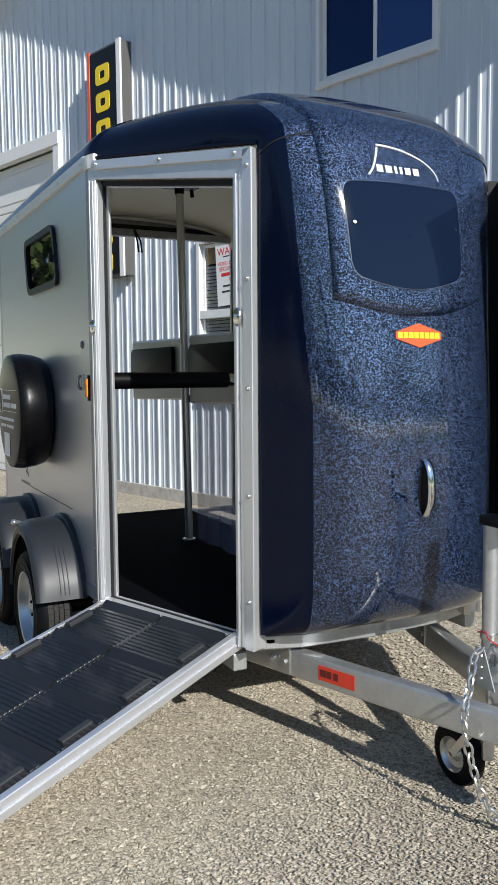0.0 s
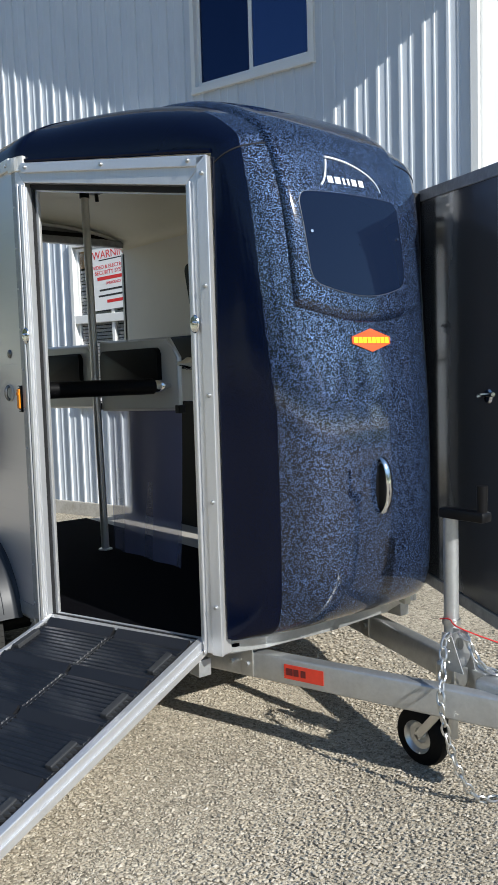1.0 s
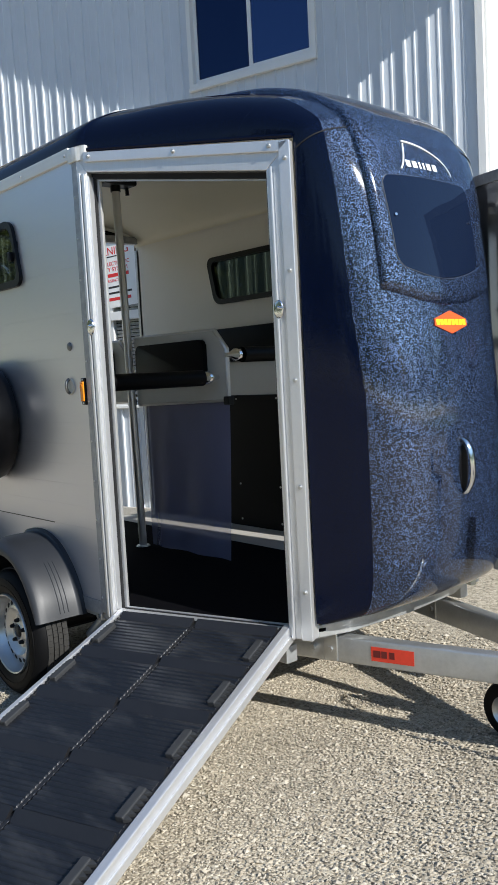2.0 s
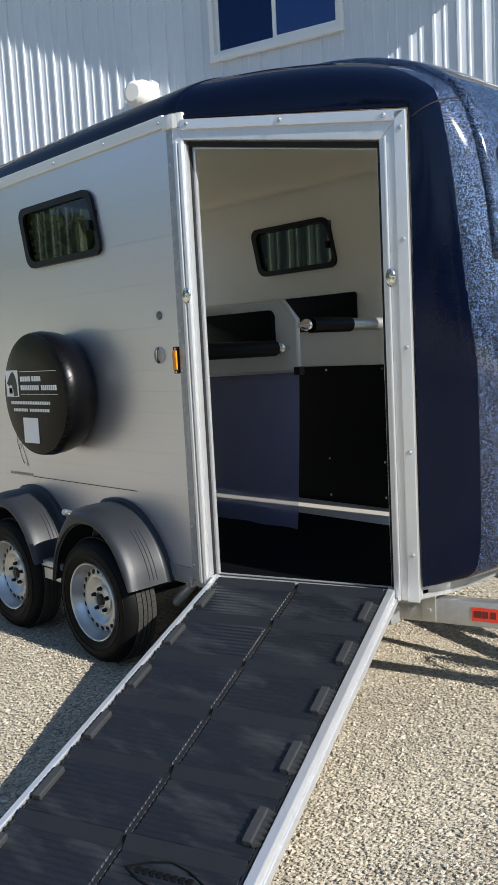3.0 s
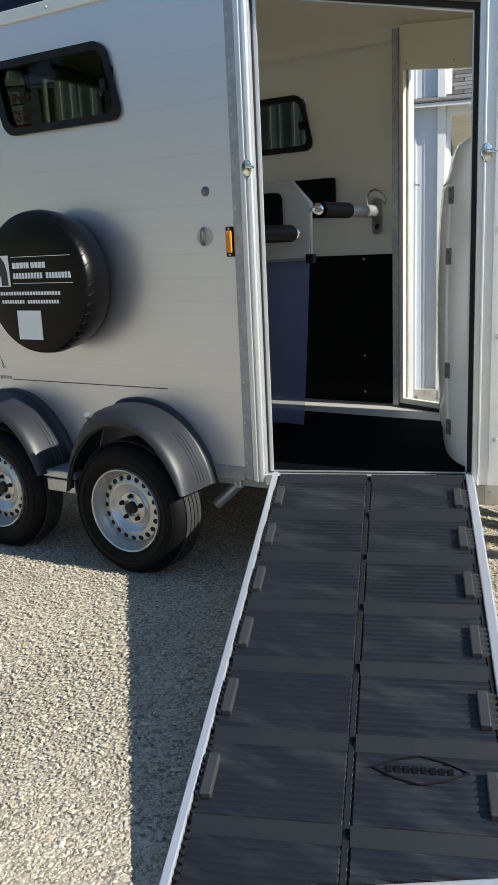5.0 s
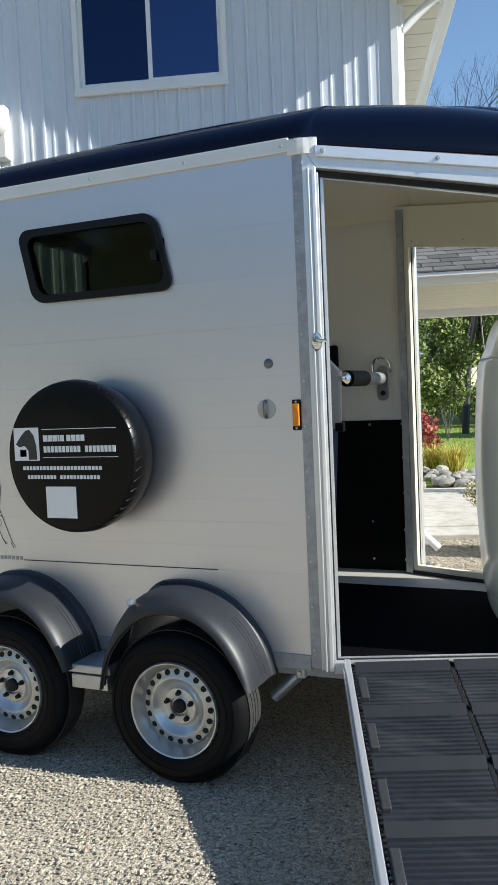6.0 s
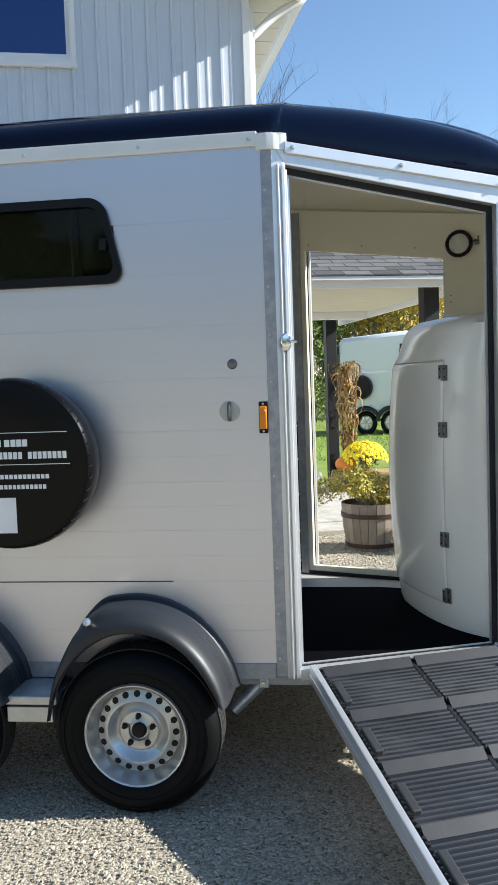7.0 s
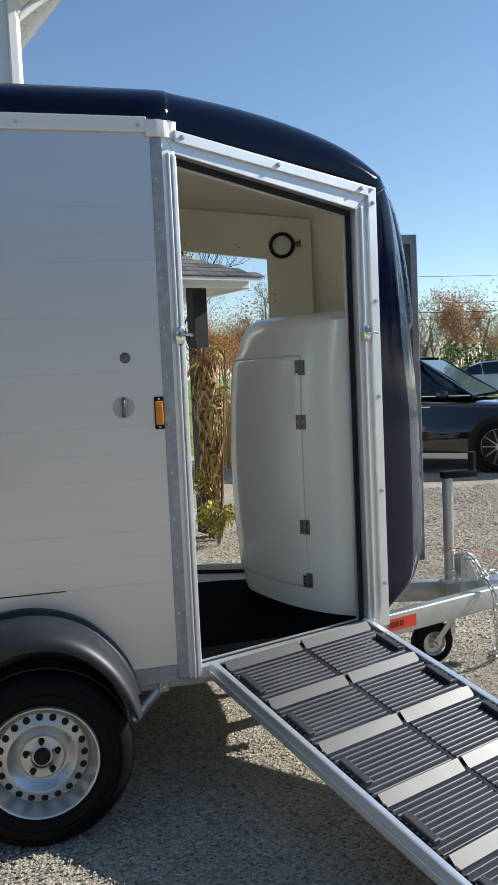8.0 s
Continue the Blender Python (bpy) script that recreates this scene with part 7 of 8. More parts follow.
def tall_grass(x, y, seed, h=0.7, mt="straw", n=160, spread=0.22):
    rng = np.random.default_rng(seed)
    ob = thing("ornamental_grass", (x, y, 0), "clump of yellow ornamental grass", "grass clump", group="ornamental grasses")
    bm = bmesh.new()
    for k in range(n):
        a, l = rng.uniform(0, 6.283), h * rng.uniform(0.6, 1.0)
        d = Vector((math.cos(a), math.sin(a), 0)) * spread * rng.uniform(0.2, 1.2)
        p = Vector((x + rng.normal(0, 0.06), y + rng.normal(0, 0.06), 0))
        sd = Vector((-math.sin(a), math.cos(a), 0)) * 0.007
        q = [p, p + d * 0.4 + Vector((0, 0, l * 0.7)), p + d * 1.1 + Vector((0, 0, l))]
        v = [bm.verts.new(q[0] - sd), bm.verts.new(q[0] + sd), bm.verts.new(q[1] + sd), bm.verts.new(q[1] - sd), bm.verts.new(q[2])]
        bm.faces.new(v[:4])
        bm.faces.new((v[3], v[2], v[4]))
    part("blades", bm, M[mt], ob)


def rocks():
    rng = np.random.default_rng(4)
    shapes = []
    for k in range(6):
        bm = bmesh.new()
        bmesh.ops.create_icosphere(bm, subdivisions=2, radius=1)
        off = Vector(rng.uniform(-9, 9, 3))
        for v in bm.verts:
            v.co *= 1 + 0.35 * noise.noise(v.co * 1.3 + off)
            v.co.z *= 0.65
        me = bpy.data.meshes.new("rock")
        bm.to_mesh(me)
        bm.free()
        me.materials.append(M["rock"])
        shapes.append(me)
    for k in range(210):
        x, y = -0.42 - 4.2 * rng.random() ** 0.9, rng.uniform(9.25, 10.3)
        s = rng.uniform(0.055, 0.13)
        r = new("rock", shapes[k % 6])
        r.matrix_basis = pose(x, y, s * 0.35 + max(0, (y - 9.3)) * 0.14 * min(1, (-0.35 - x) * 1.4), rng.uniform(-20, 20), rng.uniform(-20, 20), rng.uniform(0, 360)) @ Matrix.Diagonal((s, s, s, 1))
        tagged(r, "pale limestone rock edging the lawn bed", "rock", "rocks by the lawn")


def build_porch():
    """Open porch along the side of the steel building."""
    o = BM @ Vector((CORNER + 0.04, 0, 0))
    k = Matrix(((BU.x, -BN.x, 0, o.x), (BU.y, -BN.y, 0, o.y), (0, 0, 1, 0), (0, 0, 0, 1)))  # x along the front, y back
    W, D, Z = 2.06, 5.6, 2.34
    p = thing("porch", k @ Vector((W / 2, 0.5, 0)), "open porch with white fascia, shingle roof and dark posts", "porch")
    for lo, hi in (((0, -0.02, Z + 0.06), (W, 0.02, Z + 0.15)), ((W - 0.02, 0.0, Z + 0.06), (W + 0.02, D - 1.0, Z + 0.15))):
        bm = bmesh.new()
        box(bm, lo, hi, 0.004, k)
        part("fascia", bm, M["trim"], p, "white fascia board")
    for i in range(10):
        bm = bmesh.new()
        box(bm, (0, 0.025 + i * 0.31, Z + 0.12), (W - 0.025, 0.025 + i * 0.31 + 0.303, Z + 0.135), 0.002, k)
        part("soffit_board", bm, M["cream_trim"], p)
    bm = bmesh.new()
    box(bm, (0, 3.0, Z + 0.03), (1.96, 3.13, Z + 0.12), 0.004, k)
    part("beam", bm, M["trim"], p, "white painted beam")
    # hipped shingle courses
    rise = 0.42
    courses = 14
    bm = bmesh.new()
    dk = [(-0.3, -0.11, Z + 0.15), (W + 0.11, -0.11, Z + 0.15), (W - 1.57, 1.58, Z + 0.15 + 1.7 * rise), (-0.3, 1.58, Z + 0.15 + 1.7 * rise)]
    v = [bm.verts.new(k @ Vector((a, b, c + d))) for d in (-0.03, 0.0) for a, b, c in dk]
    for f in ((0, 1, 2, 3), (4, 5, 6, 7), (0, 1, 5, 4), (1, 2, 6, 5), (2, 3, 7, 6), (3, 0, 4, 7)):
        bm.faces.new([v[i] for i in f])
    part("roof_deck", bm, M["trim"], p)
    for c in range(courses):
        t0, t1 = c / courses, (c + 1.25) / courses
        y0, y1 = -0.12 + t0 * 1.7, -0.12 + t1 * 1.7
        z0, z1 = Z + 0.155 + t0 * 1.7 * rise, Z + 0.155 + t1 * 1.7 * rise
        x0, x1 = -0.3, W + 0.12 - t0 * 1.7
        x = x0 - 0.085 * (c % 3)
        while x < x1:
            e = min(x + 0.26, x1)
            bm = bmesh.new()
            q = [(x + 0.004, y0, z0), (e - 0.004, y0, z0), (e - 0.004, y1, z1), (x + 0.004, y1, z1)]
            v = [bm.verts.new(k @ Vector(a)) for a in q] + [bm.verts.new(k @ Vector((a[0], a[1], a[2] + 0.012 if i < 2 else a[2] + 0.004))) for i, a in enumerate(q)]
            for f in ((4, 5, 6, 7), (0, 1, 5, 4), (1, 2, 6, 5), (3, 0, 4, 7)):
                bm.faces.new([v[i] for i in f])
            part("shingle", bm, M["shingle"], p)
            x += 0.26
    bm = bmesh.new()
    prism(bm, [(W + 0.12, 0.0), (W - 1.58, 1.7 * rise), (-0.3, 1.7 * rise), (-0.3, 0.0)], 1.6, D - 1.0, k @ Matrix(((1, 0, 0, 0), (0, 0, 1, 0), (0, 1, 0, Z + 0.15), (0, 0, 0, 1))))
    part("roof_slope", bm, M["shingle"], p)
    for x, y in ((1.72, 0.42), (1.86, 4.4)):
        bm = bmesh.new()
        box(bm, (x - 0.075, y - 0.075, 0.05), (x + 0.075, y + 0.075, Z + 0.12), 0.006, k)
        part("post", bm, M["darkwood"], p, "dark stained post")
    bm = bmesh.new()
    box(bm, (-0.05, 1.15, -0.05), (2.25, 1.62, 0.05), 0.012, k)
    box(bm, (-0.05, 1.64, -0.05), (2.25, D - 0.7, 0.06), 0.01, k)
    tagged(part("porch_slab", bm, M["concrete"]), "pale concrete porch slab", "pavement", kind="structure")
    return [k @ Vector((1.72, 0.42, 0)), k @ Vector((1.86, 4.4, 0))]


def half_barrel(x, y):
    b = thing("barrel_planter", (x, y, 0), "weathered oak half barrel planter with flowers", "planter")
    R0, R1, H = 0.24, 0.285, 0.44
    n = 22
    for k in range(n):
        a0, a1 = 2 * math.pi * k / n + 0.008, 2 * math.pi * (k + 1) / n - 0.008
        bm = bmesh.new()
        rows = []
        for z, r in ((0, R0), (H * 0.5, (R0 + R1) / 2 + 0.012), (H, R1)):
            rows.append([(x + r * math.cos(a0), y + r * math.sin(a0), z), (x + r * math.cos(a1), y + r * math.sin(a1), z), (x + (r - 0.022) * math.cos(a1), y + (r - 0.022) * math.sin(a1), z), (x + (r - 0.022) * math.cos(a0), y + (r - 0.022) * math.sin(a0), z), (x + r * math.cos(a0), y + r * math.sin(a0), z)])
        grid(bm, rows)
        part("stave", bm, M["oak"], b)
    for z, r in ((0.05, R0 + 0.008), (0.33, R1 - 0.002)):
        bm = bmesh.new()
        lathe(bm, [(r, z - 0.02), (r + 0.006, z - 0.02), (r + 0.009, z + 0.02), (r, z + 0.02)], 32, Matrix.Translation((x, y, 0)))
        part("hoop", bm, M["iron"], b, smooth=40)
    bm = bmesh.new()
    lathe(bm, [(0, H - 0.05), (R1 - 0.02, H - 0.05)], 24, Matrix.Translation((x, y, 0)))
    part("soil", bm, M["bark"], b)


def blooms(x, y, z, r, h, seed, mt, count, size, name, label):
    """Flower heads as small ruffled stars over a mound."""
    rng = np.random.default_rng(seed)
    ob = thing(name, (x, y, z), label, "flowers")
    bm = bmesh.new()
    for k in range(count):
        a, t = rng.uniform(0, 6.283), rng.random() ** 0.5
        c = Vector((x + math.cos(a) * r * t, y + math.sin(a) * r * t, z + h * math.sqrt(max(0, 1 - t * t)) + rng.normal(0, 0.01)))
        nrm = (c - Vector((x, y, z - 0.05))).normalized()
        m = Matrix.Translation(c) @ nrm.to_track_quat("Z", "Y").to_matrix().to_4x4()
        s = size * rng.uniform(0.7, 1.2)
        ctr = bm.verts.new(m @ Vector((0, 0, s * 0.3)))
        ring = [bm.verts.new(m @ Vector((s * (1 if i % 2 else 0.55) * math.cos(i * 0.6283), s * (1 if i % 2 else 0.55) * math.sin(i * 0.6283), 0))) for i in range(10)]
        for i in range(10):
            bm.faces.new((ctr, ring[i], ring[(i + 1) % 10]))
    tagged(part("bloom", bm, M[mt], ob), kind="stuff")
    return ob


def corn_stalks(x, y):
    rng = np.random.default_rng(13)
    ob = thing("corn_stalks", (x, y, 0), "bundle of dry corn stalks tied to a porch post", "corn stalks")
    cy = y - 0.13
    for k in range(9):
        bm = bmesh.new()
        a = k * 2.4
        b0 = Vector((x + 0.06 * math.cos(a), cy + 0.04 * math.sin(a), 0.02))
        top = b0 + Vector((rng.normal(0, 0.05), rng.normal(0, 0.04), rng.uniform(1.6, 1.85)))
        tube(bm, [b0, b0.lerp(top, 0.5) + Vector((rng.normal(0, 0.015), 0, 0)), top], 0.012, 5, 0.5)
        part("stalk", bm, M["stalk"], ob)
    bm = bmesh.new()
    tube(bm, [(x + 0.12 * math.cos(t), cy + 0.09 * math.sin(t), 1.28) for t in [0.5236 * k for k in range(13)]], 0.008, 5)
    part("tie", bm, M["straw"], ob)
    # drooping, curling dry leaves
    bm = bmesh.new()
    for k in range(330):
        z = 0.38 + 1.45 * rng.random() ** 0.8
        a = rng.uniform(0, 6.283)
        out = Vector((math.cos(a), math.sin(a) * 0.7, 0))
        side = Vector((-math.sin(a), math.cos(a), 0))
        p = Vector((x, cy, z)) + out * rng.uniform(0.01, 0.05)
        reach, drop, wd = rng.uniform(0.03, 0.12) * (1.35 if k % 9 == 0 else 1), rng.uniform(0.04, 0.26), rng.uniform(0.010, 0.026)
        reach *= (0.45 + 0.75 * (z - 0.4) / 1.4) * (1.7 if k % 5 == 0 else 1)
        va, vb = [], []
        curl = rng.uniform(-4.5, 4.5)
        for i in range(6):
            t = i / 5
            c = p + out * reach * math.sin(t * 2.2) + Vector((0, 0, 0.07 * math.sin(t * 3.1) - drop * t * t)) + side * 0.075 * math.sin(t * 4 + k) * t
            w = (side * math.cos(curl * t) + Vector((0, 0, 1)) * math.sin(curl * t)) * wd * (1 - 0.8 * t * t)
            va.append(bm.verts.new(c - w))
            vb.append(bm.verts.new(c + w))
        for i in range(5):
            bm.faces.new((va[i], va[i + 1], vb[i + 1], vb[i]))
    tagged(part("dry_leaf", bm, M["straw"], ob), kind="stuff")
    # fine tassels at the top
    bm = bmesh.new()
    for k in range(70):
        a = rng.uniform(0, 6.283)
        p = Vector((x + rng.normal(0, 0.05), cy + rng.normal(0, 0.04), rng.uniform(1.6, 1.8)))
        d = Vector((math.cos(a), math.sin(a), 0)) * rng.uniform(0.06, 0.26)
        tube(bm, [p, p + d * 0.5 + Vector((0, 0, 0.08)), p + d + Vector((0, 0, 0.02))], 0.003, 3, 0.4)
    tagged(part("tassel", bm, M["straw"], ob), kind="stuff")


M["stalk"] = material("brown dry stalk", (0.16, 0.095, 0.04), 0.7, 0, 0.25, 12, stretch=(1, 1, 0.2))


def straw_bale(x, y):
    bm = bmesh.new()
    box(bm, (x - 0.45, y - 0.24, 0.05), (x + 0.45, y + 0.24, 0.33), 0.03)
    ob = part("straw_bale", bm, M["strawbale"])
    tagged(ob, "rectangular straw bale on the porch slab", "straw bale")


def pumpkin(x, y, z, r):
    ob = thing("pumpkin", (x, y, z), "orange ribbed pumpkin on a straw bale", "pumpkin")
    bm = bmesh.new()
    seg, rows = 36, []
    for j in range(13):
        t = math.pi * j / 12
        row = []
        for i in range(seg + 1):
            a = 2 * math.pi * i / seg
            rr = r * (1 + 0.07 * abs(math.cos(a * 5))) * math.sin(t)
            row.append((x + rr * math.cos(a), y + rr * math.sin(a), z + r * 0.8 * (1 - math.cos(t)) - 0.02 * r * (1 if j == 12 else 0)))
        rows.append(row)
    grid(bm, rows)
    bmesh.ops.remove_doubles(bm, verts=bm.verts, dist=0.0005)
    part("body", bm, M["pumpkin"], ob, smooth=True)
    bm = bmesh.new()
    tube(bm, [(x, y, z + r * 1.55), (x + 0.01, y, z + r * 1.7), (x + 0.03, y, z + r * 1.85)], 0.012, 6, 0.7)
    part("stem", bm, M["straw"], ob)


# paler than the side glass: the sky's reflection is put into the colour
M["windscreen"] = material("pale windscreen", (0.07, 0.10, 0.10), 0.06, 0, 0.1, 2, spec=0.6)


def car(name, label, x, y, heading, paint, L=4.7, Wd=1.9):
    """A modern estate car: shaped body, glasshouse, wheels and lamps. x, y: its middle."""
    ob = thing(name, (x, y, 0), label, "car")
    m = Matrix.Translation((x, y, 0)) @ pose(0, 0, 0, 0, 0, heading) @ Matrix.Scale(1.09, 4)
    low = [(-2.35, 0.45), (-2.36, 0.75), (-2.30, 0.98), (-2.05, 1.06), (-1.2, 1.07), (0.0, 1.03), (0.95, 0.99), (1.75, 0.92), (2.15, 0.82), (2.33, 0.68), (2.36, 0.45), (2.25, 0.26), (-2.25, 0.26)]
    prof = {0.0: 1.0, 0.55: 0.995, 0.80: 0.985, 0.93: 0.955, 1.0: 0.90}
    bm = bmesh.new()
    rows = []
    for s in (-1, 1):
        for w, sc in (sorted(prof.items(), reverse=True) if s < 0 else sorted(prof.items())):
            if s > 0 and w == 0.0:
                continue
            rows.append([m @ Vector((px * (1 if abs(px) < 1.8 else sc), s * w * Wd / 2, 0.62 + (pz - 0.62) * (sc if pz > 0.62 else 1))) for px, pz in low + low[:1]])
    grid(bm, rows)
    for r in (rows[0], rows[-1]):
        bm.faces.new([bm.verts.new(p) for p in r[:-1]])
    bmesh.ops.remove_doubles(bm, verts=bm.verts, dist=0.001)
    body = part("body", bm, paint, ob, "", smooth=40)
    top = [(-2.1, 1.04), (-1.75, 1.42), (-1.2, 1.58), (-0.3, 1.64), (0.25, 1.58), (1.12, 1.0)]
    bm = bmesh.new()
    rows = []
    for w, sc in ((-0.88, 0.0), (-0.80, 0.55), (-0.66, 0.985), (-0.4, 1.0), (0.4, 1.0), (0.66, 0.985), (0.80, 0.55), (0.88, 0.0)):
        rows.append([m @ Vector((px, w * Wd / 2 * 1.02, 1.02 + (pz - 1.02) * sc)) for px, pz in top])
    grid(bm, rows)
    part("glasshouse", bm, M["car_glass"], body, "dark windows", smooth=40)
    bm = bmesh.new()
    rows = [[m @ Vector((px, w * Wd / 2 * 1.02, 1.02 + (pz - 1.02) * sc + 0.012)) for px, pz in top[1:5]] for w, sc in ((-0.69, 0.93), (-0.62, 1.0), (-0.3, 1.015), (0.3, 1.015), (0.62, 1.0), (0.69, 0.93))]
    grid(bm, rows)
    part("roof_panel", bm, paint, body, smooth=40)
    bm = bmesh.new()
    rows = [[m @ Vector((px + 0.012, w * Wd / 2 * 1.02, pz + 0.014)) for px, pz in ((0.30, 1.545), (0.70, 1.285), (1.08, 1.03))] for w in (-0.60, -0.3, 0.0, 0.3, 0.60)]
    for k in (0, 4):
        rows[k][2] = m @ Vector((1.092, (k - 2) * 0.41 * Wd / 2 * 1.02, 1.044))
    grid(bm, rows)
    part("windscreen", bm, M["windscreen"], body, "windscreen with the sky's reflection in its pale colour", smooth=40)
    for s in (-1, 1):
        for xs in ((0.26, 1.10), (-0.35, -0.28), (-1.25, -1.2)):
            a, b = xs
            za = np.interp(a, [p[0] for p in top], [p[1] for p in top])
            bm = bmesh.new()
            if a > 0:
                tube(bm, [m @ Vector((a, s * 0.66 * Wd / 2 * 1.02, float(za))), m @ Vector((b, s * 0.87 * Wd / 2 * 1.02, 1.02))], 0.03, 6)
            else:
                tube(bm, [m @ Vector((a, s * 0.68 * Wd / 2 * 1.02, float(za) - 0.02)), m @ Vector((b, s * 0.895 * Wd / 2 * 1.02, 1.02))], 0.03, 6)
            part("pillar", bm, paint, body)
        bm = bmesh.new()
        tube(bm, [m @ Vector((px, s * 0.895 * Wd / 2, 1.045)) for px in (-1.95, -0.5, 0.6, 1.05)], 0.011, 6)
        part("window_trim", bm, M["chrome"], body, "chrome window trim")
        bm = bmesh.new()
        tube(bm, [m @ Vector((px, s * 0.985 * Wd / 2, 0.36)) for px in (-1.1, 0.0, 1.1)], 0.014, 6)
        part("sill_trim", bm, M["chrome"], body)
        for px in (-0.55, 0.42):
            bm = bmesh.new()
            tube(bm, [m @ Vector((px - 0.1, s * 0.995 * Wd / 2, 0.90)), m @ Vector((px, s * 1.01 * Wd / 2, 0.90)), m @ Vector((px + 0.1, s * 0.995 * Wd / 2, 0.90))], 0.014, 6)
            part("door_handle", bm, M["chrome"], body)
        bm = bmesh.new()
        mm = m @ Matrix.Translation((0.70, s * 1.02 * Wd / 2, 1.07))
        lathe(bm, [(0, 0.055), (0.07, 0.05), (0.095, 0.02), (0.09, -0.03), (0.05, -0.05), (0, -0.05)], 12, mm)
        box(bm, (-0.03, -0.09 if s > 0 else 0.0, -0.06), (0.04, 0.0 if s > 0 else 0.09, -0.02), 0.01, mm)
        part("mirror", bm, paint, body, smooth=True)
        bm = bmesh.new()
        lathe(bm, [(0, 0.06), (0.1, 0.04), (0.13, 0)], 14, m @ Matrix.Translation((2.16, s * 0.68, 0.74)) @ pose(0, 0, 0, 0, 75, 0))
        part("headlight", bm, M["clear_lamp"], body, smooth=40)
        for wx in (-1.42, 1.45):
            wm = m @ Matrix.Translation((wx, s * 1.012 * Wd / 2, 0.35)) @ pose(0, 0, 0, -90 * s)
            bm = bmesh.new()
            lathe(bm, [(0.24, 0.0), (0.26, 0.012), (0.33, 0.006), (0.352, -0.03), (0.352, -0.17), (0.3, -0.2)], 36, wm)
            wl = part("wheel", bm, M["rubber"], ob, "black tyre on a spoked alloy rim", smooth=40)
            bm = bmesh.new()
            lathe(bm, [(0.235, 0.01), (0.245, 0.002), (0.225, -0.03), (0.20, -0.09), (0.0, -0.09)], 32, wm)
            lathe(bm, [(0, 0.0), (0.05, -0.002), (0.06, -0.03)], 16, wm)
            for q in range(10):
                box(bm, (0.04, -0.014, -0.035), (0.232, 0.014, -0.006), 0.004, wm @ pose(0, 0, 0, 0, 0, 36 * q))
            part("rim", bm, M["rim"], wl, smooth=40)
            bm = bmesh.new()
            lathe(bm, [(0, -0.006), (0.40, -0.006), (0.425, -0.012), (0.43, -0.04)], 36, wm)
            part("wheel_arch", bm, M["black_plastic"], body)
    return ob


M["clear_lamp"] = material("clear headlamp", (0.6, 0.6, 0.62), 0.1, 0.3, 0.05, 5)


def far_trailer(x, y):
    """White horse trailer on the far side of the lawn; x: its nose."""
    ob = thing("white_trailer", (x - 2, y, 0), "white horse trailer parked across the lawn", "horse trailer")
    bm = bmesh.new()
    out = [(x - 3.3, 0.5), (x - 0.25, 0.5), (x - 0.03, 0.7), (x, 1.2), (x - 0.08, 1.8), (x - 0.3, 2.3), (x - 0.7, 2.62), (x - 1.3, 2.75), (x - 3.2, 2.62), (x - 3.3, 2.5)]
    rows = []
    for dy, sc in ((0, 0.90), (0.08, 0.97), (0.25, 1.0), (1.75, 1.0), (1.92, 0.97), (2.0, 0.90)):
        rows.append([(x - 1.6 + (px - x + 1.6) * (0.5 + sc / 2), y + dy, 1.5 + (pz - 1.5) * (sc if pz > 1.5 else 1)) for px, pz in out + out[:1]])
    grid(bm, rows)
    for r in (rows[0], rows[-1]):
        bm.faces.new([bm.verts.new(p) for p in r[:-1]])
    bmesh.ops.remove_doubles(bm, verts=bm.verts, dist=0.001)
    body = part("body", bm, M["white_gel"], ob, smooth=40)
    bm = bmesh.new()
    prism(bm, [(x - 1.5, 1.84), (x - 0.42, 1.84), (x - 0.5, 2.06), (x - 0.78, 2.3), (x - 1.1, 2.38), (x - 1.46, 2.4)], y - 0.02, y + 0.0, FLAT)
    part("window", bm, M["front_glass"], body)
    bm = bmesh.new()
    box(bm, (x - 3.2, y - 0.02, 1.66), (x - 0.45, y + 0.0, 1.69), 0.002)
    part("waist_rail", bm, M["alu"], body)
    for a, b in (((x - 1.5, 0.6), (x - 1.49, 1.65)), ((x - 0.75, 0.6), (x - 0.74, 1.65))):
        bm = bmesh.new()
        box(bm, (a[0], y - 0.015, a[1]), (b[0], y, b[1]))
        part("door_gap", bm, M["ink"], body)
    bm = bmesh.new()
    lathe(bm, [(0, 0.2), (0.3, 0.19), (0.33, 0.1), (0.32, 0)], 28, pose(x - 2.6, y, 1.28, 90))
    part("spare_wheel", bm, M["cover"], body, smooth=40)
    for wx in (x - 1.75, x - 2.5):
        wm = pose(wx, y - 0.06, 0.32, 90)
        bm = bmesh.new()
        lathe(bm, [(0.2, 0.0), (0.28, 0.01), (0.32, -0.03), (0.32, -0.15), (0.25, -0.18)], 28, wm)
        wl = part("wheel", bm, M["rubber"], ob, smooth=40)
        bm = bmesh.new()
        lathe(bm, [(0.2, 0.005), (0.17, -0.05), (0, -0.05)], 24, wm)
        for q in range(6):
            box(bm, (0.02, -0.018, -0.04), (0.19, 0.018, -0.002), 0.003, wm @ pose(0, 0, 0, 0, 0, 60 * q))
        part("rim", bm, M["rim"], wl, smooth=40)
        bm = bmesh.new()
        pts = [(wx + 0.4 * math.cos(a), y - 0.08, 0.36 + 0.36 * math.sin(a)) for a in [math.pi * q / 12 for q in range(13)]]
        tube(bm, pts, 0.06, 6)
        part("fender", bm, M["fender"], ob)
    bm = bmesh.new()
    box(bm, (x - 0.3, y + 0.9, 0.4), (x + 1.1, y + 1.1, 0.5), 0.01)
    part("drawbar", bm, M["galv"], ob)
    ob.rotation_euler = (0, 0, radians(-11))
    ob.scale = (0.99, 1.1, 1.1)


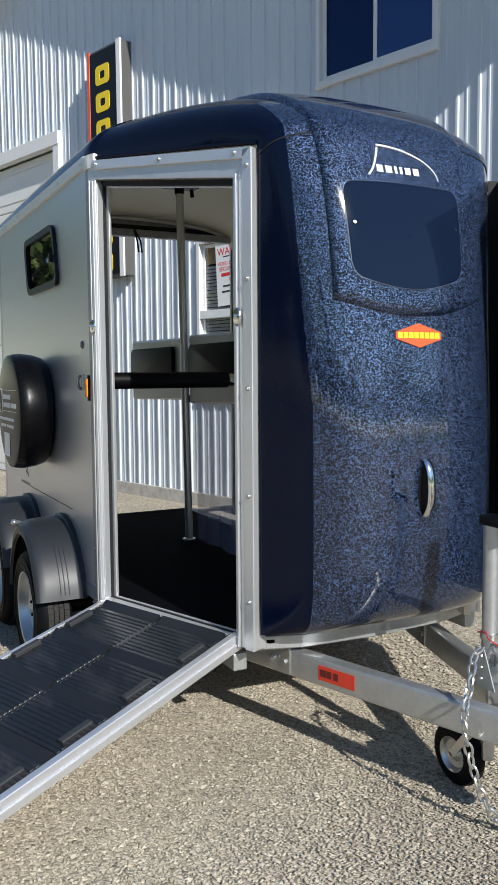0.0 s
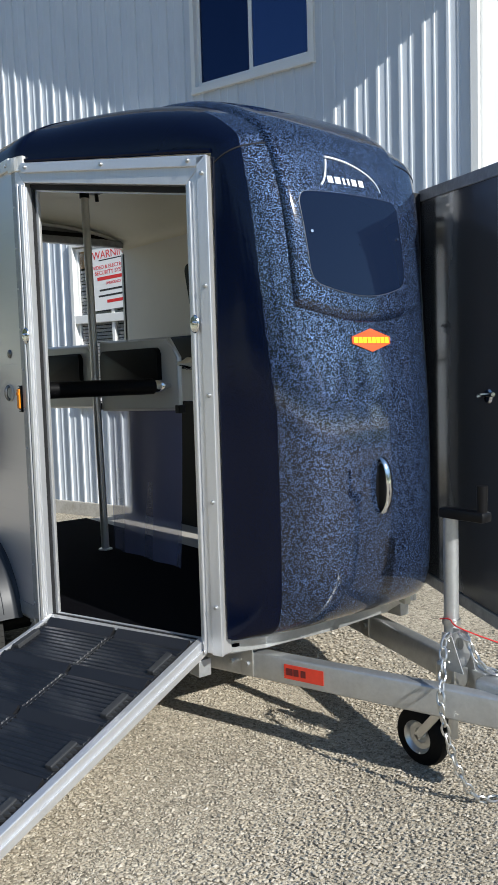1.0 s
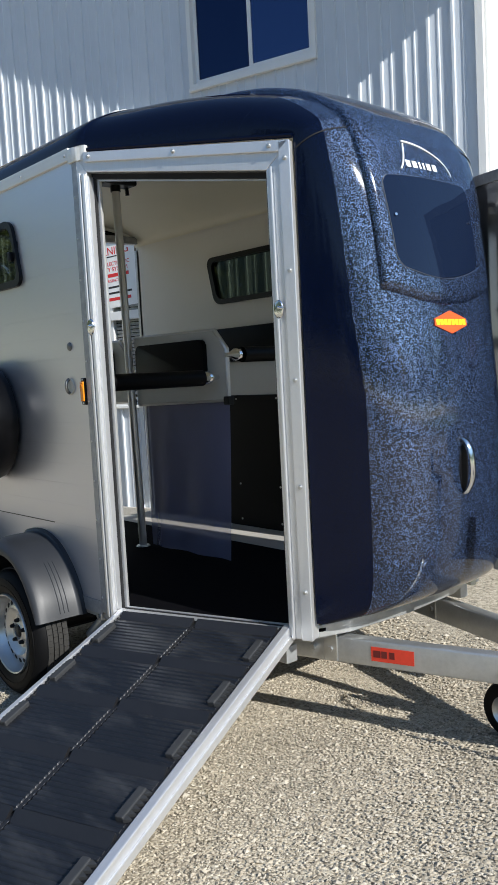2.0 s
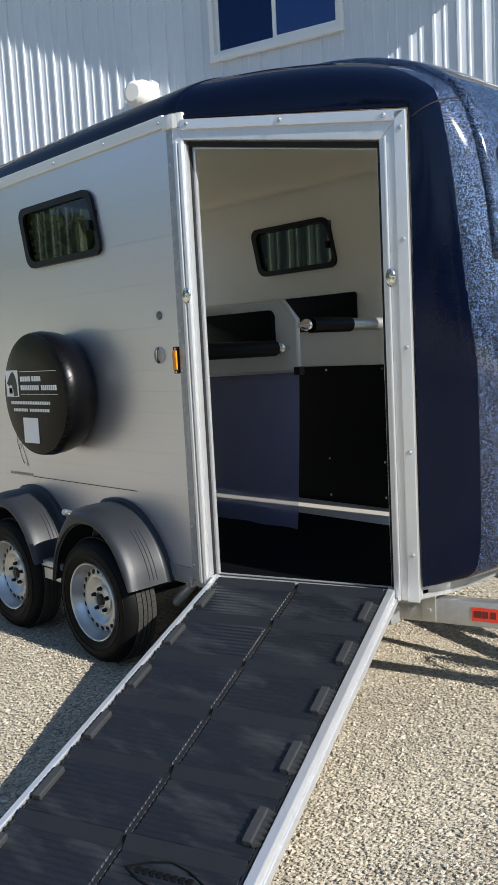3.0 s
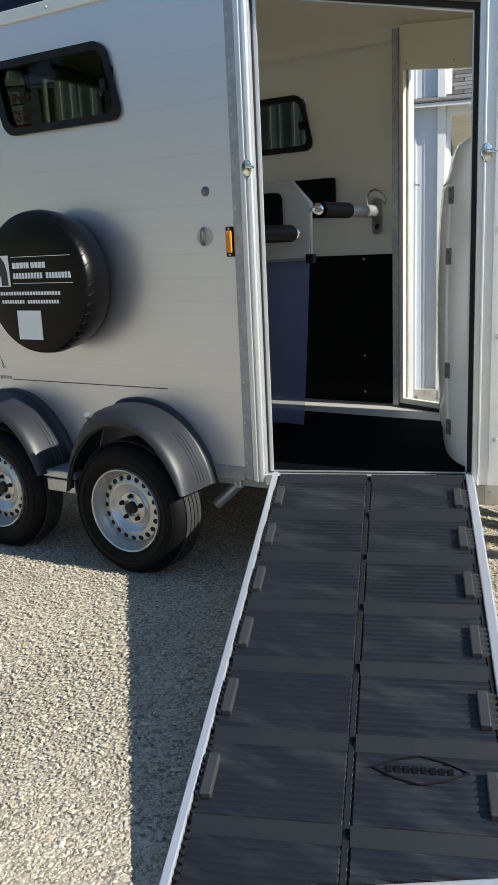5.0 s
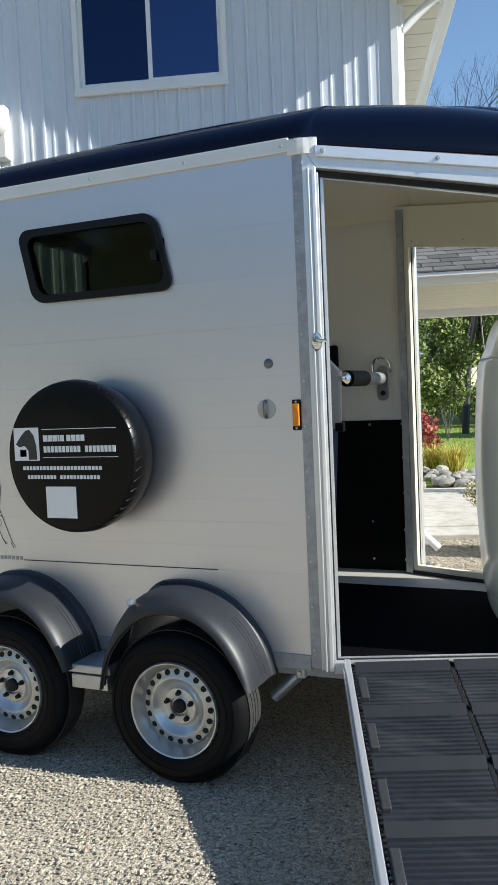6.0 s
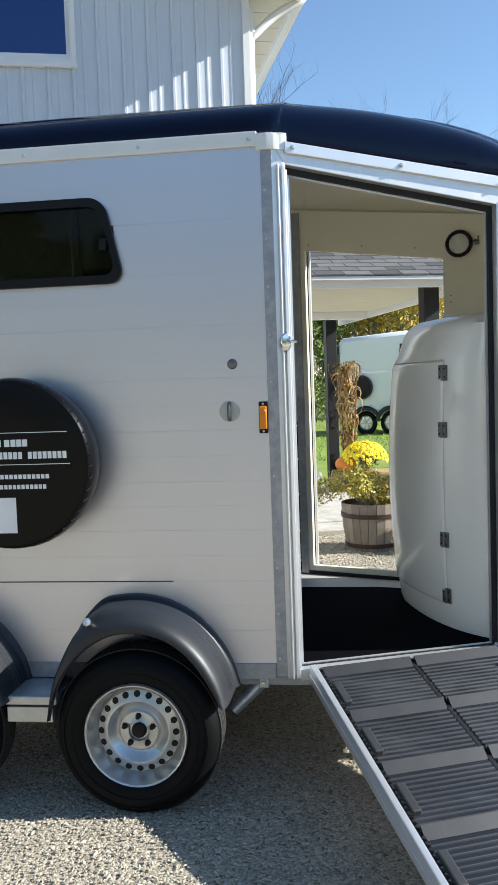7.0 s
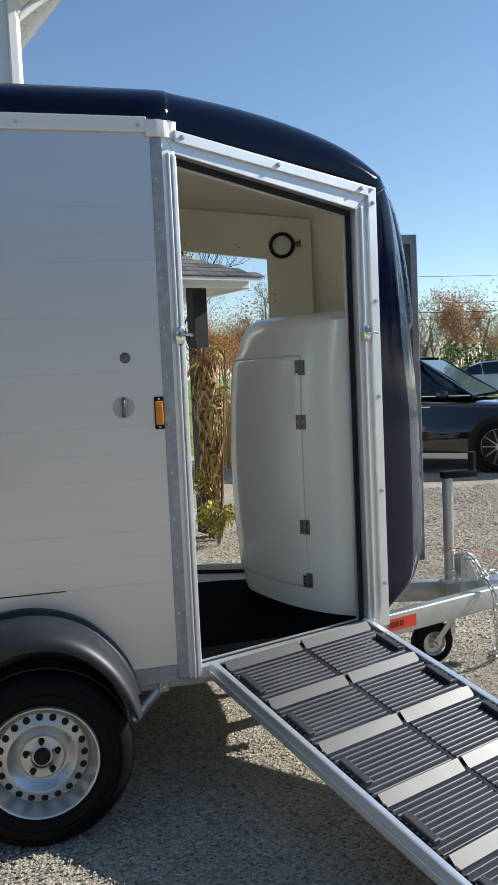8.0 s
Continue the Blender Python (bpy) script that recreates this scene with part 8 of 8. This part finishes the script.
def power_lines():
    for i, (z0, z1, yy) in enumerate(((8.7, 9.6, 55), (6.9, 7.6, 56), (5.6, 6.9, 50), (5.2, 6.4, 51))):
        bm = bmesh.new()
        a, b = Vector((18, yy, z0)), Vector((62, yy - 8, z1))
        pts = [a.lerp(b, t / 16) - Vector((0, 0, 0.9 * (1 - (2 * t / 16 - 1) ** 2))) for t in range(17)]
        tube(bm, pts, 0.018, 4)
        tagged(part("power_line", bm, M["wire"]), "thin black overhead cable", "cable", "overhead cables")
    for x, y in ((18, 55.5), (62, 47), (3.5, 43)):
        bm = bmesh.new()
        rod(bm, (x, y, -0.2), (x, y, 10.6), 0.13, 0.1, 10)
        box(bm, (x - 0.9, y - 0.06, 9.6), (x + 0.9, y + 0.06, 9.75), 0.01)
        tagged(part("utility_pole", bm, M["bark"]), "wooden utility pole carrying cables", "utility pole", "utility poles")


post_at = build_porch()
half_barrel(0.34, 4.72)
shrub("planter_plants", "green and yellow trailing planter foliage", 0.30, 4.70, 0.36, 0.36, "leaf_planter", 3, 7500, 0.0145, 0.36)
blooms(0.56, 4.72, 0.46, 0.2, 0.16, 8, "petal_purple", 60, 0.016, "purple_flowers", "small purple flowers in the barrel planter")
corn_stalks(post_at[0].x + 0.04, post_at[0].y - 0.05)
corn_stalks(post_at[1].x + 0.22, post_at[1].y - 0.05)
straw_bale(0.32, 8.5)
pumpkin(0.08, 8.42, 0.32, 0.14)
shrub("mum_plant", "green foliage of a potted mum on the straw bale", 0.34, 8.5, 0.24, 0.3, "leaf_green", 6, 700, 0.02, 0.32)
blooms(0.34, 8.47, 0.46, 0.33, 0.27, 5, "petal_yellow", 760, 0.034, "yellow_mums", "dome of bright yellow mums on the straw bale")
shrub("red_shrub", "red and orange autumn shrub by the rocks", -3.0, 11.8, 0.8, 1.5, "leaf_red", 15, 2600, 0.04)
shrub("red_shrub", "red and orange autumn shrub by the rocks", -2.35, 12.6, 0.5, 1.1, "leaf_red", 16, 1800, 0.04)
for i, (x, y) in enumerate(((-4.2, 26.5), (-6.5, 27), (-8.8, 27.5), (-2.0, 27.5), (-1.0, 30), (0.4, 33))):
    shrub("green_hedge", "low green hedge shrub at the end of the lawn", x, y, 1.3, 1.9, "leaf_green", 40 + i, 2200, 0.07)
for i, (x, y) in enumerate(((-1.35, 10.7), (-1.75, 10.9), (-2.2, 10.6), (-2.7, 10.9), (2.15, 17.4), (2.4, 17.0), (2.65, 17.7))):
    tall_grass(x, y, 60 + i, 0.62 if i < 4 else 0.65, "leaf_planter" if i < 4 else "straw", 260, 0.36 if i < 4 else 0.22)
for i, (x, y, h) in enumerate(((2.3, 11.3, 1.35), (2.75, 11.8, 1.45), (2.55, 10.8, 1.25), (3.1, 12.4, 1.4))):
    tall_grass(x, y, 80 + i, h, "straw", 300, 0.34)
shrub("post_shrub", "low green shrub at the foot of the porch post", post_at[0].x + 0.02, post_at[0].y - 0.42, 0.2, 0.42, "leaf_planter", 23, 1500, 0.02)
for i, (x, y, h) in enumerate(((-3.6, 17.6, 4.2), (-4.9, 18.4, 4.6), (-3.0, 19.6, 3.8), (-6.2, 18.0, 4.4))):
    shrub("tall_evergreen", "tall dark evergreen shrub beyond the porch", x, y, 1.0, h, "leaf_green", 90 + i, 5200, 0.06)
for i, (x, y, h) in enumerate(((-1.2, 29.5, 5.4), (-2.7, 28.6, 5.8), (-4.2, 29.4, 6.0), (-5.6, 28.6, 5.6), (-2.0, 31.5, 7.4), (-3.6, 32.0, 7.8))):
    shrub("leafy_tree", "dense green leafy tree at the end of the lawn", x, y, 1.3, h, "leaf_green", 110 + i, 9500, 0.055)
shrub("green_bush", "round green bush far across the yard", 22.6, 38.5, 1.5, 2.9, "leaf_green", 97, 2600, 0.09)
slim = place(tree("slim_tree", "slim pale-barked tree at the edge of the lawn", 9, 52, "leaf_green", 1500, 0.06, 0.5, 2, 0.04, 0.7, 0.5), -2.4, 24.7)
for x, y, t, k in ((-2.0, 24.9, 80, 0.95), (-5.9, 33.5, 150, 1.2), (-5.3, 33.8, 220, 1.25)):
    again(slim, x, y, t, k)
rocks()
far_trailer(3.1, 21.3)
car("black_car", "glossy black estate car parked on the gravel", 5.35, 9.50, -42, M["car_paint"])
car("white_car", "white car parked far across the yard", 21.5, 33.0, -20, M["car_white"])
# flat patch of darker ground around the black car
flat_sheet("yard_patch", [(3.2, 9.2), (6.2, 7.6), (9.5, 6.8), (11, 9.5), (6.5, 12.5), (3.5, 12.4)], 0.006, M["asphalt"], "dark patch of the yard under the car", "ground")
grass_tufts()
build_trees()
power_lines()
build_stones()
